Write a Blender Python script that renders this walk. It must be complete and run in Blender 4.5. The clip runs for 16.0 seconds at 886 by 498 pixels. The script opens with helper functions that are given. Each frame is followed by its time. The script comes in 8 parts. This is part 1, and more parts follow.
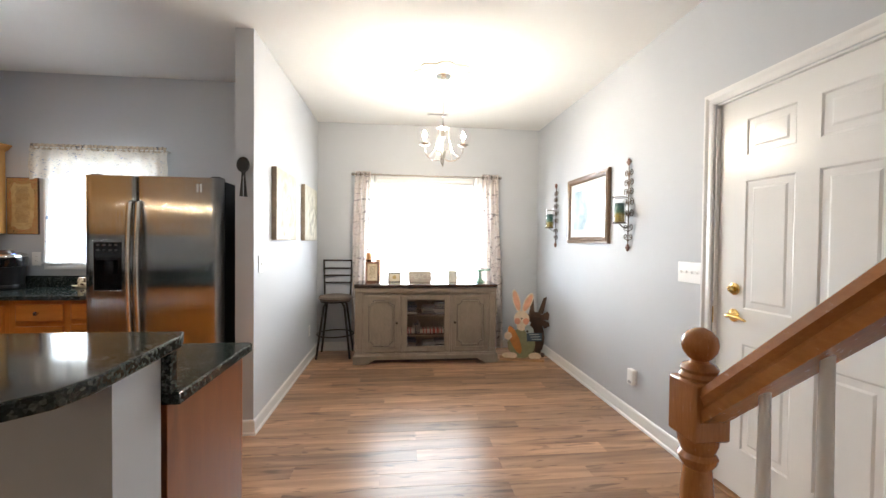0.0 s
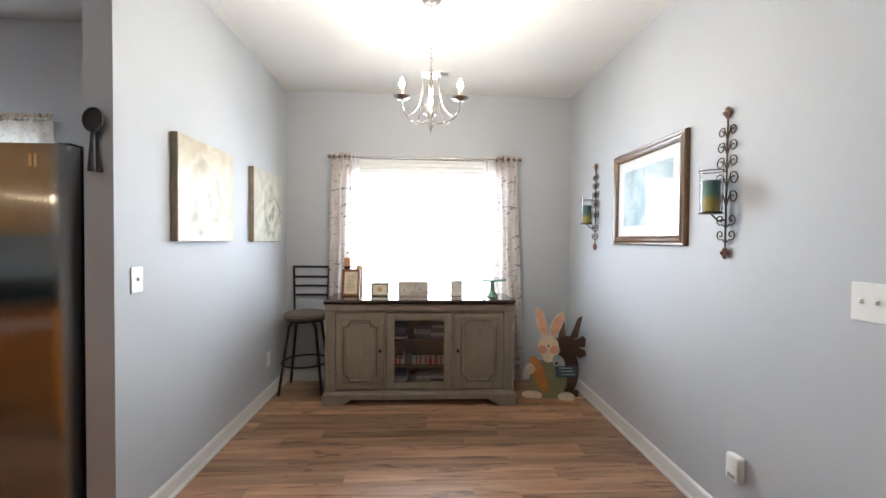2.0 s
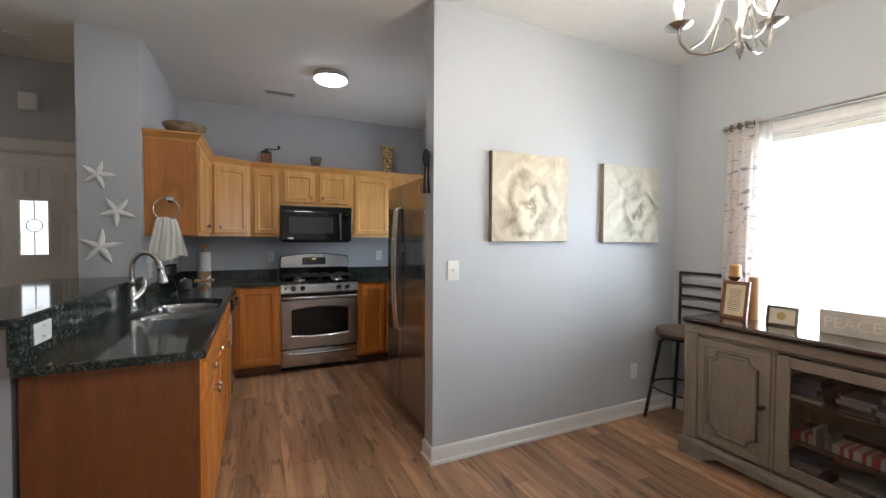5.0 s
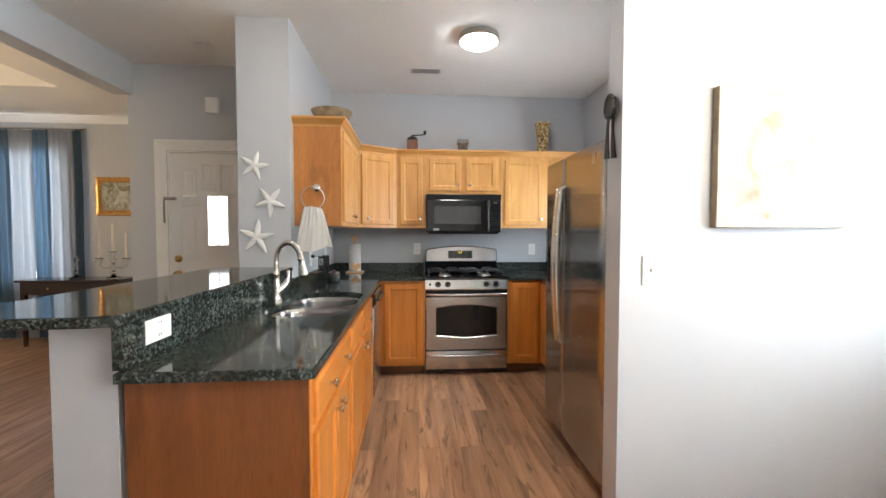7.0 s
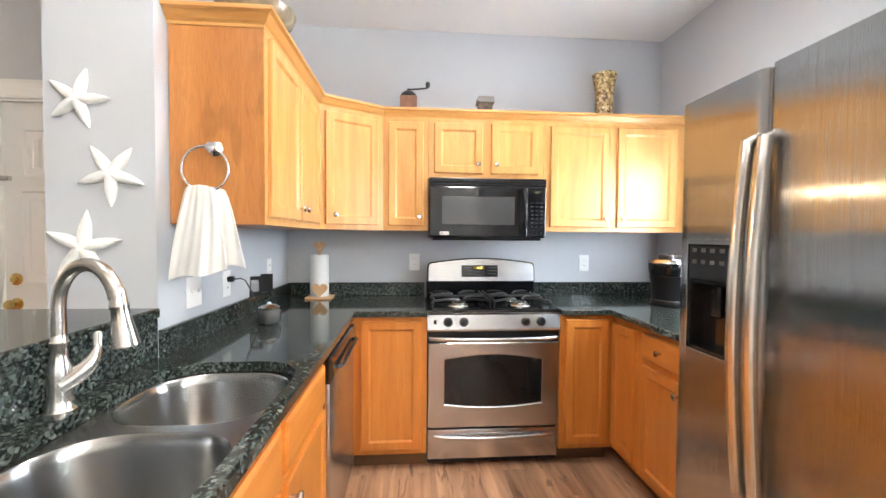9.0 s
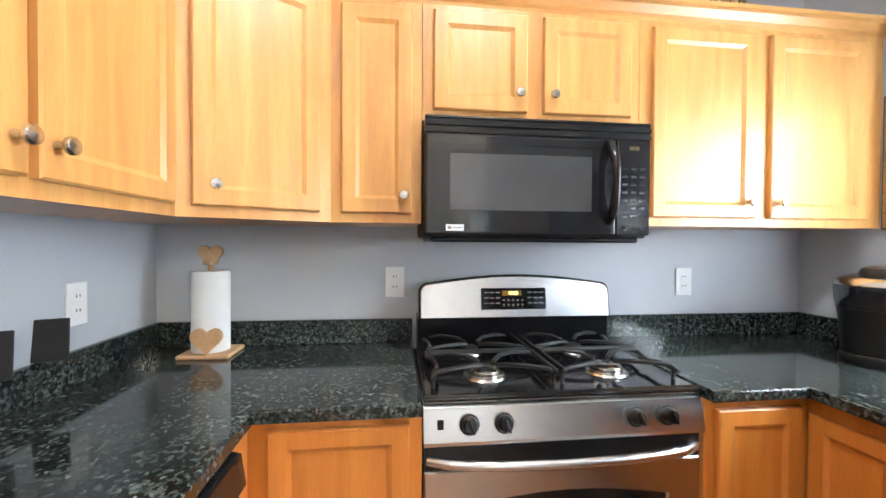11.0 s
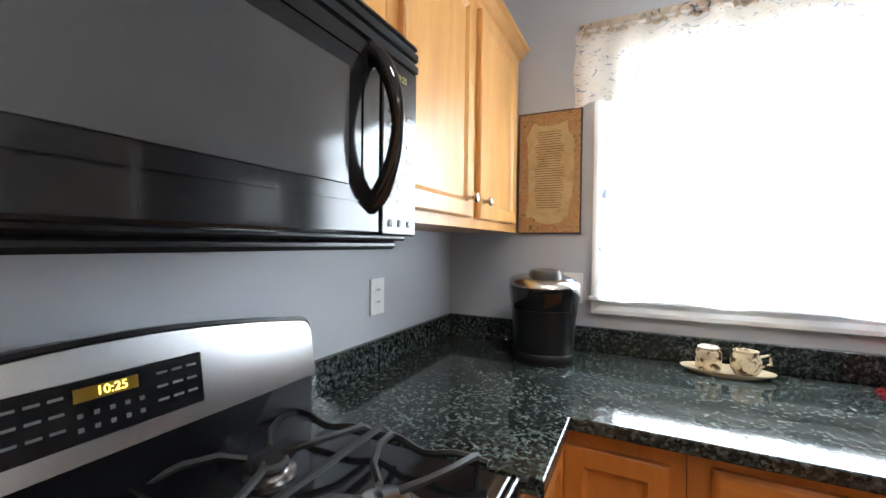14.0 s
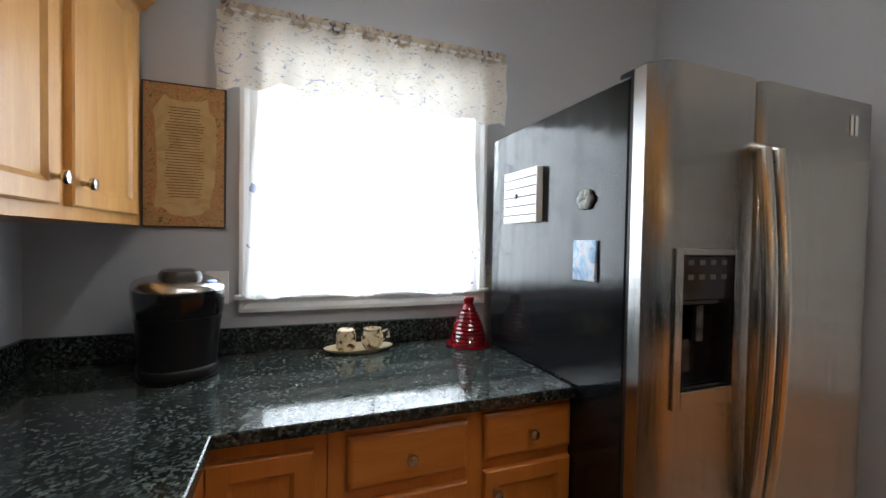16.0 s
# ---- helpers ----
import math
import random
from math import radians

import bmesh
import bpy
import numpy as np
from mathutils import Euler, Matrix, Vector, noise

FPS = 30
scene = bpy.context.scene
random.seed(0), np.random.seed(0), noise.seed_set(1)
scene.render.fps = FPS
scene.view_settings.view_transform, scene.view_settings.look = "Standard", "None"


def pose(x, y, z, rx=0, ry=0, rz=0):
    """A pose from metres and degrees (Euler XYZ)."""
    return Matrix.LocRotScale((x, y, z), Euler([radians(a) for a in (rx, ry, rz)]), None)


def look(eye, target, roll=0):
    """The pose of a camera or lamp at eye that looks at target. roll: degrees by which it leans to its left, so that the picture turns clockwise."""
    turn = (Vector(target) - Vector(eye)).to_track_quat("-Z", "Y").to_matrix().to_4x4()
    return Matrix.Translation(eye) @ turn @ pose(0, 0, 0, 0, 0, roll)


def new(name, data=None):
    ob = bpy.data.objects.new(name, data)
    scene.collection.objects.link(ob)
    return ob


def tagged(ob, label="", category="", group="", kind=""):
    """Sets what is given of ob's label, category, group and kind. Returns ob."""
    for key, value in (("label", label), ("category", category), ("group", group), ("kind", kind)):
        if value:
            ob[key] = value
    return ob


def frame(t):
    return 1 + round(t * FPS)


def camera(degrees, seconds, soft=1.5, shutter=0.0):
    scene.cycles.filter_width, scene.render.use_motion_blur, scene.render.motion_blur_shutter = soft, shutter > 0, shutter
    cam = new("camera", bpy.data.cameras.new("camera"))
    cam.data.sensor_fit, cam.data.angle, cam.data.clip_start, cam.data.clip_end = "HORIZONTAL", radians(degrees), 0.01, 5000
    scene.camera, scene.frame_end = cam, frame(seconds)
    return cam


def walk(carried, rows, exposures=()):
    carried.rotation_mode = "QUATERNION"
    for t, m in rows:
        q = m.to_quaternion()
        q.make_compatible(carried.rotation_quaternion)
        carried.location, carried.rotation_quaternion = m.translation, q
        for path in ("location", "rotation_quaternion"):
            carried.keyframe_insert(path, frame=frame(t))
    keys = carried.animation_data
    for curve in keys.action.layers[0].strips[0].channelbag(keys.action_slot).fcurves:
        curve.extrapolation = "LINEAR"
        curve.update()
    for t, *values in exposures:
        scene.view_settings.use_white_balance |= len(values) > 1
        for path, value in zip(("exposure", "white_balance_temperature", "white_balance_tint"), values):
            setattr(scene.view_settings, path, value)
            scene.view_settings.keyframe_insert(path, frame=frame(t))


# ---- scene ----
cam = camera(95.4, 16.0)
PATH = [
    (0, (0.354, 0.43, 1.338), (0.566, 2.418, 1.3), 0.6),
    (0.5, (0.414, 0.719, 1.341), (0.647, 2.705, 1.302), 0.7),
    (1, (0.504, 1.011, 1.351), (0.739, 2.997, 1.309), 0.6),
    (1.5, (0.586, 1.271, 1.346), (0.796, 3.26, 1.307), 0.6),
    (2, (0.674, 1.521, 1.35), (0.769, 3.518, 1.31), 0.5),
    (2.5, (0.77, 1.738, 1.346), (0.648, 3.734, 1.306), 0.4),
    (3, (0.883, 1.935, 1.341), (0.473, 3.892, 1.298), 0.1),
    (3.5, (1.097, 2.051, 1.331), (0.249, 3.862, 1.298), 0.1),
    (4, (1.298, 2.183, 1.335), (0.007, 3.71, 1.295), 0.2),
    (4.5, (1.416, 2.293, 1.339), (-0.218, 3.445, 1.293), 0.3),
    (5, (1.551, 2.343, 1.352), (-0.264, 3.182, 1.301), 0.3),
    (5.2, (1.582, 2.369, 1.356), (-0.289, 3.072, 1.299), 0.6),
    (7.3, (0.721, 2.461, 1.309), (-1.273, 2.593, 1.234), 0.1),
    (7.5, (0.558, 2.468, 1.315), (-1.436, 2.598, 1.243), 0.3),
    (8, (0.209, 2.477, 1.318), (-1.785, 2.603, 1.248), 0.5),
    (8.5, (-0.145, 2.44, 1.331), (-2.138, 2.596, 1.267), 0.3),
    (9, (-0.461, 2.469, 1.326), (-2.455, 2.621, 1.266), 0.4),
    (11.3, (-1.869, 2.487, 1.303), (-3.849, 2.773, 1.286), 0.3),
    (11.5, (-1.96, 2.492, 1.312), (-3.926, 2.857, 1.292), 0.4),
    (12, (-2.141, 2.515, 1.326), (-4.053, 3.1, 1.272), 0.5),
    (12.5, (-2.296, 2.553, 1.325), (-4.096, 3.425, 1.285), 0.5),
    (13, (-2.396, 2.589, 1.312), (-4.018, 3.758, 1.282), 0.5),
    (13.5, (-2.49, 2.614, 1.31), (-3.776, 4.145, 1.283), 0.6),
    (14, (-2.54, 2.632, 1.319), (-3.42, 4.428, 1.289), 0.7),
    (14.5, (-2.553, 2.636, 1.333), (-2.987, 4.588, 1.292), 0.5),
    (15, (-2.558, 2.645, 1.325), (-2.578, 4.644, 1.296), 0.7),
    (15.5, (-2.550, 2.643, 1.333), (-2.180, 4.608, 1.292), 0.9),
    (16, (-2.522, 2.656, 1.334), (-1.827, 4.531, 1.289), 1.0),
]
EXPOSURES = [(0.0, 0.27, 6450, 10), (1.0, 0.05, 6250, 10), (2.5, -0.28, 6080, 10), (3.5, -0.5, 6150, 10), (4.5, -0.62, 6200, 10), (5.2, -0.1, 6250, 10), (7.3, 0.92, 6500, 10), (8.0, 1.3, 6450, 10), (9.2, 1.67, 6400, 10), (11.5, 1.55, 6250, 10), (12.5, 1.48, 6300, 10), (13.5, 1.35, 6350, 10), (14.0, 0.88, 6400, 10), (14.5, 0.15, 6450, 10), (15.0, -0.05, 6450, 10), (16.0, -0.1, 6480, 10)]
walk(cam, [(t, look(eye, target, roll)) for t, eye, target, roll in PATH], EXPOSURES)

# ---- plan (metres) ----
CEIL = 2.755
XW, YK = -3.31, 4.275          # range wall, kitchen window wall
XP0, XP1, YP = -0.755, -0.635, 3.29   # partition between kitchen and dining
XR, YB = 2.10, 5.42            # dining right wall, dining window wall
XS, YS0, YS = -1.88, 1.27, 1.615   # end of the starfish wall, its two faces
XD, XF, YREAR = -2.72, -4.40, -2.9  # front door wall, far room wall, wall behind
WIN_D = (-0.05, 1.43, 0.72, 2.05)   # dining window opening
WIN_K = (-2.635, -1.80, 1.13, 2.02)  # kitchen window opening

# ---- world and large lights ----
world = bpy.data.worlds.new("sky_world")
scene.world = world
world.use_nodes = True
_wn = world.node_tree.nodes
_sky = _wn.new("ShaderNodeTexSky")
_sky.sky_type = "NISHITA"
_sky.sun_disc = False
_sky.sun_elevation, _sky.sun_rotation = radians(50), radians(200)
world.node_tree.links.new(_sky.outputs[0], _wn["Background"].inputs[0])
_wn["Background"].inputs[1].default_value = 0.1


def area_lamp(name, m, sx, sy, watts, colour):
    d = bpy.data.lights.new(name, "AREA")
    d.shape, d.size, d.size_y, d.energy, d.color = "RECTANGLE", sx, sy, watts, colour
    ob = new(name, d)
    ob.matrix_world = m
    return ob


_sun = bpy.data.lights.new("sun", "SUN")
_sun.energy, _sun.angle, _sun.color = 2.5, radians(0.5), (1.0, 0.95, 0.88)
new("sun", _sun).matrix_world = look((0, 0, 20), (4, 9, 0))
DAY = (0.86, 0.94, 1.0)
area_lamp("window_daylight", look((0.69, YB + 0.06, 1.385), (0.69, 0, 1.385)), 1.46, 1.31, 92, DAY)
area_lamp("window_daylight", look((-2.217, YK + 0.06, 1.575), (-2.217, 0, 1.575)), 0.82, 0.87, 29, (0.80, 0.91, 1.0))
area_lamp("window_daylight", look((XF - 0.05, -2.1, 1.5), (0, -2.1, 1.5)), 0.9, 1.6, 65, DAY)


# ---- materials ----
def nodes_of(name):
    m = bpy.data.materials.new(name)
    m.use_nodes = True
    return m, m.node_tree.nodes, m.node_tree.links, m.node_tree.nodes["Principled BSDF"]


def coords(n, l, scale, local=False, jitter=False):
    """Position, stretched; jitter shifts it by each object's own random number."""
    mp = n.new("ShaderNodeMapping")
    mp.inputs["Scale"].default_value = scale
    src = n.new("ShaderNodeTexCoord").outputs["Object"] if local else n.new("ShaderNodeNewGeometry").outputs["Position"]
    if jitter:
        info, mul, add = n.new("ShaderNodeObjectInfo"), n.new("ShaderNodeMath"), n.new("ShaderNodeVectorMath")
        mul.operation, mul.inputs[1].default_value = "MULTIPLY", 37.0
        l.new(info.outputs["Random"], mul.inputs[0])
        l.new(src, add.inputs[0])
        l.new(mul.outputs[0], add.inputs[1])
        src = add.outputs[0]
    l.new(src, mp.inputs["Vector"])
    return mp.outputs[0]


def noise_tex(n, l, vec, scale, detail=4.0, rough=0.55, distort=0.0):
    t = n.new("ShaderNodeTexNoise")
    t.inputs["Scale"].default_value, t.inputs["Detail"].default_value = scale, detail
    t.inputs["Roughness"].default_value, t.inputs["Distortion"].default_value = rough, distort
    l.new(vec, t.inputs["Vector"])
    return t.outputs[0]


def ramp(n, l, fac, stops):
    r = n.new("ShaderNodeValToRGB")
    els = r.color_ramp.elements
    while len(els) < len(stops):
        els.new(0.5)
    for e, (p, c) in zip(els, stops):
        e.position, e.color = p, (*c, 1)
    l.new(fac, r.inputs[0])
    return r.outputs[0]


def mixc(n, l, fac, a, b, mode="MIX"):
    m = n.new("ShaderNodeMix")
    m.data_type, m.blend_type = "RGBA", mode
    for sock, v in ((m.inputs[0], fac), (m.inputs[6], a), (m.inputs[7], b)):
        if isinstance(v, (int, float)):
            sock.default_value = v
        elif isinstance(v, tuple):
            sock.default_value = (*v, 1)
        else:
            l.new(v, sock)
    return m.outputs[2]


def bump(n, l, bsdf, height, strength, dist=0.002):
    b = n.new("ShaderNodeBump")
    b.inputs["Strength"].default_value, b.inputs["Distance"].default_value = strength, dist
    l.new(height, b.inputs["Height"])
    l.new(b.outputs[0], bsdf.inputs["Normal"])


def rough_var(n, l, bsdf, fac, lo, hi):
    r = n.new("ShaderNodeMapRange")
    r.inputs["To Min"].default_value, r.inputs["To Max"].default_value = lo, hi
    l.new(fac, r.inputs[0])
    l.new(r.outputs[0], bsdf.inputs["Roughness"])


def plain(name, colour, rough=0.5, metal=0.0, var=0.12, scale=6.0, grain=120.0, relief=0.08, coat=0.0, local=False):
    m, n, l, b = nodes_of(name)
    v = coords(n, l, (1, 1, 1), local)
    big, small = noise_tex(n, l, v, scale), noise_tex(n, l, v, grain, 2.0)
    dark = tuple(c * (1 - var) for c in colour)
    lite = tuple(min(1, c * (1 + var * 0.6)) for c in colour)
    base = ramp(n, l, big, [(0.3, dark), (0.7, lite)])
    l.new(base, b.inputs["Base Color"])
    b.inputs["Metallic"].default_value = metal
    b.inputs["Coat Weight"].default_value = coat
    rough_var(n, l, b, big, max(0.02, rough * 0.85), min(1, rough * 1.15))
    if relief:
        bump(n, l, b, small, relief, 0.001)
    return m


def wood(name, c1, c2, stretch, rough=0.35, knots=0.0, coat=0.15, ring=9.0, local=False, jitter=False, tone=0.0, streaks=0.75):
    """stretch: scale of the grain in x, y, z; the small one runs along the grain."""
    m, n, l, b = nodes_of(name)
    v = coords(n, l, stretch, local, jitter)
    broad = noise_tex(n, l, v, ring * 0.25, 3.0, 0.5, 0.6)
    fine = noise_tex(n, l, v, ring * 3, 6.0, 0.65)
    base = ramp(n, l, broad, [(0.3, c1), (0.5, tuple((p + q) / 2 for p, q in zip(c1, c2))), (0.7, c2)])
    streak = ramp(n, l, fine, [(0.35, (0.80, 0.77, 0.74)), (0.6, (1, 1, 1))])
    base = mixc(n, l, streaks, base, streak, "MULTIPLY")
    if knots:
        k = noise_tex(n, l, coords(n, l, tuple(0.35 * s + 0.4 for s in stretch), local, jitter), 5.0, 2.0, 0.4, 1.2)
        base = mixc(n, l, knots, base, ramp(n, l, k, [(0.30, (0.28, 0.24, 0.22)), (0.40, (1, 1, 1))]), "MULTIPLY")
    if tone:
        info = n.new("ShaderNodeObjectInfo")
        shade = ramp(n, l, info.outputs["Random"], [(0.0, (1 - tone,) * 3), (0.5, (1, 0.99, 0.97)), (1.0, (1 + tone * 0.8, 1 + tone * 0.7, 1 + tone * 0.6))])
        base = mixc(n, l, 1.0, base, shade, "MULTIPLY")
    l.new(base, b.inputs["Base Color"])
    b.inputs["Coat Weight"].default_value, b.inputs["Coat Roughness"].default_value = coat, 0.2
    rough_var(n, l, b, fine, rough * 0.8, rough * 1.25)
    bump(n, l, b, fine, 0.10, 0.0008)
    return m


def granite(name):
    m, n, l, b = nodes_of(name)
    v = coords(n, l, (1, 1, 1))
    wob = n.new("ShaderNodeVectorMath")
    wn = n.new("ShaderNodeTexNoise")
    wn.inputs["Scale"].default_value = 45.0
    l.new(v, wn.inputs["Vector"])
    wob.operation = "MULTIPLY_ADD"
    l.new(wn.outputs["Color"], wob.inputs[0])
    wob.inputs[1].default_value = (0.012, 0.012, 0.012)
    l.new(v, wob.inputs[2])
    vo = n.new("ShaderNodeTexVoronoi")
    vo.inputs["Scale"].default_value = 135.0
    l.new(wob.outputs[0], vo.inputs["Vector"])
    cell = n.new("ShaderNodeSeparateColor")
    l.new(vo.outputs["Color"], cell.inputs[0])
    c = ramp(n, l, cell.outputs[0], [(0.0, (0.008, 0.010, 0.010)), (0.42, (0.018, 0.024, 0.022)), (0.60, (0.040, 0.052, 0.048)), (0.85, (0.080, 0.095, 0.089)), (1.0, (0.150, 0.168, 0.156))])
    patch = noise_tex(n, l, v, 9.0, 3.0)
    c = mixc(n, l, ramp(n, l, patch, [(0.32, (0.0, 0.0, 0.0)), (0.66, (0.55, 0.55, 0.55))]), c, (0.014, 0.018, 0.017))
    fleck = noise_tex(n, l, v, 260.0, 2.0)
    c = mixc(n, l, 0.35, c, ramp(n, l, fleck, [(0.4, (0.4, 0.42, 0.4)), (0.65, (1.5, 1.5, 1.5))]), "MULTIPLY")
    l.new(c, b.inputs["Base Color"])
    rough_var(n, l, b, patch, 0.05, 0.11)
    b.inputs["Specular IOR Level"].default_value = 0.42
    return m


def brushed(name, colour=(0.62, 0.61, 0.60), rough=0.26, stretch=(2, 2, 260), aniso=0.75, turn=0.0, waves=0.06, scratch=0.0):
    """Brushed sheet metal: stretch is small along the brushing; turn (in whole turns) sets the way highlights spread,
    scratch the depth of the fine grooves and waves that of the slow dents."""
    m, n, l, b = nodes_of(name)
    f = noise_tex(n, l, coords(n, l, stretch), 4.0, 3.0)
    big = noise_tex(n, l, coords(n, l, (1, 1, 1)), 3.0)
    l.new(ramp(n, l, big, [(0.3, tuple(c * 0.95 for c in colour)), (0.7, colour)]), b.inputs["Base Color"])
    b.inputs["Metallic"].default_value = 1.0
    rough_var(n, l, b, big, rough * 0.93, rough * 1.08)
    slow = noise_tex(n, l, coords(n, l, (1.0, 1.0, 0.7)), 3.0, 0.0)
    bump(n, l, b, mixc(n, l, scratch, slow, f), waves, 0.004)
    b.inputs["Anisotropic"].default_value = aniso
    b.inputs["Anisotropic Rotation"].default_value = turn
    tg = n.new("ShaderNodeTangent")
    tg.direction_type, tg.axis = "RADIAL", "Z"
    l.new(tg.outputs[0], b.inputs["Tangent"])
    return m


def glass(name, tint=(1, 1, 1), rough=0.0):
    m, n, l, b = nodes_of(name)
    b.inputs["Base Color"].default_value = (*tint, 1)
    b.inputs["Transmission Weight"].default_value, b.inputs["Roughness"].default_value = 1.0, rough
    b.inputs["IOR"].default_value = 1.45
    return m


def glow(name, colour, strength):
    m, n, l, b = nodes_of(name)
    b.inputs["Base Color"].default_value = (0.9, 0.9, 0.9, 1)
    b.inputs["Emission Color"].default_value, b.inputs["Emission Strength"].default_value = (*colour, 1), strength
    return m


def fabric(name, colour, see=0.5, prints=(), gap=0.0, weave=900.0, print_scale=(14, 14, 5)):
    """Cloth that lets light through: see is the share of light passed on, gap the share of open weave."""
    m, n, l, b = nodes_of(name)
    v = coords(n, l, (1, 1, 1))
    col = ramp(n, l, noise_tex(n, l, v, 7.0), [(0.3, tuple(c * 0.93 for c in colour)), (0.7, colour)])
    for i, (pc, lo, hi, sc) in enumerate(prints):
        spots = noise_tex(n, l, coords(n, l, tuple(sc * s for s in print_scale)), 1.0 + 0.07 * i, 2.5, 0.6, 1.0)
        mask = ramp(n, l, spots, [(lo, (0, 0, 0)), (hi, (1, 1, 1))])
        col = mixc(n, l, mask, col, pc)
    l.new(col, b.inputs["Base Color"])
    b.inputs["Roughness"].default_value = 0.9
    bump(n, l, b, noise_tex(n, l, v, weave, 1.0), 0.1, 0.0006)
    tr, mx, out = n.new("ShaderNodeBsdfTranslucent"), n.new("ShaderNodeMixShader"), n["Material Output"]
    l.new(col, tr.inputs[0])
    mx.inputs[0].default_value = see
    l.new(b.outputs[0], mx.inputs[1])
    l.new(tr.outputs[0], mx.inputs[2])
    last = mx
    if gap:
        tp, m2 = n.new("ShaderNodeBsdfTransparent"), n.new("ShaderNodeMixShader")
        m2.inputs[0].default_value = gap
        l.new(mx.outputs[0], m2.inputs[1])
        l.new(tp.outputs[0], m2.inputs[2])
        last = m2
    l.new(last.outputs[0], out.inputs[0])
    return m


def blotchy(name, cols, scale, rough=0.6, stretch=(1, 1, 1), distort=1.5, local=False):
    """Several colours run into one another, for prints, paintings and glazes."""
    m, n, l, b = nodes_of(name)
    f = noise_tex(n, l, coords(n, l, stretch, local), scale, 4.0, 0.55, distort)
    k = len(cols)
    l.new(ramp(n, l, f, [(0.28 + 0.44 * i / (k - 1), c) for i, c in enumerate(cols)]), b.inputs["Base Color"])
    b.inputs["Roughness"].default_value = rough
    bump(n, l, b, f, 0.08, 0.001)
    return m


M_WALL = plain("grey_wall_paint", (0.478, 0.502, 0.538), 0.62, var=0.035, scale=1.2, grain=260, relief=0.10)
M_CEIL = plain("ceiling_paint", (0.74, 0.735, 0.72), 0.85, var=0.03, scale=1.5, grain=160, relief=0.25)
M_WHITE = plain("white_gloss_paint", (0.78, 0.78, 0.77), 0.26, var=0.02, scale=0.7, grain=90, relief=0.02)
M_PLASTIC = plain("white_plastic", (0.80, 0.80, 0.79), 0.35, var=0.03, relief=0.0)
M_SLOT = plain("dark_slot", (0.05, 0.05, 0.05), 0.6, relief=0.0)
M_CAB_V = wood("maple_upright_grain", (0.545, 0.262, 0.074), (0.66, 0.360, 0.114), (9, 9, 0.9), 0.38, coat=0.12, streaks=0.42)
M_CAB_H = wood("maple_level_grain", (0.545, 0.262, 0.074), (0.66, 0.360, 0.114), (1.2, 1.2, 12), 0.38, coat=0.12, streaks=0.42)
# Base cabinet fronts: the same maple, their shade put into a darker, redder colour.
M_CAB_SHADED_V = wood("shaded_maple_upright_grain", (0.50, 0.166, 0.025), (0.60, 0.226, 0.040), (9, 9, 0.9), 0.36, coat=0.15, streaks=0.42)
M_CAB_SHADED_H = wood("shaded_maple_level_grain", (0.50, 0.166, 0.025), (0.60, 0.226, 0.040), (1.2, 1.2, 12), 0.36, coat=0.15, streaks=0.42)
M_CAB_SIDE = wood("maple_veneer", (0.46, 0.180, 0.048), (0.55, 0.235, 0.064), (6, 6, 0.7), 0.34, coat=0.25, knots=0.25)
# Peninsula end panel: dark laminate, with its weaker light put into the colour too.
M_CAB_END = wood("dark_shaded_veneer", (0.185, 0.058, 0.018), (0.235, 0.078, 0.024), (6, 6, 0.7), 0.34, coat=0.25, knots=0.25)
M_TOE = plain("toe_kick_brown", (0.13, 0.065, 0.03), 0.5)
M_FLOOR = wood("laminate_plank", (0.245, 0.130, 0.072), (0.565, 0.338, 0.200), (0.9, 11, 11), 0.34, knots=0.70, coat=0.10, ring=5.5, local=True, jitter=True, tone=0.32, streaks=0.6)
M_GAP = plain("plank_gap", (0.09, 0.05, 0.03), 0.7)
M_GRANITE = granite("dark_green_granite")
M_STEEL = brushed("brushed_steel", (0.60, 0.585, 0.57), 0.19)
M_STEEL_H = brushed("brushed_steel_level", (0.56, 0.56, 0.56), 0.25, (1.2, 1.2, 300), 0.6, 0.0, 0.05)
M_FRIDGE = brushed("brushed_steel_upright", (0.44, 0.44, 0.435), 0.13, (220, 220, 0.25), 1.0, 0.0, 0.9, 0.17)
M_SINK = brushed("sink_steel", (0.38, 0.38, 0.377), 0.25, (40, 40, 2), 0.75, 0.25, 0.03)
M_CHROME = plain("chrome", (0.80, 0.80, 0.80), 0.10, 1.0, var=0.03, relief=0.0)
M_NICKEL = plain("brushed_nickel", (0.60, 0.58, 0.54), 0.24, 1.0, var=0.05, relief=0.0)
M_BRASS = plain("polished_brass", (0.80, 0.56, 0.20), 0.14, 1.0, var=0.06, relief=0.0)
M_BLACK = plain("gloss_black", (0.010, 0.010, 0.011), 0.10, var=0.2, relief=0.0)
M_BLACK_M = plain("satin_black", (0.009, 0.009, 0.010), 0.30, var=0.2, relief=0.04)
M_BLACK_M.node_tree.nodes["Principled BSDF"].inputs["Specular IOR Level"].default_value = 0.32


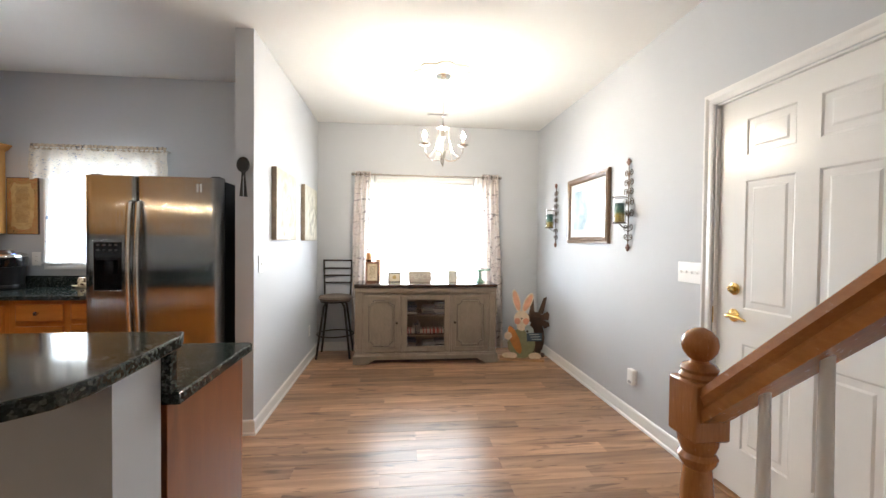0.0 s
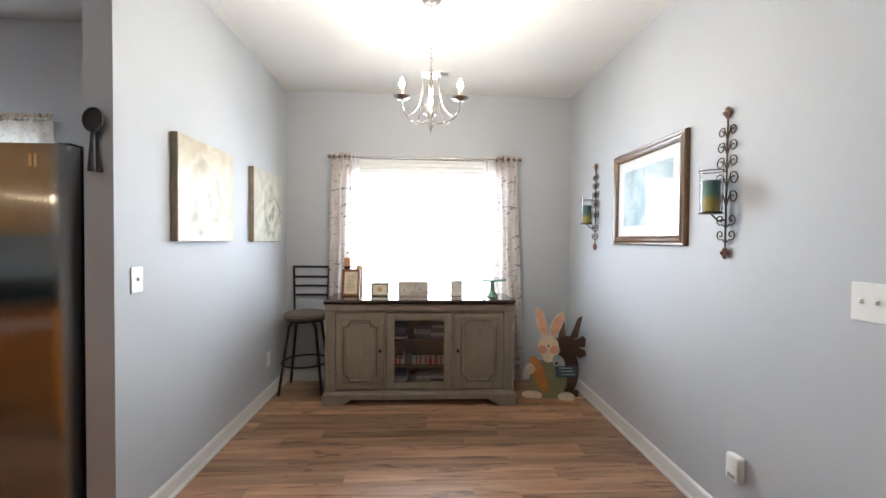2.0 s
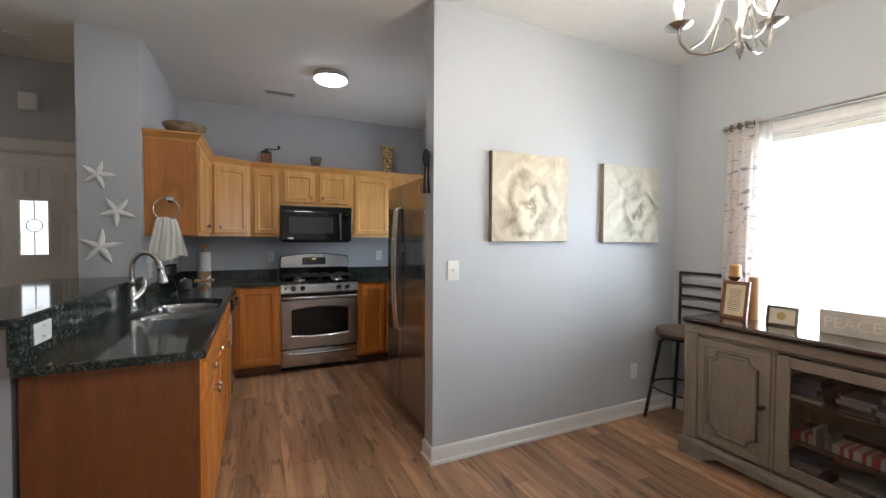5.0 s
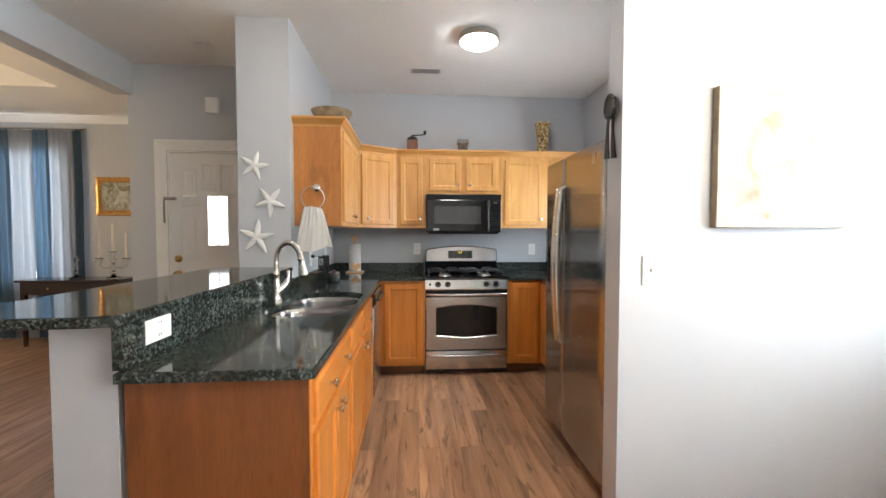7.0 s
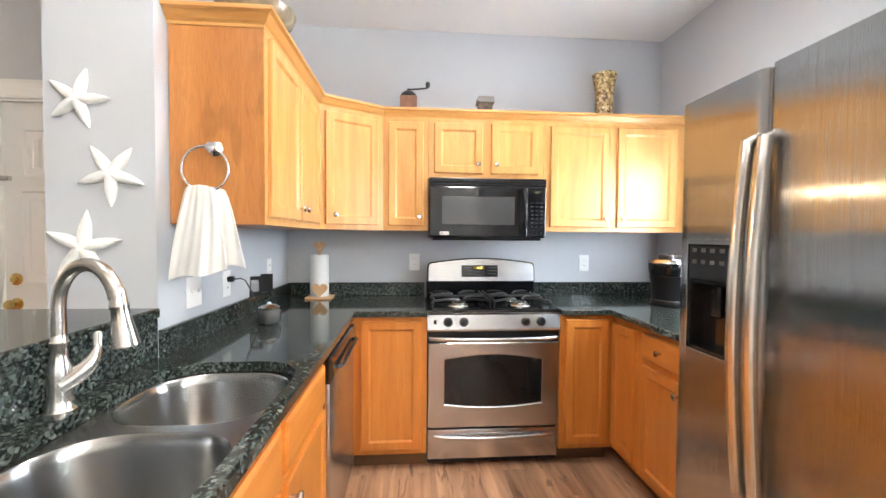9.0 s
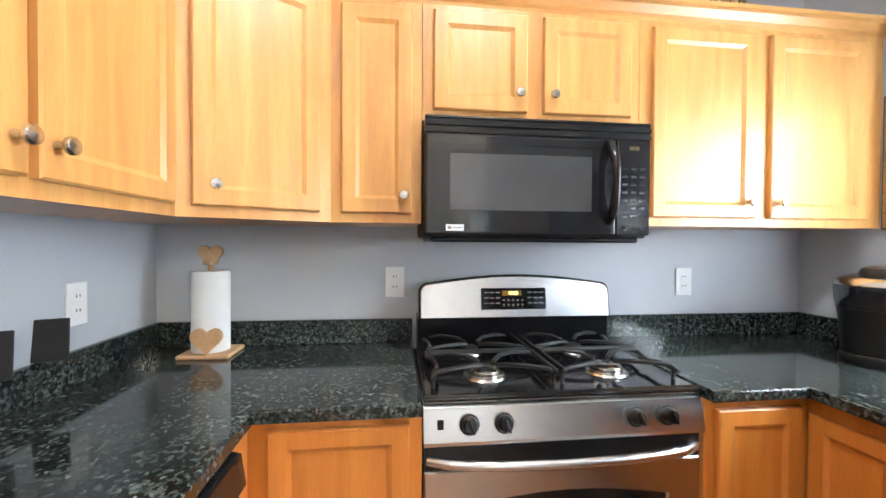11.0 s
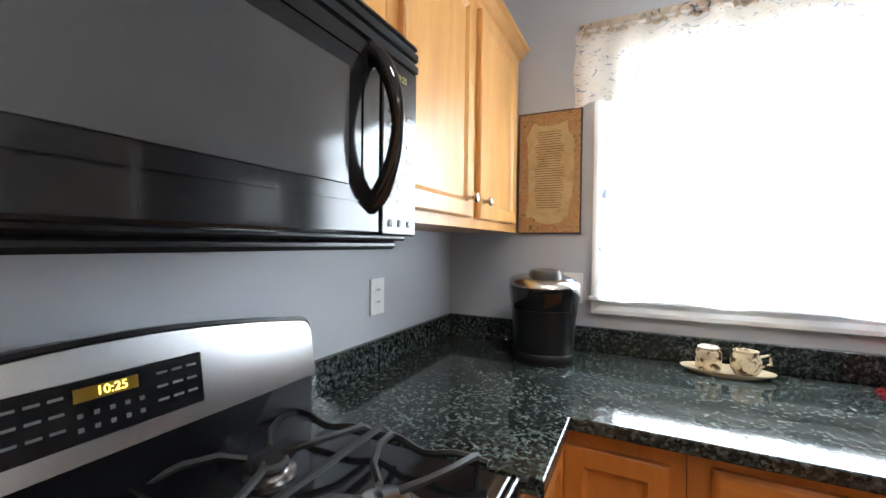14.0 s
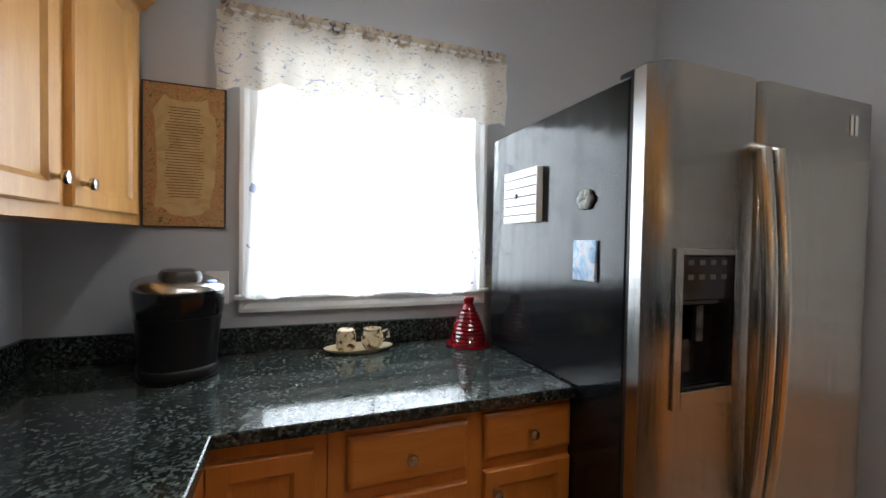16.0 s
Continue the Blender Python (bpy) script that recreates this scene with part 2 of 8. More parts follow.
def enamelled(name, colour, rough, ior):
    """Thin painted sheet: fine orange peel over slow waves in the metal."""
    m, n, l, b = nodes_of(name)
    v = coords(n, l, (1, 1, 1))
    waves, peel = noise_tex(n, l, coords(n, l, (1, 1.6, 1.0)), 5.5, 2.0, 0.5, 0.8), noise_tex(n, l, v, 420.0, 2.0)
    l.new(ramp(n, l, waves, [(0.3, tuple(c * 0.85 for c in colour)), (0.7, colour)]), b.inputs["Base Color"])
    b.inputs["IOR"].default_value = ior
    rough_var(n, l, b, waves, rough * 0.8, rough * 1.2)
    bump(n, l, b, mixc(n, l, 0.03, waves, peel), 0.10, 0.012)
    return m


M_FRSIDE = enamelled("black_textured_steel", (0.009, 0.010, 0.011), 0.12, 1.35)
M_IRON = plain("cast_iron", (0.012, 0.012, 0.012), 0.55, var=0.25, grain=300, relief=0.3)
M_DARKGLASS = plain("dark_oven_glass", (0.010, 0.010, 0.010), 0.05, var=0.1, relief=0.0)
M_PANE = glass("window_glass")


# ---- mesh helpers ----
ORIGIN = {}


def thing(name, base=(0, 0, 0), label="", category="", group="", rz=0, rx=0, kind="", local=False):
    """An Empty at the thing's base. Parts are given in world metres, or in the thing's own frame where local."""
    ob = new(name)
    ob.empty_display_size = 0.05
    ob.matrix_world = pose(*base, rx, 0, rz)
    ORIGIN[ob.name] = (0, 0, 0) if local else base
    return tagged(ob, label, category, group, kind)


def part(name, bm, material, parent=None, label="", smooth=False, kind=""):
    me = bpy.data.meshes.new(name)
    bmesh.ops.remove_doubles(bm, verts=bm.verts, dist=1e-6)
    bmesh.ops.recalc_face_normals(bm, faces=bm.faces)
    off = ORIGIN.get(parent.name, (0, 0, 0)) if parent else (0, 0, 0)
    bmesh.ops.translate(bm, vec=(-off[0], -off[1], -off[2]), verts=bm.verts)
    bm.to_mesh(me)
    bm.free()
    for m in material if isinstance(material, (list, tuple)) else [material]:
        me.materials.append(m)
    if smooth:
        me.shade_smooth()
        me.set_sharp_from_angle(angle=radians(38))
    ob = new(name, me)
    if parent:
        ob.parent = parent
        ORIGIN[ob.name] = off
    if label:
        tagged(ob, label)
    if kind:
        tagged(ob, kind=kind)
    return ob


def single(name, bm, material, base, label, category, group="", smooth=False, kind=""):
    """A thing that is one mesh, with its origin at its base."""
    ob = part(name, bm, material, None, "", smooth)
    ob.data.transform(Matrix.Translation((-base[0], -base[1], -base[2])))
    ob.location = base
    return tagged(ob, label, category, group, kind)


def box(bm, x0, x1, y0, y1, z0, z1, bevel=0.0, segs=1, m=None, mi=0):
    x0, x1, y0, y1, z0, z1 = min(x0, x1), max(x0, x1), min(y0, y1), max(y0, y1), min(z0, z1), max(z0, z1)
    before = set(bm.verts)
    vs = [bm.verts.new((x, y, z)) for x in (x0, x1) for y in (y0, y1) for z in (z0, z1)]
    fs = [bm.faces.new([vs[i] for i in q]) for q in ((0, 1, 3, 2), (4, 6, 7, 5), (0, 4, 5, 1), (2, 3, 7, 6), (0, 2, 6, 4), (1, 5, 7, 3))]
    if bevel:
        es = {e for f in fs for e in f.edges}
        bmesh.ops.bevel(bm, geom=list(es), offset=bevel, segments=segs, affect="EDGES", profile=0.5)
    made = [v for v in bm.verts if v not in before]
    if m is not None:
        bmesh.ops.transform(bm, matrix=m, verts=made)
    if mi:
        for f in {f for v in made for f in v.link_faces}:
            f.material_index = mi
    return made


def loft(bm, loops, cap0=True, cap1=True, closed=True, mi=0):
    """Joins loops of points of the same length, one after another."""
    rows = [[bm.verts.new(p) for p in lp] for lp in loops]
    k = len(rows[0])
    for a, b in zip(rows, rows[1:]):
        for i in range(k if closed else k - 1):
            f = bm.faces.new((a[i], a[(i + 1) % k], b[(i + 1) % k], b[i]))
            f.material_index = mi
    for row, want in ((rows[0], cap0), (rows[-1], cap1)):
        if want and closed:
            bm.faces.new(row).material_index = mi
    return [v for r in rows for v in r]


def lathe(bm, profile, cx=0, cy=0, cz=0, segs=20, m=None, mi=0):
    """profile: (radius, height) from the bottom to the top."""
    loops = [[(cx + r * math.cos(2 * math.pi * i / segs), cy + r * math.sin(2 * math.pi * i / segs), cz + h) for i in range(segs)] for r, h in [(max(r, 0.0004), h) for r, h in profile]]
    vs = loft(bm, loops, mi=mi)
    if m is not None:
        bmesh.ops.transform(bm, matrix=m, verts=vs)
    return vs


def tube(bm, pts, r, segs=8, mi=0):
    """A round rod along points; r is one radius or one for each point."""
    pts = [Vector(p) for p in pts]
    rad = r if isinstance(r, (list, tuple)) else [r] * len(pts)
    up = None
    loops = []
    for i, p in enumerate(pts):
        d = (pts[min(i + 1, len(pts) - 1)] - pts[max(i - 1, 0)]).normalized()
        if up is None:
            up = d.orthogonal().normalized()
        up = (up - d * up.dot(d))
        up = up.normalized() if up.length > 1e-6 else d.orthogonal().normalized()
        side = d.cross(up)
        loops.append([p + rad[i] * (math.cos(2 * math.pi * k / segs) * up + math.sin(2 * math.pi * k / segs) * side) for k in range(segs)])
    return loft(bm, loops, mi=mi)


def ring_pts(c, r, axis="z", n=24, a0=0.0, a1=360.0):
    out = []
    for i in range(n + 1):
        a = radians(a0 + (a1 - a0) * i / n)
        u, v = r * math.cos(a), r * math.sin(a)
        d = {"z": (u, v, 0), "y": (u, 0, v), "x": (0, u, v)}[axis]
        out.append((c[0] + d[0], c[1] + d[1], c[2] + d[2]))
    return out


def offset_poly(pts, d):
    """Moves each side of a polygon (counter-clockwise) inwards by d."""
    out, k = [], len(pts)
    for i in range(k):
        p0, p1, p2 = Vector(pts[i - 1]), Vector(pts[i]), Vector(pts[(i + 1) % k])
        a, b = (p1 - p0).normalized(), (p2 - p1).normalized()
        na, nb = Vector((-a.y, a.x)), Vector((-b.y, b.x))
        t = na + nb
        t = t / max(0.2, t.dot(na)) if t.length > 1e-6 else na
        out.append(tuple(p1 + d * t))
    return out


def slab(bm, outer, z0, z1, holes=(), round_edge=0.0):
    """A flat slab with an outline (counter-clockwise) and holes; the outer edge may be eased."""
    if not holes:
        e = round_edge
        loops = [[(x, y, z0 + e) for x, y in outer], [(x, y, z1 - e) for x, y in outer]]
        if e:
            ins = offset_poly(outer, e)
            mid = offset_poly(outer, e * 0.3)
            loops = [[(x, y, z0) for x, y in ins], [(x, y, z0 + e * 0.3) for x, y in mid]] + loops + [[(x, y, z1 - e * 0.3) for x, y in mid], [(x, y, z1) for x, y in ins]]
        return loft(bm, loops)
    e = round_edge
    tops = offset_poly(outer, e) if e else outer
    for z, lp in ((z0, outer), (z1, tops)):
        edges = []
        for loop in (lp, *holes):
            vs = [bm.verts.new((x, y, z)) for x, y in loop]
            edges += [bm.edges.new((vs[i], vs[(i + 1) % len(vs)])) for i in range(len(vs))]
        bmesh.ops.triangle_fill(bm, use_beauty=True, use_dissolve=False, edges=edges)
    rows = [[(x, y, z0) for x, y in outer], [(x, y, z1 - e) for x, y in outer]] + ([[(x, y, z1) for x, y in tops]] if e else [])
    loft(bm, rows, False, False)
    for h in holes:
        loft(bm, [[(x, y, z0) for x, y in h], [(x, y, z1) for x, y in h]], False, False)


def round_rect(x0, x1, y0, y1, r, n=5):
    pts = []
    for cx, cy, a in ((x1 - r, y1 - r, 0), (x0 + r, y1 - r, 90), (x0 + r, y0 + r, 180), (x1 - r, y0 + r, 270)):
        pts += [(cx + r * math.cos(radians(a + 90 * i / n)), cy + r * math.sin(radians(a + 90 * i / n))) for i in range(n + 1)]
    return pts


def sweep(bm, path, profile, closed=False):
    """Carries a profile of (outwards, height) along a level path; outwards is to the path's right."""
    pts = [Vector(p) for p in path]
    loops = []
    for i, p in enumerate(pts):
        a = (p - pts[i - 1]).normalized() if i else (pts[1] - p).normalized()
        b = (pts[i + 1] - p).normalized() if i < len(pts) - 1 else a
        na, nb = Vector((a.y, -a.x)), Vector((b.y, -b.x))
        t = na + nb
        t = t / t.dot(na)
        loops.append([(p.x + o * t.x, p.y + o * t.y, h) for o, h in profile])
    return loft(bm, loops)


def rect_loop(x0, x1, z0, z1, y):
    return [(x0, y, z0), (x1, y, z0), (x1, y, z1), (x0, y, z1)]


def panelled(bm, x0, x1, z0, z1, back, front, inset=0.055, sink=0.008, raised=False):
    """A framed panel whose face looks along -y: a bevelled frame and a sunk field."""
    f, s = front, front + sink
    steps = [(0, back), (0, f + 0.004), (0.004, f), (inset - 0.012, f), (inset - 0.006, f + 0.004), (inset, s)]
    if raised:
        steps += [(inset + 0.012, s), (inset + 0.032, f + 0.002)]
    loft(bm, [rect_loop(x0 + d, x1 - d, z0 + d, z1 - d, y) for d, y in steps])


def wall_slab(name, axis, a0, a1, b0, b1, z0, z1, openings=(), material=None, kind="structure", label=""):
    """A wall with thickness b0..b1 that runs a0..a1 along an axis, cut through by openings (a0, a1, z0, z1)."""
    bm = bmesh.new()

    def add(p0, p1, q0, q1):
        if p1 - p0 > 1e-4 and q1 - q0 > 1e-4:
            box(bm, *((p0, p1, b0, b1) if axis == "x" else (b0, b1, p0, p1)), q0, q1)
    at = a0
    for o0, o1, oz0, oz1 in sorted(openings):
        add(at, o0, z0, z1)
        add(o0, o1, z0, oz0)
        add(o0, o1, oz1, z1)
        at = o1
    add(at, a1, z0, z1)
    ob = part(name, bm, material or M_WALL)
    return tagged(ob, label, "", "", kind)


# ---- structure ----
T = 0.14
wall_slab("wall_north", "x", XP0, XR + T, YB, YB + T, 0, CEIL, [WIN_D], label="pale grey painted dining room wall with a window")
wall_slab("wall_east", "y", YREAR, YB, XR, XR + T, 0, CEIL, [(1.53, 2.515, 0, 2.113)], label="pale grey painted wall with an entry door")
wall_slab("wall_partition", "y", YP, YB, XP0, XP1, 0, CEIL, label="pale grey wall between kitchen and dining area")
wall_slab("wall_kitchen_window", "x", XW - T, XP0, YK, YK + T, 0, CEIL, [WIN_K], label="grey painted kitchen wall with a window")
wall_slab("wall_range", "y", YS0, YK, XW - T, XW, 0, CEIL, label="grey painted wall behind the range")
wall_slab("wall_starfish", "x", XW, XS, YS0, YS, 0, CEIL, label="thick pale grey wall end beside the kitchen")
wall_slab("wall_front_door", "y", 0.02, YS0, XD - T, XD, 0, CEIL, [(0.33, 1.15, 0, 2.02)], label="grey wall round the front door")
wall_slab("wall_far_room", "y", YREAR, 0.02, XF - T, XF, 0, CEIL + 0.25, [(-2.55, -1.85, 0.7, 2.3)], label="dark grey wall of the far room")
wall_slab("wall_far_side", "x", XF, XD - T, 0.02, 0.16, 0, CEIL, label="grey wall beside the far room")
wall_slab("wall_south", "x", XF - T, XR + T, YREAR - T, YREAR, 0, CEIL + 0.25, label="plain grey wall behind the walker")
wall_slab("beam", "x", XD, 1.05, -0.09, 0.065, 2.49, CEIL, label="grey boxed ceiling beam over the hall")

bm = bmesh.new()
_plan = [(XF - T, YREAR - T), (XR + T, YREAR - T), (XR + T, YB + T), (XP0, YB + T), (XP0, YK + T), (XW - T, YK + T), (XW - T, 0.16), (XF - T, 0.16)]
slab(bm, _plan, -0.12, -0.014)
tagged(part("floor", bm, M_GAP), "wood laminate plank floor in warm brown", kind="structure")
FLOOR = bpy.data.objects["floor"]
bm = bmesh.new()
_tray = [(-3.35, -2.5), (-1.2, -2.5), (-1.2, -1.05), (-3.35, -1.05)]
slab(bm, _plan, CEIL, CEIL + 0.12, [_tray])
tagged(part("ceiling", bm, M_CEIL), "flat white painted ceiling", kind="structure")
bm = bmesh.new()
slab(bm, [(-3.5, -2.65), (-1.05, -2.65), (-1.05, -0.9), (-3.5, -0.9)], CEIL + 0.3, CEIL + 0.36)
loft(bm, [[(x, y, CEIL + 0.12) for x, y in _tray], [(x, y, CEIL + 0.3) for x, y in _tray]], False, False)
tagged(part("ceiling_tray", bm, M_CEIL), "raised white ceiling tray", kind="structure")

BASE_PROF = [(0.0, 0.0), (0.020, 0.0), (0.020, 0.016), (0.013, 0.024), (0.013, 0.088), (0.010, 0.097), (0.004, 0.104), (0.0, 0.104)]


def base_run(path, label="white painted baseboard"):
    b = bmesh.new()
    sweep(b, path, BASE_PROF)
    return tagged(part("baseboard", b, M_WHITE), label, kind="structure")


base_run([(XP0, 3.42), (XP0, YP), (XP1, YP), (XP1, YB), (XR, YB), (XR, 2.583)])
base_run([(XR, 1.52), (XR, 1.15)])
base_run([(XD, 1.245), (XD, 1.268)])
base_run([(XF, 0.02), (XD, 0.02), (XD, 0.235)])


# ---- windows and doors ----
def casing_profile(bm, x0, x1, z0, z1, y, w=0.07, d=0.018, sill=True):
    """Casing round an opening, on a wall whose face looks along -y at y."""
    def rect(i):
        return [(x0 - i, z0 - i if sill else z0), (x1 + i, z0 - i if sill else z0), (x1 + i, z1 + i), (x0 - i, z1 + i)]
    rows = [(0, 0.0), (0, 0.010), (0.012, 0.014), (w * 0.55, 0.012), (w * 0.8, d), (w, d), (w, 0.0)]
    if sill:
        loops = [[(x, y - dd, z) for x, z in rect(i)] for i, dd in rows]
        k = 4
        vs = [[bm.verts.new(p) for p in lp] for lp in loops]
        for a, b in zip(vs, vs[1:]):
            for i in range(k):
                bm.faces.new((a[i], a[(i + 1) % k], b[(i + 1) % k], b[i]))
    else:
        loops = [[(x, y - dd, z) for x, z in (rect(i)[0], rect(i)[3], rect(i)[2], rect(i)[1])] for i, dd in rows]
        vs = [[bm.verts.new(p) for p in lp] for lp in loops]
        for a, b in zip(vs, vs[1:]):
            for i in range(3):
                bm.faces.new((a[i], a[i + 1], b[i + 1], b[i]))
        for e in (0, 3):
            bm.faces.new([r[e] for r in vs])


def window(name, opening, y, label):
    x0, x1, z0, z1 = opening
    win = thing(name, ((x0 + x1) / 2, y, z0), label, "window", kind="structure")
    b = bmesh.new()
    casing_profile(b, x0, x1, z0, z1, y)
    part("window_frame", b, M_WHITE, win)
    b = bmesh.new()
    box(b, x0 - 0.085, x1 + 0.085, y - 0.034, y - 0.0185, z0 - 0.022, z0 - 0.004, 0.004)
    part("window_sill", b, M_WHITE, win)
    b = bmesh.new()
    for a0, a1, c0, c1 in ((x0, x0 + 0.012, z0, z1), (x1 - 0.012, x1, z0, z1), (x0 + 0.012, x1 - 0.012, z0, z0 + 0.012), (x0 + 0.012, x1 - 0.012, z1 - 0.012, z1)):
        box(b, a0, a1, y + 0.002, y + T, c0, c1)
    part("jamb", b, M_WHITE, win)
    mid = (z0 + z1) / 2
    for s0, s1, yy in ((mid - 0.02, z1 - 0.012, y + 0.11), (z0 + 0.012, mid + 0.02, y + 0.085)):
        b = bmesh.new()
        for a0, a1, c0, c1 in ((x0 + 0.012, x0 + 0.055, s0, s1), (x1 - 0.055, x1 - 0.012, s0, s1), (x0 + 0.055, x1 - 0.055, s0, s0 + 0.04), (x0 + 0.055, x1 - 0.055, s1 - 0.04, s1)):
            box(b, a0, a1, yy, yy + 0.022, c0, c1, 0.003)
        sash = part("sash", b, M_WHITE, win)
        b = bmesh.new()
        box(b, x0 + 0.05, x1 - 0.05, yy + 0.009, yy + 0.013, s0 + 0.035, s1 - 0.035)
        pane = part("pane", b, M_PANE, sash)
        pane.visible_shadow = False
    return win


window("window_1", WIN_D, YB, "white painted dining window bright with daylight")
window("window_2", WIN_K, YK, "white painted kitchen window bright with daylight")


def ring_knob(bm, c, out, r=0.026, rose=0.03, reach=0.05):
    """A turned knob on a rose, pointing along out (a unit vector)."""
    m = Matrix.Translation(c) @ Vector((0, 0, 1)).rotation_difference(Vector(out)).to_matrix().to_4x4()
    lathe(bm, [(rose, 0), (rose, 0.006), (rose * 0.6, 0.010), (r * 0.38, 0.014), (r * 0.38, reach * 0.5), (r * 0.8, reach * 0.62), (r, reach * 0.8), (r * 0.8, reach * 0.97), (0, reach)], m=m, segs=18)


def rot_frame(x, y, rz):
    return pose(x, y, 0, 0, 0, rz)


def door_leaf(bm, w, h, panels, thick=0.04, m=None):
    """A leaf in its own frame: 0..w, face along -y at y=0; panels are (x0, x1, z0, z1)."""
    made = box(bm, 0, w, 0.006, thick, 0.006, h)
    xs = sorted({0, w, *[p for q in panels for p in q[:2]]})
    zs = sorted({0.006, h, *[p for q in panels for p in q[2:]]})
    for xa, xb in zip(xs, xs[1:]):
        for za, zb in zip(zs, zs[1:]):
            cx, cz = (xa + xb) / 2, (za + zb) / 2
            if not any(p[0] < cx < p[1] and p[2] < cz < p[3] for p in panels):
                made += box(bm, xa, xb, 0.0, 0.0062, za, zb)
    for x0, x1, z0, z1 in panels:
        made += loft(bm, [rect_loop(x0 + d, x1 - d, z0 + d, z1 - d, y) for d, y in ((0, 0.0), (0.010, 0.007), (0.022, 0.0105), (0.026, 0.0105), (0.048, 0.002))], False, True)
    if m is not None:
        bmesh.ops.transform(bm, matrix=m, verts=made)


# entry door in the right wall: its face looks along -x
ed = thing("door_1", (XR + 0.03, 2.505, 0), "white six-panel entry door with brass locks", "door", kind="structure")
b = bmesh.new()
ROT = pose(XR + 0.022, 2.505, 0.02, 0, 0, -90)
door_leaf(b, 0.965, 2.083, [(x0, x0 + 0.262, z0, z1) for x0 in (0.170, 0.538) for z0, z1 in ((1.775, 1.962), (0.985, 1.645), (0.25, 0.802))], m=ROT)
leaf = part("door_leaf", b, M_WHITE, ed)
b = bmesh.new()
ring_knob(b, (XR + 0.021, 2.388, 1.102), (-1, 0, 0), 0.020, 0.032, 0.030)
part("deadbolt", b, M_BRASS, ed, "polished brass deadbolt", smooth=True)
b = bmesh.new()
lathe(b, [(0.034, 0), (0.034, 0.006), (0.020, 0.014), (0.010, 0.018), (0.010, 0.046)], m=pose(XR + 0.021, 2.388, 0.962, 0, -90, 0))
tube(b, [(XR - 0.022, 2.388, 0.962), (XR - 0.026, 2.368, 0.964), (XR - 0.026, 2.308, 0.961), (XR - 0.022, 2.273, 0.953)], [0.011, 0.010, 0.008, 0.006], 10)
part("lever_handle", b, M_BRASS, ed, "polished brass lever handle", smooth=True)
b = bmesh.new()
casing_profile(b, -2.520, -1.525, 0, 2.115, 0, w=0.062, d=0.02, sill=False)
box(b, -2.520, -2.505, 0.001, T, 0, 2.09)
box(b, -1.540, -1.525, 0.001, T, 0, 2.09)
box(b, -2.505, -1.540, 0.001, T, 2.104, 2.1128)
bmesh.ops.transform(b, matrix=pose(XR, 0, 0, 0, 0, -90), verts=b.verts)
part("door_casing", b, M_WHITE, ed)
b = bmesh.new()
box(b, XR - 0.012, XR + 0.06, 1.54, 2.505, 0.001, 0.018, 0.004)
part("threshold", b, wood("oak_threshold", (0.30, 0.14, 0.05), (0.40, 0.20, 0.08), (9, 0.8, 9)), ed, "worn wooden threshold")
b = bmesh.new()
box(b, XR - 0.004, XR + 0.014, 2.506, 2.5095, 0.90, 0.99)
part("strike_plate", b, M_BRASS, ed)

# front door seen across the hall: its face looks along +x
fd = thing("door_2", (XD - 0.03, 0.34, 0), "white panelled front door with a small glass light", "door", kind="structure")
b = bmesh.new()
ROT = pose(XD - 0.022, 0.34, 0.01, 0, 0, 90)
door_leaf(b, 0.80, 2.0, [(0.10, 0.22, 1.62, 1.86), (0.26, 0.38, 1.66, 1.90), (0.42, 0.54, 1.66, 1.90), (0.58, 0.70, 1.62, 1.86), (0.08, 0.24, 1.06, 1.54), (0.56, 0.72, 1.06, 1.54), (0.08, 0.36, 0.18, 0.86), (0.44, 0.72, 0.18, 0.86)], m=ROT)
part("door_leaf", b, M_WHITE, fd)
b = bmesh.new()
for a0, a1, c0, c1 in ((0.635, 0.655, 1.19, 1.655), (0.82, 0.84, 1.19, 1.655), (0.655, 0.82, 1.19, 1.21), (0.655, 0.82, 1.635, 1.655)):
    box(b, XD - 0.021, XD - 0.006, a0, a1, c0, c1, 0.003)
lite = part("light_frame", b, M_WHITE, fd)
b = bmesh.new()
box(b, XD - 0.020, XD - 0.016, 0.655, 0.82, 1.21, 1.635)
# The pane itself glows, in place of daylight coming through it.
part("door_glass", b, glow("daylit_pane", (0.93, 0.97, 1.0), 2.2), lite, "frosted pane glowing in place of daylight")
b = bmesh.new()
tube(b, ring_pts((XD - 0.013, 0.737, 1.44), 0.05, "x", 18), 0.004, 6)
tube(b, [(XD - 0.013, 0.737, 1.21), (XD - 0.013, 0.737, 1.39)], 0.004, 6)
tube(b, [(XD - 0.013, 0.737, 1.49), (XD - 0.013, 0.737, 1.635)], 0.004, 6)
part("leading", b, M_IRON, lite, "dark leaded tracery")
for zz, nm in ((0.957, "door_knob"), (1.088, "deadbolt")):
    b = bmesh.new()
    ring_knob(b, (XD - 0.021, 0.395, zz), (1, 0, 0), 0.028 if zz < 1 else 0.018, 0.032, 0.055 if zz < 1 else 0.025)
    part(nm, b, M_BRASS, fd, "polished brass " + nm.replace("_", " "), smooth=True)
b = bmesh.new()
box(b, XD - 0.006, XD + 0.022, 0.30, 0.40, 1.60, 1.625, 0.004)
box(b, XD - 0.004, XD + 0.020, 0.295, 0.312, 1.40, 1.60, 0.003)
part("door_guard", b, M_NICKEL, fd, "grey metal door guard")
b = bmesh.new()
casing_profile(b, 0.325, 1.155, 0, 2.025, 0, w=0.09, d=0.02, sill=False)
box(b, 0.325, 0.34, 0.001, T, 0, 2.02)
box(b, 1.14, 1.155, 0.001, T, 0, 2.02)
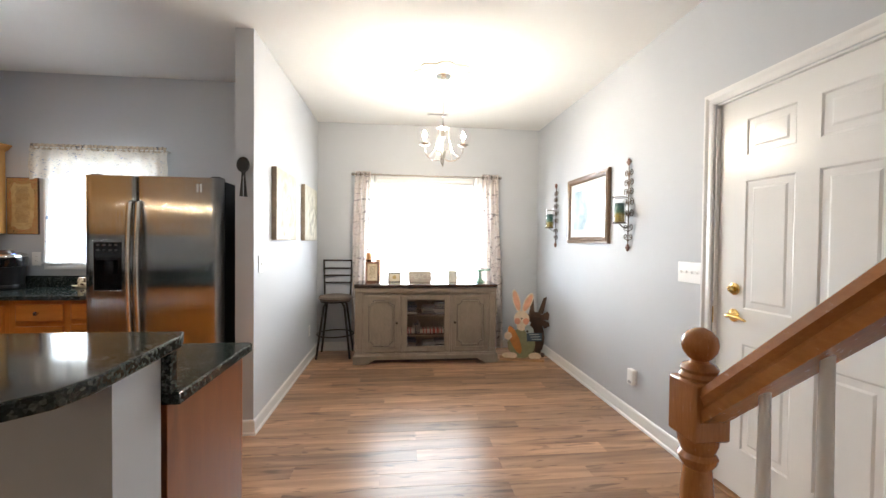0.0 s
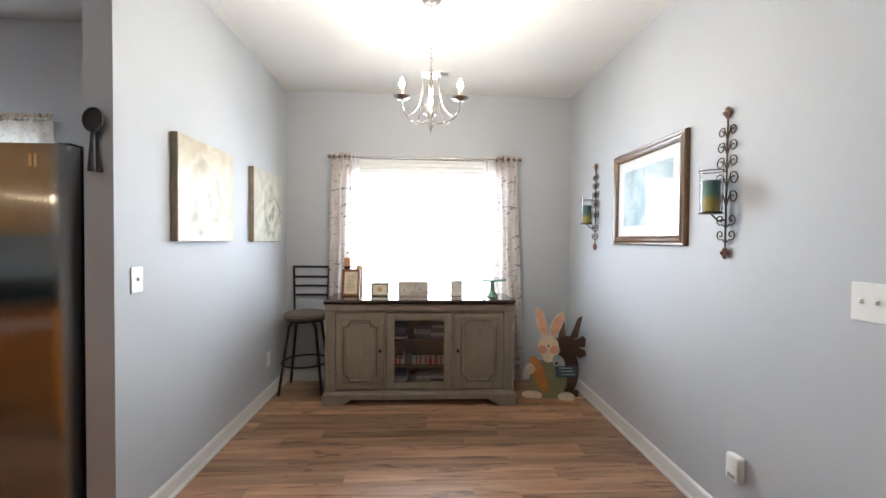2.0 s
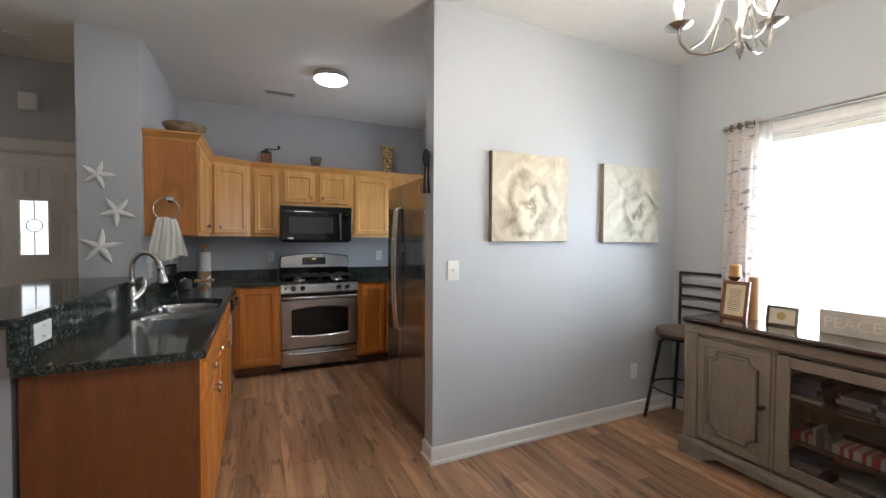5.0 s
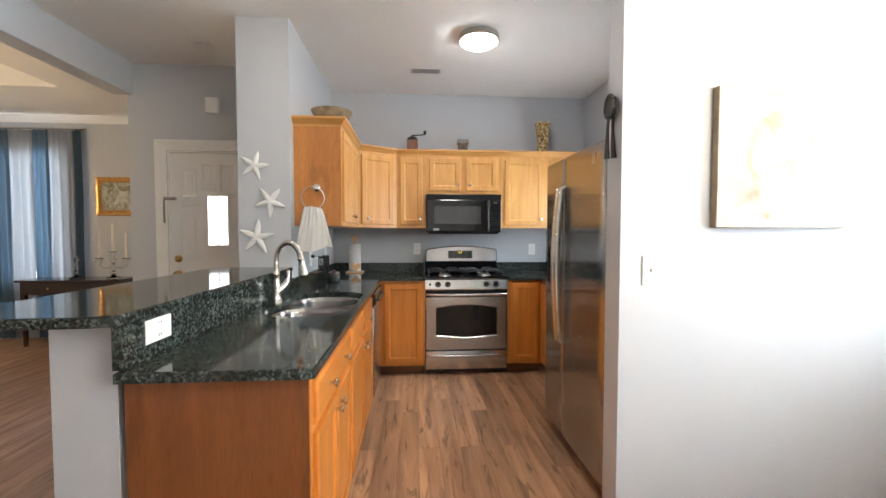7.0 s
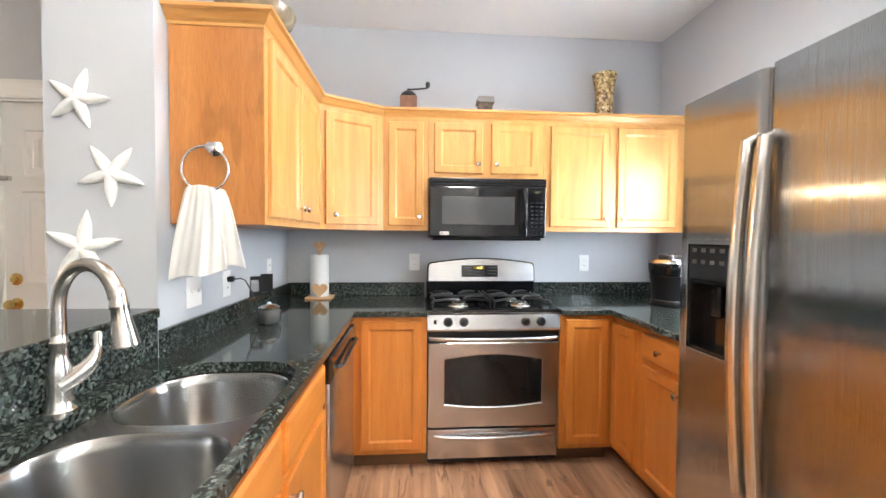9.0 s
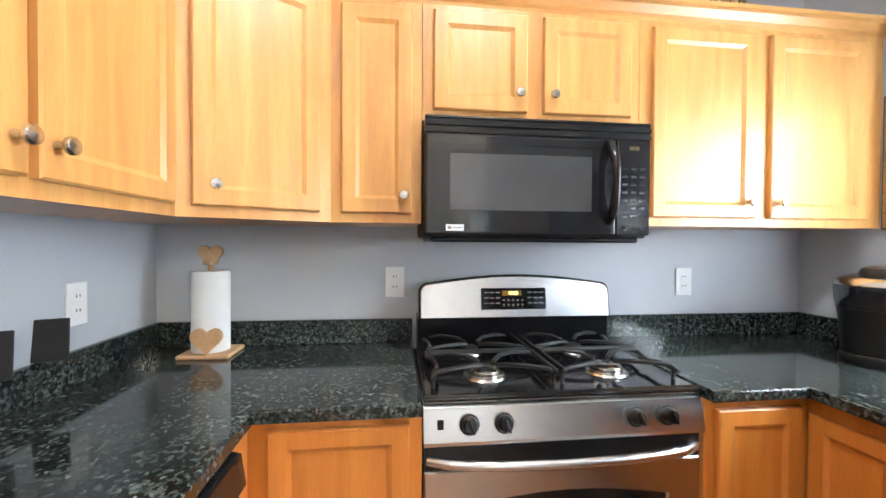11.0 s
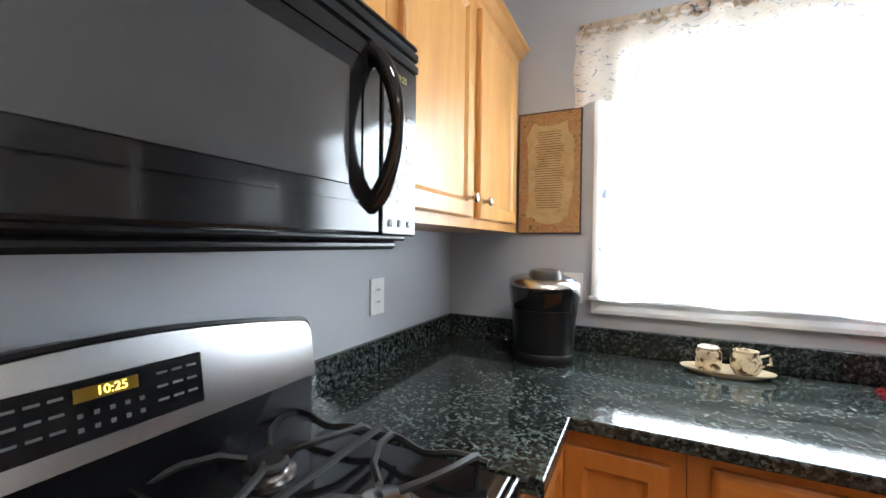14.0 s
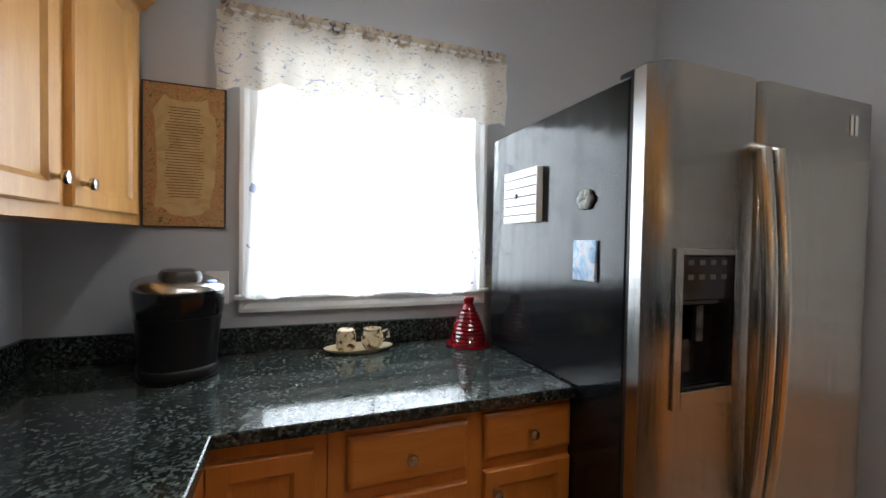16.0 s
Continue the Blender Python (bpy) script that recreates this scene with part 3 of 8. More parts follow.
box(b, 0.34, 1.14, 0.001, T, 2.012, 2.025)
bmesh.ops.transform(b, matrix=pose(XD, 0, 0, 0, 0, 90), verts=b.verts)
part("door_casing", b, M_WHITE, fd)

# ---- stair rail by the entry door ----
M_OAK = wood("honey_oak", (0.36, 0.130, 0.030), (0.48, 0.195, 0.055), (8, 8, 1.0), 0.25, coat=0.5)
M_OAK_R = wood("honey_oak_rail", (0.36, 0.130, 0.030), (0.48, 0.195, 0.055), (8, 1.0, 3), 0.25, coat=0.5)
NX, NY = 1.03, 1.27
RISE, RUN = 0.195, 0.215
st = thing("staircase", (1.55, 0.6, 0), "white stair flight with wooden treads", "stairs", kind="structure")
for i in range(9):
    b = bmesh.new()
    y1 = NY - 0.10 - i * RUN
    box(b, NX - 0.02, XR - 0.005, y1 - RUN, y1, 0.0 if i < 1 else i * RISE - 0.02, (i + 1) * RISE - 0.03)
    part("riser", b, M_WHITE, st)
    b = bmesh.new()
    box(b, NX - 0.045, XR - 0.005, y1 - RUN, y1 + 0.028, (i + 1) * RISE - 0.03, (i + 1) * RISE, 0.006)
    part("tread", b, M_OAK_R, st)
nw = thing("newel_post", (NX, NY, 0), "turned honey oak newel post with ball top", "newel post")
b = bmesh.new()
box(b, NX - 0.044, NX + 0.044, NY - 0.044, NY + 0.044, 0.0, 0.30, 0.004)
lathe(b, [(0.040, 0.30), (0.044, 0.315), (0.036, 0.33), (0.030, 0.36), (0.034, 0.45), (0.037, 0.60), (0.034, 0.78), (0.029, 0.835), (0.039, 0.85), (0.041, 0.86), (0.033, 0.872)], NX, NY, 0, 24)
box(b, NX - 0.044, NX + 0.044, NY - 0.044, NY + 0.044, 0.905, 1.035, 0.005)
lathe(b, [(0.034, 0.87), (0.041, 0.89), (0.043, 0.906)], NX, NY, 0, 24)
part("post", b, M_OAK, nw, smooth=True)
b = bmesh.new()
lathe(b, [(0.040, 1.035), (0.042, 1.042), (0.036, 1.050), (0.039, 1.058), (0.034, 1.066), (0.020, 1.072), (0.018, 1.077), (0.026, 1.083), (0.035, 1.097), (0.038, 1.112), (0.035, 1.128), (0.025, 1.141), (0.010, 1.149), (0, 1.150)], NX, NY, 0, 28)
part("ball_finial", b, M_OAK, nw, "glossy turned wooden ball", smooth=True)
hr = thing("handrail", (NX, NY - 0.05, 0.98), "honey oak handrail climbing beside the stairs", "handrail")
b = bmesh.new()
_prof = [(-0.030, -0.035), (0.030, -0.035), (0.030, -0.012), (0.024, -0.004), (0.033, 0.010), (0.030, 0.028), (0.014, 0.037), (-0.014, 0.037), (-0.030, 0.028), (-0.033, 0.010), (-0.024, -0.004), (-0.030, -0.012)]
SL = RISE / RUN
loft(b, [[(NX + u, yy, 0.995 + (NY - 0.045 - yy) * SL + v * 1.25) for u, v in _prof] for yy in (NY - 0.045, NY - 1.9)])
part("rail", b, M_OAK_R, hr, smooth=True)
for i in range(14):
    y = NY - 0.165 - i * RUN / 2
    top = 0.995 + (NY - 0.045 - y) * SL - 0.045
    foot = (int((NY - 0.10 - y) / RUN) + 1) * RISE
    b = bmesh.new()
    h = top - foot
    box(b, NX - 0.016, NX + 0.016, y - 0.016, y + 0.016, foot, foot + 0.2, 0.002)
    lathe(b, [(0.015, 0.2), (0.017, 0.21), (0.011, 0.23), (0.013, 0.30), (0.0145, 0.42), (0.010, h - 0.06), (0.0095, h + 0.01)], NX, y, foot, 14)
    single("baluster", b, M_WHITE, (NX, y, foot), "white painted turned stair baluster", "baluster", "stair balusters", True)

# ---- kitchen cabinets ----


def knob_at(parent, x, z, y=-0.021):
    b = bmesh.new()
    lathe(b, [(0.007, 0), (0.006, 0.010), (0.008, 0.014), (0.0145, 0.019), (0.0155, 0.024), (0.013, 0.029), (0.0, 0.031)], m=pose(x, y, z, 90, 0, 0), segs=14)
    return part("knob", b, M_NICKEL, parent, "brushed nickel knob", smooth=True)


def cabinet(name, at, rz, w, h, d, doors=(), drawers=(), toe=0.0, label="", group="", body=None, side=M_CAB_SIDE, body_h=None):
    """A framed cabinet in its own frame: 0..w wide, front along -y at y=0, depth d behind. doors: (x0, x1, z0, z1, knob x, knob z);
    drawers: (x0, x1, z0, z1, knob xs)."""
    c = thing(name, at, label, "cabinet", group, rz, local=True)
    b = bmesh.new()
    if body:
        slab(b, body, toe, h)
    else:
        box(b, 0, w, 0.0, d, toe, body_h or h, 0.0015)
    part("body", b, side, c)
    if toe:
        b = bmesh.new()
        box(b, 0.002, w - 0.002, 0.07, d, 0.0, toe)
        part("toe_kick", b, M_TOE, c, "dark brown recessed toe kick")
    b = bmesh.new()
    box(b, 0, w, -0.003, -0.0002, toe, h)
    # Units with a toe kick take the maple copy toned for shade.
    face, rail = (M_CAB_SHADED_V, M_CAB_SHADED_H) if toe else (M_CAB_V, M_CAB_H)
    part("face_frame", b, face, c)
    for x0, x1, z0, z1, kx, kz in doors:
        b = bmesh.new()
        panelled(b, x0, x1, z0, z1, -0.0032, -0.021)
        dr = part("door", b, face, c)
        if kx is not None:
            knob_at(dr, kx, kz)
    for x0, x1, z0, z1, kxs in drawers:
        b = bmesh.new()
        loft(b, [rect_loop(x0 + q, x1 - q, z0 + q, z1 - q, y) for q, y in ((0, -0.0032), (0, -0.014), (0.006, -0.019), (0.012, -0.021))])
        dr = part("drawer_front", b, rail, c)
        for kx in kxs:
            knob_at(dr, kx, (z0 + z1) / 2)
    return c


UZ, UH = 1.365, 0.753
ULAB = "honey maple wall cabinet with framed doors"
G = "kitchen wall cabinets"
FXU = XW + 0.305   # face of the uppers on the range wall
FYU = YS + 0.325   # face of the uppers on the side wall
cabinet("wall_cabinet", (-1.955, FYU, UZ), 180, 0.832, UH, 0.323, [(0.03, 0.41, 0.03, 0.672, 0.385, 0.085), (0.43, 0.805, 0.03, 0.672, 0.455, 0.085)], label="honey maple double wall cabinet with a plain end panel", group=G)
_dg = math.hypot(-2.790 + 3.005, 2.285 - FYU)
_ang = math.degrees(math.atan2(2.285 - FYU, -3.005 + 2.790))
_loc = rot_frame(-2.790, FYU, _ang).inverted()
_cb = [tuple((_loc @ Vector((x, y, 0)))[:2]) for x, y in ((-2.792, FYU), (-2.792, YS + 0.003), (XW + 0.003, YS + 0.003), (XW + 0.003, 2.283), (-3.005, 2.283))]
cabinet("corner_wall_cabinet", (-2.790, FYU, UZ), _ang, _dg, UH, 0.3, [(0.035, _dg - 0.04, 0.03, 0.672, 0.085, 0.085)], body=_cb[::-1], label="honey maple diagonal corner wall cabinet", group=G)
cabinet("wall_cabinet", (FXU, 2.285, UZ), 90, 0.282, UH, 0.303, [(0.034, 0.252, 0.03, 0.672, 0.226, 0.085)], label="narrow honey maple wall cabinet", group=G)
cabinet("wall_cabinet", (FXU, 2.569, 1.692), 90, 0.735, UZ + UH - 1.692, 0.303, [(0.035, 0.340, 0.035, 0.347, 0.31, 0.09), (0.395, 0.70, 0.035, 0.347, 0.425, 0.09)], label="short honey maple cabinet above the microwave", group=G)
cabinet("wall_cabinet", (FXU, 3.306, UZ), 90, 0.955, UH, 0.303, [(0.042, 0.430, 0.03, 0.672, 0.400, 0.085), (0.488, 0.882, 0.03, 0.672, 0.520, 0.085)], label=ULAB, group=G)
b = bmesh.new()
CROWN = [(-0.01, 2.060), (0.004, 2.060), (0.006, 2.070), (0.016, 2.078), (0.032, 2.100), (0.044, 2.106), (0.044, 2.119), (-0.01, 2.119)]
sweep(b, [(-1.955, YS + 0.001), (-1.955, FYU), (-2.790, FYU), (-3.005, 2.285), (FXU, 2.33), (FXU, 4.261), (XW + 0.002, 4.261)], CROWN)
single("crown_molding", b, M_CAB_H, (-2.5, 2.0, 2.06), "honey maple crown molding along the wall cabinets", "molding")

BH = 0.88
BLAB = "honey maple base cabinet with drawer and doors"
G = "kitchen base cabinets"
PF, PE = 2.135, -0.280    # face and end of the peninsula cabinets
cabinet("base_cabinet", (PE, PF, 0), 180, 0.70, BH, 0.53, [(0.03, 0.345, 0.13, 0.69, 0.315, 0.64), (0.36, 0.675, 0.13, 0.69, 0.39, 0.64)], [(0.03, 0.675, 0.715, 0.855, (0.2, 0.5))], 0.1, "honey maple base cabinet with a wide drawer and dark, shade-toned end panel", G, side=M_CAB_END)
cabinet("sink_cabinet", (PE - 0.702, PF, 0), 180, 1.0, BH, 0.53, [(0.03, 0.48, 0.13, 0.69, 0.45, 0.64), (0.515, 0.97, 0.13, 0.69, 0.545, 0.64)], [(0.03, 0.48, 0.715, 0.855, ()), (0.515, 0.97, 0.715, 0.855, ())], 0.1, "honey maple sink base cabinet", G, body_h=0.66)
cabinet("corner_filler", (PE - 2.312, PF, 0), 180, 0.166, BH, 0.53, toe=0.1, label="honey maple corner filler panel", group=G)
FXB = -2.715
cabinet("base_cabinet", (FXB, PF + 0.002, 0), 90, 2.553 - PF - 0.002, BH, 0.59, [(0.05, 0.385, 0.13, 0.855, None, None)], (), 0.1, "narrow honey maple base cabinet beside the range", G)
cabinet("base_cabinet", (FXB, 3.322, 0), 90, 0.318, BH, 0.59, [(0.03, 0.285, 0.13, 0.855, None, None)], (), 0.1, "narrow honey maple base cabinet beside the range", G)
FYB = 3.645
cabinet("base_cabinet", (FXB + 0.002, FYB, 0), 0, 0.27, BH, 0.62, [(0.015, 0.24, 0.13, 0.84, None, None)], (), 0.1, "honey maple corner base cabinet", G)
cabinet("base_cabinet", (FXB + 0.274, FYB, 0), 0, 0.705, BH, 0.62, [(0.045, 0.36, 0.13, 0.690, 0.33, 0.635), (0.41, 0.69, 0.13, 0.705, 0.44, 0.65)], [(0.045, 0.36, 0.722, 0.853, (0.2,)), (0.41, 0.69, 0.735, 0.862, (0.55,))], 0.1, BLAB, G)

# ---- worktops ----
wall_slab("half_wall", "x", XS, -0.285, 1.40, 1.585, 0, 1.045, label="low grey painted wall under the breakfast bar")
SINK = round_rect(-1.813, -1.005, 1.695, 2.125, 0.15, 8)
CT0, CT1 = 0.882, 0.914
b = bmesh.new()
slab(b, [(-0.245, 1.60), (-0.245, 2.145), (-0.249, 2.156), (-0.260, 2.16), (-2.68, 2.16), (-2.68, 2.553), (XW + 0.002, 2.553), (XW + 0.002, YS + 0.002), (XS, YS + 0.002), (XS, 1.60)], CT0, CT1, [SINK], 0.005)
single("worktop", b, M_GRANITE, (-2.0, 1.9, CT0), "polished dark green granite worktop with sink cut-out", "countertop")
b = bmesh.new()
slab(b, [(XW + 0.002, 3.322), (-2.68, 3.322), (-2.68, 3.607), (-1.754, 3.607), (-1.754, YK - 0.002), (XW + 0.002, YK - 0.002)], CT0, CT1, (), 0.005)
single("worktop", b, M_GRANITE, (-2.6, 3.9, CT0), "polished dark green granite corner worktop", "countertop")
BS = 1.005
for nm, x0, x1, y0, y1, z1 in (("a", XW + 0.001, XW + 0.021, YS + 0.022, 2.553, BS), ("b", XW + 0.001, XW + 0.021, 3.322, YK - 0.022, BS), ("c", XW + 0.001, -1.77, YK - 0.021, YK - 0.001, BS), ("d", XW + 0.001, XS + 0.001, YS + 0.001, YS + 0.021, BS), ("e", XS + 0.001, -0.26, 1.587, 1.617, 1.046)):
    b = bmesh.new()
    box(b, x0, x1, y0, y1, CT1 + 0.0005, z1, 0.002)
    single("backsplash", b, M_GRANITE, ((x0 + x1) / 2, (y0 + y1) / 2, CT1), "dark green granite upstand along the wall", "backsplash")
b = bmesh.new()
slab(b, [(XS - 0.0, 1.10), (-0.33, 1.10), (-0.265, 1.115), (-0.22, 1.165), (-0.205, 1.24), (-0.22, 1.56), (-0.245, 1.622), (XS - 0.0, 1.622)], 1.047, 1.08, (), 0.005)
single("breakfast_bar", b, M_GRANITE, (-1.0, 1.35, 1.047), "polished dark granite raised breakfast bar top", "countertop")

# ---- sink and faucet ----
sk = thing("sink", (-1.37, 1.91, 0.70), "double-bowl undermount stainless steel sink", "sink")
BOWLS = [(-1.800, -1.435, 1.708, 2.112), (-1.402, -1.018, 1.708, 2.112)]
b = bmesh.new()
slab(b, round_rect(-1.828, -0.99, 1.68, 2.13, 0.15, 8), CT0 - 0.008, CT0 - 0.002, [round_rect(*q, 0.145, 8)[::-1] for q in BOWLS])
part("flange", b, M_SINK, sk, "brushed steel sink rim")
for x0, x1, y0, y1 in BOWLS:
    b = bmesh.new()
    rows = [(-0.003, CT0 - 0.0025), (0.002, CT0 - 0.0015), (0.006, CT0 - 0.006), (0.010, CT0 - 0.03), (0.016, 0.76), (0.030, 0.715), (0.06, 0.70), (0.12, 0.697)]
    loft(b, [[(x, y, z) for x, y in round_rect(x0 + i, x1 - i, y0 + i, y1 - i, max(0.03, 0.145 - i * 0.6), 8)] for i, z in rows], False, True)
    bowl = part("bowl", b, M_SINK, sk, smooth=True)
    b = bmesh.new()
    lathe(b, [(0.042, 0.6975), (0.042, 0.700), (0.030, 0.699), (0.028, 0.6985)], (x0 + x1) / 2, 1.915, 0, 20)
    part("drain", b, M_CHROME, bowl, "round chrome drain", smooth=True)
FX, FY = -1.452, 1.655
fc = thing("faucet", (FX, FY, CT1), "brushed nickel pull-down kitchen faucet", "faucet")
b = bmesh.new()
lathe(b, [(0.031, 0), (0.031, 0.005), (0.027, 0.010), (0.0245, 0.03), (0.0235, 0.055), (0.0245, 0.085), (0.0225, 0.105), (0.018, 0.125), (0.0165, 0.15), (0.0185, 0.153), (0.0185, 0.163), (0.0160, 0.166), (0.0155, 0.18)], FX, FY, CT1, 22)
part("body", b, M_NICKEL, fc, smooth=True)
b = bmesh.new()
tube(b, [(FX, FY, CT1 + 0.175), (FX, FY, CT1 + 0.245)] + [(FX + 0.02 * (1 - math.cos(radians(a))) / 2, FY + 0.072 - 0.072 * math.cos(radians(a)), CT1 + 0.245 + 0.098 * math.sin(radians(a))) for a in range(12, 169, 12)], [0.0145] * 2 + [0.0145 + 0.0002 * i for i in range(14)], 16)
part("spout", b, M_NICKEL, fc, smooth=True)
b = bmesh.new()
ex, ey, ez = FX + 0.02, FY + 0.142, CT1 + 0.275
tube(b, [(ex, ey, ez + 0.012), (ex, ey + 0.004, ez - 0.018), (ex, ey + 0.004, ez - 0.021), (ex, ey + 0.005, ez - 0.030), (ex, ey + 0.006, ez - 0.033), (ex, ey + 0.010, ez - 0.06), (ex, ey + 0.016, ez - 0.10), (ex, ey + 0.018, ez - 0.116), (ex, ey + 0.0185, ez - 0.120)], [0.0165, 0.0175, 0.0195, 0.0195, 0.0178, 0.0205, 0.0265, 0.029, 0.026], 20)
part("spray_head", b, M_NICKEL, fc, "flared pull-down spray head", smooth=True)
b = bmesh.new()
tube(b, [(FX + 0.004, FY + 0.006, CT1 + 0.062), (FX - 0.012, FY + 0.026, CT1 + 0.078), (FX - 0.026, FY + 0.044, CT1 + 0.100), (FX - 0.033, FY + 0.053, CT1 + 0.118), (FX - 0.036, FY + 0.057, CT1 + 0.140), (FX - 0.036, FY + 0.058, CT1 + 0.172), (FX - 0.036, FY + 0.058, CT1 + 0.178)], [0.021, 0.021, 0.019, 0.016, 0.010, 0.0085, 0.005], 14)
part("lever", b, M_NICKEL, fc, smooth=True)

# ---- dishwasher ----
dw = thing("dishwasher", (-2.27, PF, 0), "stainless steel dishwasher with a black control strip", "dishwasher")
X0, X1 = PE - 2.31, PE - 1.705
b = bmesh.new()
box(b, X0, X1, PF - 0.53, PF - 0.002, 0.1, BH)
part("body", b, M_BLACK_M, dw)
b = bmesh.new()
box(b, X0 + 0.004, X1 - 0.004, PF + 0.0, PF + 0.028, 0.115, 0.77, 0.006, 2)
part("door", b, M_STEEL_H, dw, smooth=True)
b = bmesh.new()
loft(b, [[(x, PF, 0.775), (x, PF + 0.03, 0.775), (x, PF + 0.045, 0.80), (x, PF + 0.035, 0.865), (x, PF, 0.875)] for x in (X0 + 0.004, X1 - 0.004)])
part("control_strip", b, M_BLACK, dw, "glossy black control strip")
b = bmesh.new()
tube(b, [(X0 + 0.08, PF + 0.04, 0.81), (X0 + 0.1, PF + 0.058, 0.812), (X1 - 0.1, PF + 0.058, 0.812), (X1 - 0.08, PF + 0.04, 0.81)], 0.008, 8)
part("handle", b, M_BLACK_M, dw, smooth=True)
b = bmesh.new()
box(b, X0 + 0.004, X1 - 0.004, PF - 0.06, PF - 0.045, 0.0, 0.1)
part("kick_plate", b, M_BLACK_M, dw)

# ---- range ----
RY0, RY1, RFX = 2.557, 3.318, -2.715
rg = thing("range", (-3.0, 2.94, 0), "freestanding stainless steel gas range with black cooktop", "stove")
b = bmesh.new()
box(b, XW + 0.012, RFX - 0.045, RY0, RY1, 0.02, 0.885)
for yy in (RY0 + 0.05, RY1 - 0.05):
    for xx in (XW + 0.08, RFX - 0.12):
        lathe(b, [(0.02, 0), (0.02, 0.02)], xx, yy, 0, 10)
part("body", b, M_BLACK_M, rg)
b = bmesh.new()
box(b, RFX - 0.043, RFX - 0.008, RY0 + 0.002, RY1 - 0.002, 0.055, 0.225, 0.006, 2)
drw = part("drawer", b, M_STEEL_H, rg, smooth=True)


def bow_handle(z, out0, out1, r, inset, parent):
    b2 = bmesh.new()
    k = 14
    pts = []
    for i in range(k + 1):
        u = i / k
        pts.append((RFX + out0 + (out1 - out0) * math.sin(math.pi * u) ** 0.5, RY0 + inset + (RY1 - RY0 - 2 * inset) * u, z))
    tube(b2, pts, r, 12)
    return part("handle", b2, M_STEEL_H, parent, "long bowed steel handle", smooth=True)


bow_handle(0.185, -0.012, 0.026, 0.011, 0.045, drw)
b = bmesh.new()
_y0, _y1, _z0, _z1 = RY0 + 0.002, RY1 - 0.002, 0.238, 0.725
_wy0, _wy1 = RY0 + 0.10, RY1 - 0.10


def arch_loop(ins, x):
    """The oven window's outline: upright sides and bowed top and bottom."""
    k, pts = 8, []
    a0, a1 = _wy0 + ins, _wy1 - ins
    for i in range(k + 1):
        u = i / k
        pts.append((x, a0 + (a1 - a0) * u, 0.375 + ins - 0.02 * math.sin(math.pi * u)))
    for i in range(k + 1):
        u = 1 - i / k
        pts.append((x, a0 + (a1 - a0) * u, 0.625 - ins + 0.028 * math.sin(math.pi * u)))
    return pts


def frame_loop(x, ins=0.0):
    k, pts = 8, []
    for i in range(k + 1):
        pts.append((x, _y0 + ins + (_y1 - _y0 - 2 * ins) * i / k, _z0 + ins))
    for i in range(k + 1):
        pts.append((x, _y1 - ins - (_y1 - _y0 - 2 * ins) * i / k, _z1 - ins))
    return pts


loft(b, [frame_loop(RFX - 0.043), frame_loop(RFX - 0.004), frame_loop(RFX, 0.004), arch_loop(-0.006, RFX), arch_loop(0.0, RFX - 0.006)], True, False)
dr = part("oven_door", b, M_STEEL_H, rg)
b = bmesh.new()
loft(b, [arch_loop(-0.004, RFX - 0.012), arch_loop(-0.002, RFX - 0.0055)], True, True)
part("oven_window", b, M_DARKGLASS, dr, "dark oven glass")
bow_handle(0.752, -0.008, 0.045, 0.013, 0.012, dr)
b = bmesh.new()
box(b, RFX - 0.043, RFX - 0.006, RY0 + 0.003, RY1 - 0.003, 0.728, 0.792)
part("vent_strip", b, M_BLACK_M, rg)
b = bmesh.new()
loft(b, [[(RFX - 0.10, y, 0.795), (RFX + 0.012, y, 0.795), (RFX + 0.014, y, 0.805), (RFX - 0.006, y, 0.884), (RFX - 0.02, y, 0.894), (RFX - 0.10, y, 0.894)] for y in (RY0, RY1)])
cp = part("control_panel", b, M_STEEL_H, rg)
for yy in (RY0 + 0.115, RY0 + 0.205, RY1 - 0.20, RY1 - 0.11):
    b = bmesh.new()
    m = pose(RFX + 0.004, yy, 0.845, 0, 76, 0)
    lathe(b, [(0.026, 0), (0.026, 0.006), (0.021, 0.010), (0.018, 0.030), (0.015, 0.033), (0, 0.033)], m=m, segs=18)
    box(b, -0.019, 0.019, -0.0035, 0.0035, 0.03, 0.042, 0.002, 1, m @ pose(0, 0, 0, 0, 0, 20))
    part("burner_knob", b, M_BLACK_M, cp, "black burner knob", smooth=True)
b = bmesh.new()
box(b, RFX + 0.004, RFX + 0.0065, RY0 + 0.034, RY0 + 0.05, 0.83, 0.858)
part("brand_mark", b, M_BLACK, cp, "small dark mark")
b = bmesh.new()
slab(b, [(RFX - 0.02, RY0 + 0.001), (RFX - 0.02, RY1 - 0.001), (XW + 0.10, RY1 - 0.001), (XW + 0.10, RY0 + 0.001)], 0.886, 0.912, (), 0.006)
part("cooktop", b, M_BLACK, rg)
b = bmesh.new()
tube(b, [(RFX - 0.012, RY0, 0.905), (RFX - 0.012, RY1, 0.905)], 0.006, 8)
part("trim_bar", b, M_BLACK, rg)
BURN = [(RFX - 0.16, RY0 + 0.19), (RFX - 0.16, RY1 - 0.19), (RFX - 0.40, RY0 + 0.19), (RFX - 0.40, RY1 - 0.19)]
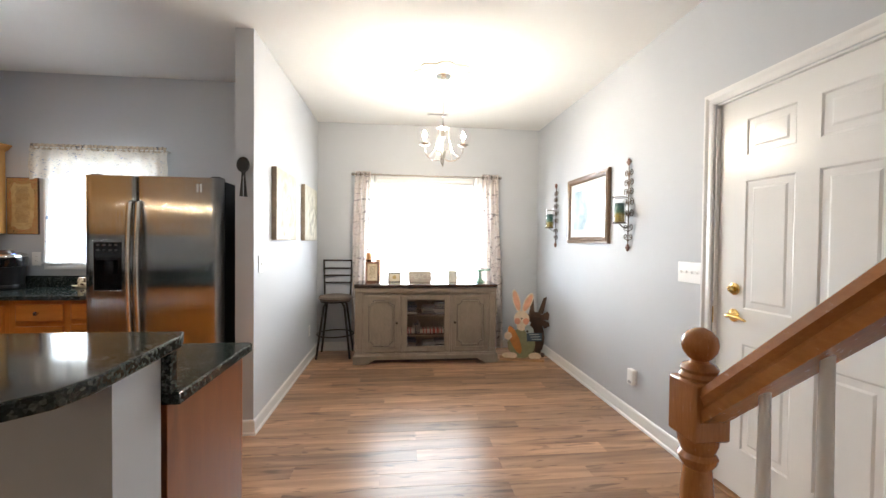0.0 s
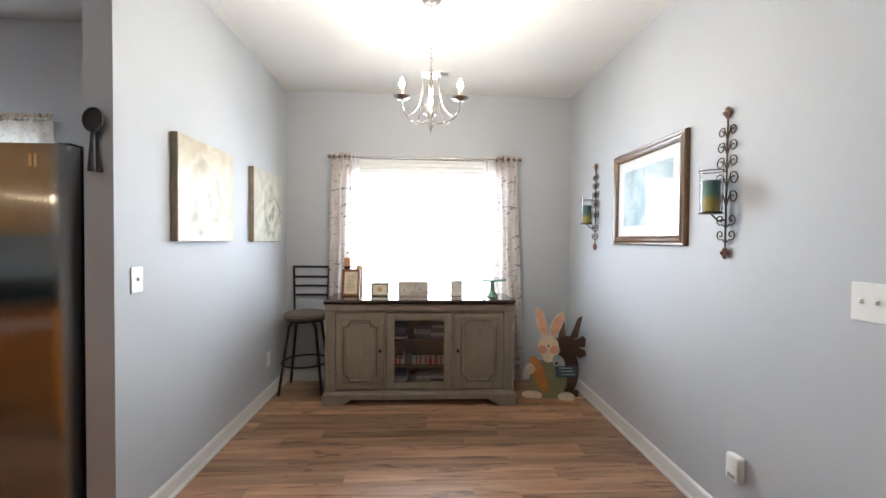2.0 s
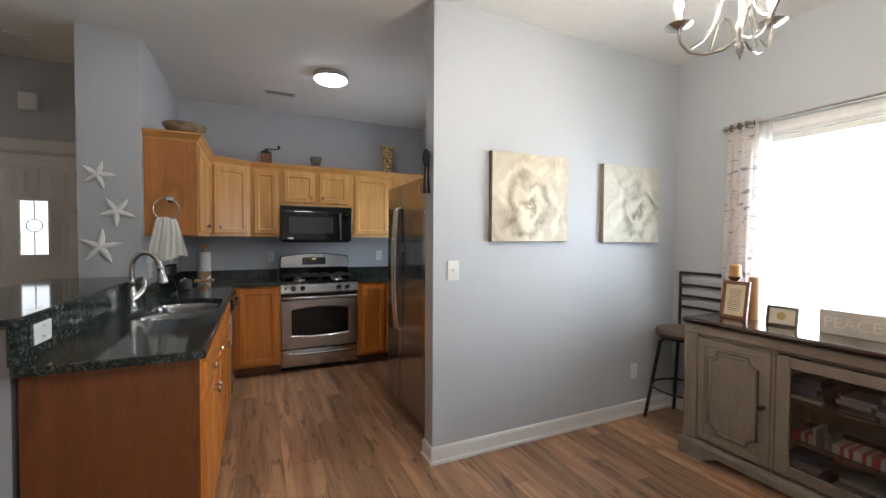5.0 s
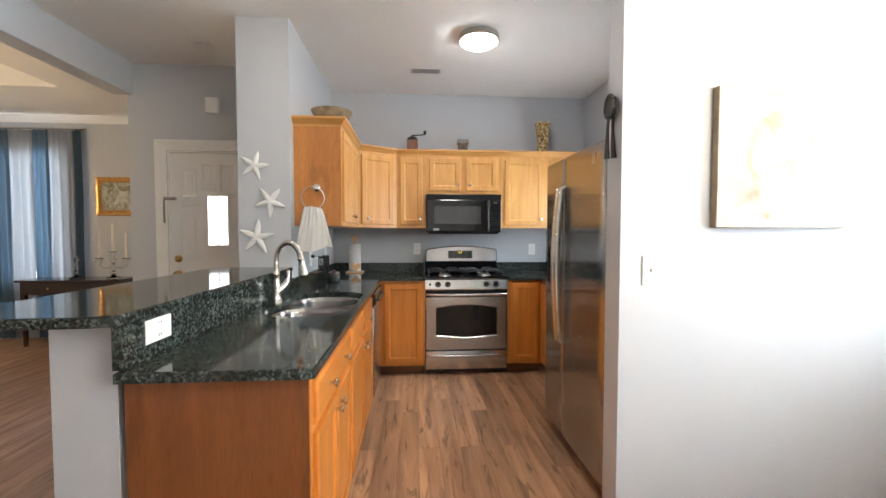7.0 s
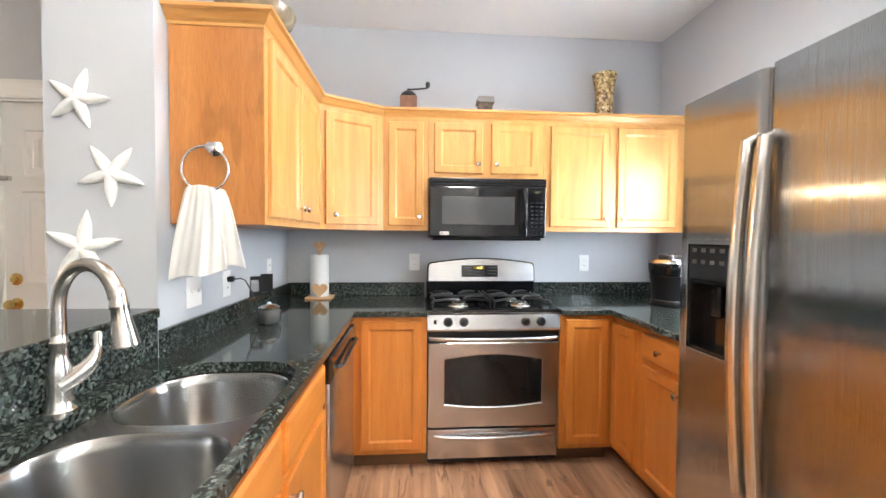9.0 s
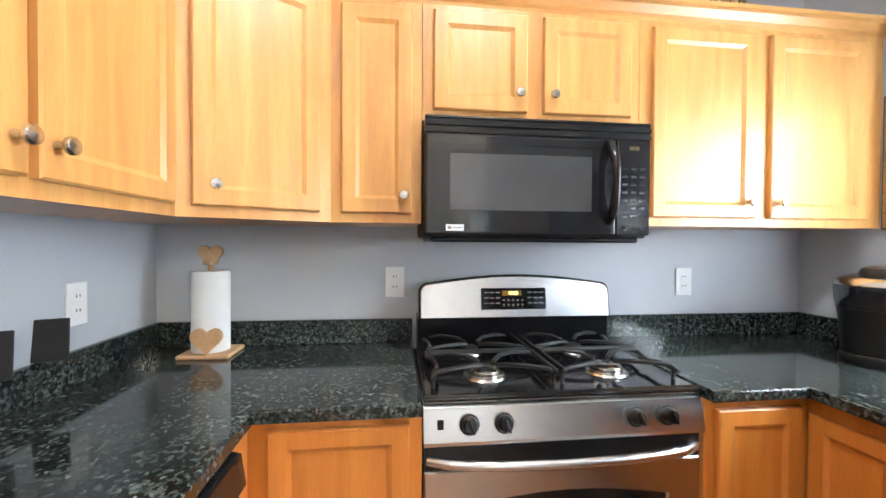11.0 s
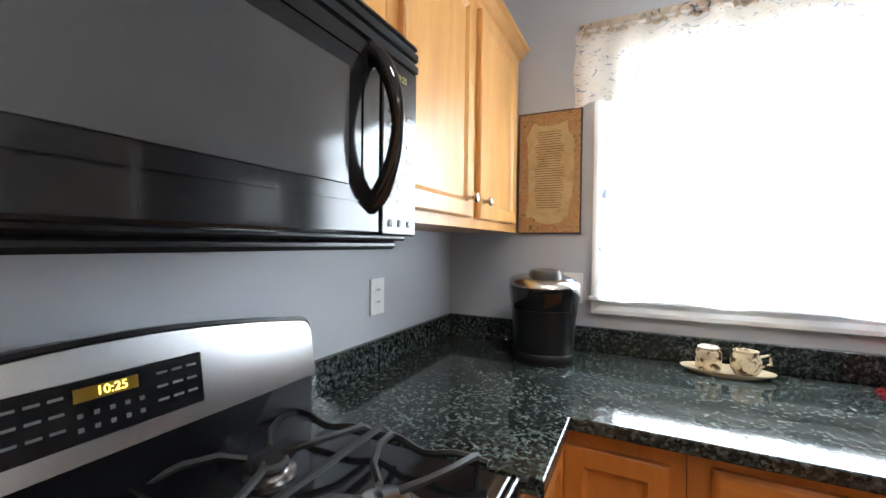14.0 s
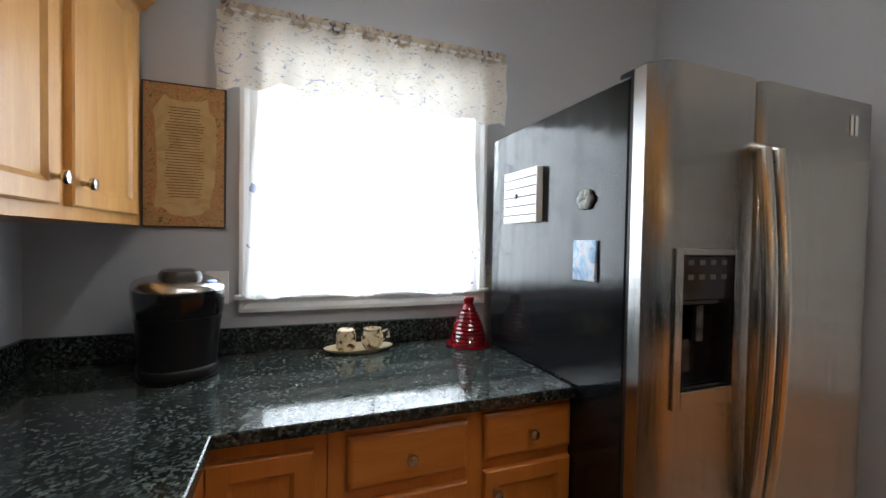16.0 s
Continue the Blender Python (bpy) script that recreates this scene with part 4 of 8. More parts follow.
for i, (bx, by) in enumerate(BURN):
    b = bmesh.new()
    s = 1.18 if i in (0, 1) else 0.85
    lathe(b, [(0.055 * s, 0.912), (0.052 * s, 0.918), (0.040 * s, 0.920), (0.040 * s, 0.928)], bx, by, 0, 22)
    br = part("burner", b, M_STEEL, rg, "steel burner base", smooth=True)
    b = bmesh.new()
    lathe(b, [(0.036 * s, 0.928), (0.037 * s, 0.934), (0.030 * s, 0.939), (0, 0.940)], bx, by, 0, 22)
    part("burner_cap", b, M_NICKEL if i in (0, 1) else M_IRON, br, smooth=True)
for gy0, gy1 in ((RY0 + 0.03, 2.925), (2.95, RY1 - 0.03)):
    b = bmesh.new()
    GZ = 0.952
    gx0, gx1 = RFX - 0.055, RFX - 0.51
    for gy, inner in ((gy0, gy0 > 2.93), (gy1, gy1 < 2.94)):
        if inner:
            box(b, gx1, gx0, gy - 0.006, gy + 0.006, GZ - 0.006, GZ + 0.008, 0.003)
        else:
            side = -1 if gy == gy0 else 1
            tube(b, [(gx0 + (gx1 - gx0) * i / 24, gy - side * 0.010 * (1 - math.cos(4 * math.pi * i / 24)), GZ - 0.012 + 0.008 * (1 - math.cos(8 * math.pi * i / 24)) / 2) for i in range(25)], 0.0066, 6)
    gm = (gy0 + gy1) / 2
    xm = (gx0 + gx1) / 2
    tube(b, [(xm, gy0, GZ), (xm, gy1, GZ)], 0.0072, 6)
    for cx in (gx0 - 0.105, gx1 + 0.11):
        for sx, sy in ((1, 1), (1, -1), (-1, 1), (-1, -1)):
            tube(b, [(cx + sx * 0.018, gm + sy * 0.022, GZ - 0.004), (cx + sx * 0.05, gm + sy * 0.05, GZ + 0.006), (cx + sx * 0.075, gm + sy * 0.10, GZ + 0.008), (cx + sx * 0.085, gm + sy * 0.155, GZ + 0.002), (cx + sx * 0.088, gm + sy * 0.172, GZ - 0.01)], 0.0068, 6)
    for cx in (gx0 - 0.02, gx1 + 0.02):
        for cy in (gy0, gy1):
            tube(b, [(cx, cy, GZ), (cx, cy, 0.911)], 0.006, 6)
    part("grate", b, M_IRON, rg, "black cast iron grate", smooth=True)
b = bmesh.new()
box(b, XW + 0.005, XW + 0.118, RY0 + 0.012, RY1 - 0.008, 0.885, 1.030, 0.006, 2)
bgd = part("backguard", b, enamelled("black_range_enamel", (0.006, 0.006, 0.007), 0.24, 1.25), rg)


def guard_outline(e):
    """The backguard's face: y along the range, then up; arched top with rounded ends."""
    a0, a1, low, top = RY0 + 0.022 - 2.93 - e, RY1 - 0.010 - 2.93 + e, -0.068 - e * 0.3, 0.052 + e
    pts = [(a0, low), (a1, low)]
    for u in [1, 0.997, 0.99, 0.98, 0.965] + [0.95 - 0.9 * i / 16 for i in range(17)] + [0.035, 0.02, 0.01, 0.003, 0]:
        k = max(0.0, 1 - min(u, 1 - u) / 0.035)
        pts.append((a0 + (a1 - a0) * u, top + 0.034 * math.sin(math.pi * u) - 0.026 * (1 - math.sqrt(max(0.0, 1 - k * k)))))
    return pts


lean = Matrix.Translation((XW + 0.122, 2.93, 1.094)) @ pose(0, 0, 0, 90, 0, 90) @ pose(0, 0, 0, -9, 0, 0)
b = bmesh.new()
loft(b, [[(x, y, zz) for x, y in guard_outline(e)] for e, zz in ((0.0, -0.03), (0.0, -0.0045), (-0.003, -0.002))])
bmesh.ops.transform(b, matrix=lean, verts=b.verts)
gp = part("backguard_panel", b, M_STEEL_H, rg, "arched stainless backguard")
b = bmesh.new()
loft(b, [[(x, y, zz) for x, y in guard_outline(0.007)] for zz in (-0.07, -0.012)])
bmesh.ops.transform(b, matrix=lean, verts=b.verts)
part("backguard_edge", b, M_BLACK_M, bgd)
tilt = Matrix.Translation((XW + 0.122, 2.93, 1.094)) @ pose(0, 0, 0, 90, 0, 90) @ pose(0, 0, 0, -9, 0, 0)
b = bmesh.new()
box(b, -0.125, 0.125, -0.040, 0.040, -0.004, 0.002, 0.002, 1, tilt)
dsp = part("control_display", b, M_BLACK, gp, "black touch control display")
b = bmesh.new()
box(b, -0.045, 0.03, 0.012, 0.030, 0.002, 0.0028, 0, 1, tilt)
part("display_window", b, plain("amber_window", (0.16, 0.09, 0.01), 0.2, relief=0), dsp)
M_RKEY = plain("pale_key_marks", (0.09, 0.09, 0.09), 0.5, relief=0)
RKEYS = [(q * (0.062 + 0.022 * c), 0.0075, 0.0236 - r * 0.02, 0.0018) for q in (-1, 1) for c in range(3) for r in range(3)]
RKEYS += [(-0.039 + c * 0.018, 0.003, zc, 0.003) for c in range(5) for zc in (-0.005, -0.023)]
for kx, kw, kz, kh in RKEYS:
    b = bmesh.new()
    box(b, kx - kw, kx + kw, kz - kh, kz + kh, 0.0022, 0.0028, 0, 1, tilt)
    part("key_mark", b, M_RKEY, dsp)


def lettering(name, text, size, m, material, parent, depth=0.0006):
    cu = bpy.data.curves.new(name, "FONT")
    cu.body, cu.size, cu.extrude, cu.align_x, cu.align_y = text, size, depth, "CENTER", "CENTER"
    tmp = new(name + "_text", cu)
    me = bpy.data.meshes.new_from_object(tmp.evaluated_get(bpy.context.evaluated_depsgraph_get()))
    bpy.data.objects.remove(tmp)
    bm2 = bmesh.new()
    bm2.from_mesh(me)
    bmesh.ops.transform(bm2, matrix=m, verts=bm2.verts)
    return part(name, bm2, material, parent)


M_AMBER = glow("amber_digits", (1.0, 0.85, 0.05), 1.6)
lettering("clock_digits", "10:25", 0.017, tilt @ pose(-0.002, 0.021, 0.0034), M_AMBER, dsp)

# ---- microwave ----
MX, MY0, MY1, MZ0, MZ1 = -2.925, 2.573, 3.300, 1.318, 1.690
mw = thing("microwave", (-3.1, 2.94, MZ0), "glossy black over-the-range microwave oven", "microwave")
b = bmesh.new()
box(b, XW + 0.002, MX - 0.022, MY0, MY1, MZ0 + 0.004, MZ1 - 0.002, 0.004)
part("body", b, M_BLACK_M, mw)
b = bmesh.new()
box(b, MX - 0.02, MX, MY0 + 0.002, MY1 - 0.118, MZ0 + 0.012, MZ1 - 0.055, 0.006, 2)
md = part("door", b, M_BLACK, mw)
b = bmesh.new()
box(b, MX + 0.0002, MX + 0.002, MY0 + 0.075, MY1 - 0.20, MZ0 + 0.085, MZ1 - 0.115, 0.001)
part("door_window", b, plain("smoked_window", (0.055, 0.056, 0.058), 0.08, var=0.1, relief=0), md, "smoky grey door glass")
b = bmesh.new()
box(b, MX + 0.0002, MX + 0.002, MY0 + 0.064, MY0 + 0.119, MZ0 + 0.022, MZ0 + 0.041)
part("badge", b, plain("badge_white", (0.7, 0.7, 0.7), 0.4, relief=0), md, "small pale badge")
b = bmesh.new()
tube(b, [(MX - 0.006 + 0.054 * math.sin(math.pi * i / 18) ** 0.62, MY1 - 0.142, MZ0 + 0.058 + (MZ1 - MZ0 - 0.126) * i / 18) for i in range(19)], [0.010 + 0.006 * abs(1 - i / 9) for i in range(19)], 14)
part("handle", b, M_BLACK, md, "curved black handle", smooth=True)
b = bmesh.new()
box(b, MX - 0.02, MX, MY1 - 0.115, MY1 - 0.002, MZ0 + 0.012, MZ1 - 0.055, 0.004, 2)
mp = part("control_panel", b, M_BLACK, mw)
for c in range(3):
    b = bmesh.new()
    box(b, MX + 0.0002, MX + 0.002, MY1 - 0.095 + c * 0.03, MY1 - 0.085 + c * 0.03, MZ0 + 0.028, MZ0 + 0.040, 0.0008)
    part("key", b, M_BLACK_M, mp)
M_KEYS = plain("dim_key_marks", (0.035, 0.036, 0.038), 0.12, relief=0)
for r in range(7):
    for c in range(3):
        b = bmesh.new()
        box(b, MX + 0.0002, MX + 0.0009, MY1 - 0.098 + c * 0.030, MY1 - 0.080 + c * 0.030, MZ0 + 0.070 + r * 0.025, MZ0 + 0.077 + r * 0.025)
        part("key_mark", b, M_KEYS, mp)
b = bmesh.new()
for a0, a1, c0, c1 in ((MY0 + 0.024, MY1 - 0.165, MZ0 + 0.062, MZ0 + 0.0645), (MY0 + 0.024, MY1 - 0.165, MZ1 - 0.0875, MZ1 - 0.085), (MY0 + 0.024, MY0 + 0.0265, MZ0 + 0.0645, MZ1 - 0.0875), (MY1 - 0.1675, MY1 - 0.165, MZ0 + 0.0645, MZ1 - 0.0875)):
    box(b, MX + 0.0002, MX + 0.0022, a0, a1, c0, c1)
part("door_bezel", b, M_BLACK, md)
b = bmesh.new()
box(b, MX + 0.0021, MX + 0.0026, MY0 + 0.069, MY0 + 0.080, MZ0 + 0.027, MZ0 + 0.036)
box(b, MX + 0.0021, MX + 0.0026, MY0 + 0.084, MY0 + 0.114, MZ0 + 0.030, MZ0 + 0.0325)
part("badge_mark", b, plain("badge_grey", (0.16, 0.16, 0.17), 0.5, relief=0), bpy.data.objects["badge"])
mdis = Matrix.Translation((MX + 0.0006, MY1 - 0.058, MZ1 - 0.083)) @ pose(0, 0, 0, 90, 0, 90)
lettering("clock_digits", "10:25", 0.016, mdis, plain("dim_digits", (0.30, 0.26, 0.08), 0.5, relief=0), mp)
b = bmesh.new()
loft(b, [[(MX - 0.022, y, MZ1 - 0.053), (MX + 0.001, y, MZ1 - 0.053), (MX + 0.001, y, MZ1 - 0.04), (MX - 0.006, y, MZ1 - 0.038), (MX - 0.006, y, MZ1 - 0.032), (MX + 0.001, y, MZ1 - 0.030), (MX + 0.001, y, MZ1 - 0.018), (MX - 0.006, y, MZ1 - 0.016), (MX - 0.006, y, MZ1 - 0.010), (MX - 0.001, y, MZ1 - 0.008), (MX - 0.004, y, MZ1 - 0.001), (MX - 0.022, y, MZ1 - 0.001)] for y in (MY0, MY1)])
part("vent_grille", b, M_BLACK_M, mw)
b = bmesh.new()
box(b, XW + 0.03, MX - 0.03, MY0 + 0.02, MY1 - 0.02, MZ0 - 0.012, MZ0 + 0.005, 0.006)
part("underside", b, M_BLACK_M, mw)

# ---- refrigerator ----
FX0, FX1, FYF, FZ = -1.750, -0.878, 3.345, 1.756
fr = thing("refrigerator", (-1.27, 3.8, 0), "side-by-side stainless steel refrigerator with black sides", "refrigerator")
b = bmesh.new()
box(b, FX0 + 0.003, FX1 - 0.003, FYF + 0.094, 4.16, 0.03, FZ - 0.012, 0.004)
part("body", b, M_FRSIDE, fr, "black textured steel case")
XG = -1.410


def fridge_door(x0, x1, name, cut=None):
    """A door whose front bows slightly and whose upright edges are rounded."""
    b2 = bmesh.new()
    k = 10
    zc = [0.09, FZ] if not cut else [0.09, cut[2], cut[3], FZ]

    def fy(x):
        u = (x - x0) / (x1 - x0)
        e = min(u, 1 - u) * (x1 - x0)
        r, d = (0.045, 0.042) if abs(x - FX0) < 0.1 or abs(x - FX1) < 0.1 else (0.022, 0.020)
        return FYF + (d * (1 - e / r) ** 2 if e < r else 0.0)
    xs = [x0 + (x1 - x0) * t for t in (0, 0.012, 0.03, 0.055, 0.085, 0.13, 0.2, 0.35, 0.5, 0.65, 0.8, 0.87, 0.915, 0.945, 0.97, 0.988, 1)]
    if cut:
        xs = sorted(set(xs + [cut[0], cut[1]]))
    for za, zb in zip(zc, zc[1:]):
        for xa, xb in zip(xs, xs[1:]):
            if cut and cut[0] - 1e-6 <= xa and xb <= cut[1] + 1e-6 and za >= cut[2] - 1e-6 and zb <= cut[3] + 1e-6:
                continue
            b2.faces.new([b2.verts.new(p) for p in ((xa, fy(xa), za), (xb, fy(xb), za), (xb, fy(xb), zb), (xa, fy(xa), zb))])
    for xa, xb in zip(xs, xs[1:]):
        for z in (0.09, FZ):
            b2.faces.new([b2.verts.new(p) for p in ((xa, fy(xa), z), (xb, fy(xb), z), (xb, FYF + 0.078, z), (xa, FYF + 0.078, z))])
    for x in (x0, x1):
        b2.faces.new([b2.verts.new(p) for p in ((x, fy(x), 0.09), (x, FYF + 0.078, 0.09), (x, FYF + 0.078, FZ), (x, fy(x), FZ))])
    d = part(name, b2, M_FRIDGE, fr, smooth=True)
    b2 = bmesh.new()
    box(b2, x0 + 0.006, x1 - 0.006, FYF + 0.0775, FYF + 0.0935, 0.096, FZ - 0.006)
    part("gasket", b2, M_BLACK_M, d, "black rubber door gasket")
    return d


DC = (-1.672, -1.497, 0.985, 1.308)
lf = fridge_door(FX0, XG - 0.003, "door", DC)
rf = fridge_door(XG + 0.003, FX1, "door")
b = bmesh.new()
for a0, a1, c0, c1 in ((-1.697, DC[0], 0.945, 1.325), (DC[1], -1.472, 0.945, 1.325), (DC[0], DC[1], 0.945, DC[2]), (DC[0], DC[1], DC[3], 1.325)):
    box(b, a0, a1, FYF - 0.008, FYF + 0.004, c0, c1, 0.0015)
dp = part("dispenser_frame", b, M_FRIDGE, lf, "steel dispenser surround")
b = bmesh.new()
box(b, DC[0], DC[1], FYF - 0.004, FYF + 0.004, 1.20, DC[3], 0.003)
part("dispenser_panel", b, M_BLACK, dp, "black dispenser control panel")
b = bmesh.new()
for a0, a1, y0, y1, c0, c1 in ((DC[0], DC[1], FYF + 0.044, FYF + 0.049, DC[2], 1.20), (DC[0], DC[0] + 0.004, FYF + 0.002, FYF + 0.044, DC[2], 1.20), (DC[1] - 0.004, DC[1], FYF + 0.002, FYF + 0.044, DC[2], 1.20), (DC[0], DC[1], FYF + 0.002, FYF + 0.044, DC[2], DC[2] + 0.008), (DC[0], DC[1], FYF + 0.004, FYF + 0.044, 1.19, 1.20)):
    box(b, a0, a1, y0, y1, c0, c1)
box(b, -1.602, -1.567, FYF + 0.016, FYF + 0.036, 1.09, 1.19, 0.006)
part("dispenser_recess", b, M_BLACK, dp, "deep black dispenser recess")
b = bmesh.new()
for c in range(4):
    for r in range(2):
        box(b, DC[0] + 0.018 + c * 0.037, DC[0] + 0.036 + c * 0.037, FYF - 0.0048, FYF - 0.0041, 1.25 + r * 0.035, 1.262 + r * 0.035)
part("dispenser_keys", b, plain("faint_keys", (0.06, 0.06, 0.06), 0.5, relief=0), dp, kind="stuff")
for xx, dd in ((XG - 0.026, lf), (XG + 0.027, rf)):
    b = bmesh.new()
    k = 12
    pts = [(xx, FYF + 0.004, 0.66)] + [(xx, FYF - 0.010 - 0.040 * math.sin(math.pi * (0.12 + 0.76 * i / k)), 0.67 + 0.90 * i / k) for i in range(k + 1)] + [(xx, FYF + 0.004, 1.58)]
    tube(b, pts, 0.0165, 14)
    part("door_handle", b, M_NICKEL, dd, "long curved steel handle", smooth=True)
b = bmesh.new()
for dx in (-0.012, 0.010):
    box(b, -1.008 + dx - 0.007, -1.008 + dx + 0.007, FYF - 0.002, FYF + 0.003, 1.655, 1.712)
part("badge", b, M_CHROME, rf, "small silver badge")
for xx in (FX0 + 0.05, FX1 - 0.05):
    b = bmesh.new()
    box(b, xx - 0.03, xx + 0.03, FYF + 0.05, FYF + 0.15, FZ - 0.011, FZ + 0.016, 0.008, 2)
    part("hinge_cover", b, M_BLACK_M, fr, smooth=True)
b = bmesh.new()
box(b, FX0 + 0.005, FX1 - 0.005, FYF + 0.06, FYF + 0.092, 0.012, 0.085, 0.004)
part("base_grille", b, M_BLACK_M, fr)
for xx in (FX0 + 0.06, FX1 - 0.06):
    for yy in (FYF + 0.16, 4.08):
        b = bmesh.new()
        lathe(b, [(0.02, 0), (0.02, 0.032)], xx, yy, 0, 10)
        part("foot", b, M_BLACK_M, fr)


# ---- light beyond the windows ----
for nm, x0, x1, y0, y1, z0, z1 in (("a", -0.7, 2.1, YB + 0.7, YB + 0.71, 0.2, 2.8), ("b", -3.2, -1.2, YK + 0.6, YK + 0.61, 0.6, 2.7), ("c", XF - 0.61, XF - 0.6, -3.1, -1.3, 0.3, 2.8)):
    b = bmesh.new()
    box(b, x0, x1, y0, y1, z0, z1)
    tagged(part("backdrop", b, glow("bright_overcast_" + nm, (0.95, 0.98, 1.0), 3.5)), "bright white daylight outside the window", kind="structure")

# ---- ceiling fixtures ----
M_DIFF = glow("lit_diffuser", (1.0, 0.975, 0.94), 48.0)
M_DIFF2 = glow("lit_diffuser_hall", (1.0, 0.975, 0.94), 24.0)


def flush_light(x, y, r, material):
    f = thing("ceiling_light", (x, y, CEIL), "round flush ceiling light with a lit white diffuser", "ceiling light", "flush ceiling lights")
    b2 = bmesh.new()
    lathe(b2, [(r, 0), (r + 0.004, -0.012), (r + 0.002, -0.040), (r - 0.012, -0.046), (r - 0.018, -0.040)], x, y, CEIL, 40)
    part("rim", b2, M_NICKEL, f, "brushed metal rim", smooth=True)
    b2 = bmesh.new()
    lathe(b2, [(0, -0.078), (r * 0.45, -0.075), (r * 0.75, -0.065), (r * 0.93, -0.048), (r * 0.93, -0.03)], x, y, CEIL, 40)
    part("diffuser", b2, material, f, "glowing white diffuser", smooth=True)


flush_light(-2.03, 2.93, 0.145, M_DIFF)
flush_light(-1.08, 1.88, 0.145, M_DIFF2)


def ceiling_vent(x0, x1, y0, y1, along):
    v = thing("ceiling_vent", ((x0 + x1) / 2, (y0 + y1) / 2, CEIL), "white metal ceiling air vent with slats", "vent", "ceiling vents")
    b2 = bmesh.new()
    e = 0.016
    for a0, a1, c0, c1 in ((x0, x1, y0, y0 + e), (x0, x1, y1 - e, y1), (x0, x0 + e, y0 + e, y1 - e), (x1 - e, x1, y0 + e, y1 - e)):
        box(b2, a0, a1, c0, c1, CEIL - 0.007, CEIL - 0.0005)
    part("frame", b2, M_WHITE, v)
    b2 = bmesh.new()
    box(b2, x0 + e, x1 - e, y0 + e, y1 - e, CEIL - 0.002, CEIL - 0.0005)
    part("backing", b2, M_SLOT, v, "dark duct opening")
    L = (y1 - y0 - 2 * e) if along == "x" else (x1 - x0 - 2 * e)
    k = max(4, int(L / 0.018))
    for i in range(k):
        p = (y0 if along == "x" else x0) + e + L * (i + 0.5) / k
        b2 = bmesh.new()
        if along == "x":
            box(b2, x0 + e, x1 - e, p - 0.004, p + 0.003, CEIL - 0.007, CEIL - 0.0025)
        else:
            box(b2, p - 0.004, p + 0.003, y0 + e, y1 - e, CEIL - 0.007, CEIL - 0.0025)
        part("slat", b2, M_WHITE, v)


ceiling_vent(-2.76, -2.63, 2.42, 2.70, "x")
ceiling_vent(-2.36, -2.24, 0.78, 0.92, "y")
ceiling_vent(0.64, 0.88, 4.88, 4.99, "y")

# ---- chandelier ----
CX, CY = 0.708, 3.85
ch = thing("chandelier", (CX, CY, CEIL), "brushed nickel candle chandelier hanging on a chain, lit", "chandelier")
b = bmesh.new()
lathe(b, [(0.0, -0.036), (0.02, -0.034), (0.05, -0.022), (0.064, -0.004), (0.066, 0.0)], CX, CY, CEIL - 0.02, 28)
part("canopy", b, M_NICKEL, ch, smooth=True)
LINK = 0.028
for i in range(14):
    b = bmesh.new()
    zc = CEIL - 0.065 - i * LINK
    tube(b, [(CX + (0.007 * math.cos(radians(a)) if i % 2 else 0), CY + (0 if i % 2 else 0.007 * math.cos(radians(a))), zc + 0.018 * math.sin(radians(a))) for a in range(0, 361, 45)], 0.0022, 5)
    part("chain_link", b, M_NICKEL, ch)
ZT = CEIL - 0.065 - 13.6 * LINK
b = bmesh.new()
lathe(b, [(0.004, 0.02), (0.012, 0.0), (0.05, -0.006), (0.055, -0.012), (0.012, -0.018), (0.008, -0.03), (0.014, -0.05), (0.019, -0.08), (0.014, -0.11), (0.008, -0.14), (0.008, -0.20), (0.016, -0.225), (0.012, -0.25), (0.006, -0.27), (0.012, -0.29), (0.014, -0.305), (0.006, -0.325), (0.0, -0.345)][::-1], CX, CY, ZT, 18)
part("column", b, M_NICKEL, ch, smooth=True)
M_BULB = glow("lit_bulb", (1.0, 0.87, 0.69), 1650.0)
M_BULB_FAR = glow("lit_bulb_warm", (1.0, 0.74, 0.46), 420.0)
M_SLEEVE = plain("ivory_sleeve", (0.75, 0.68, 0.52), 0.5, relief=0)
RA = 0.185
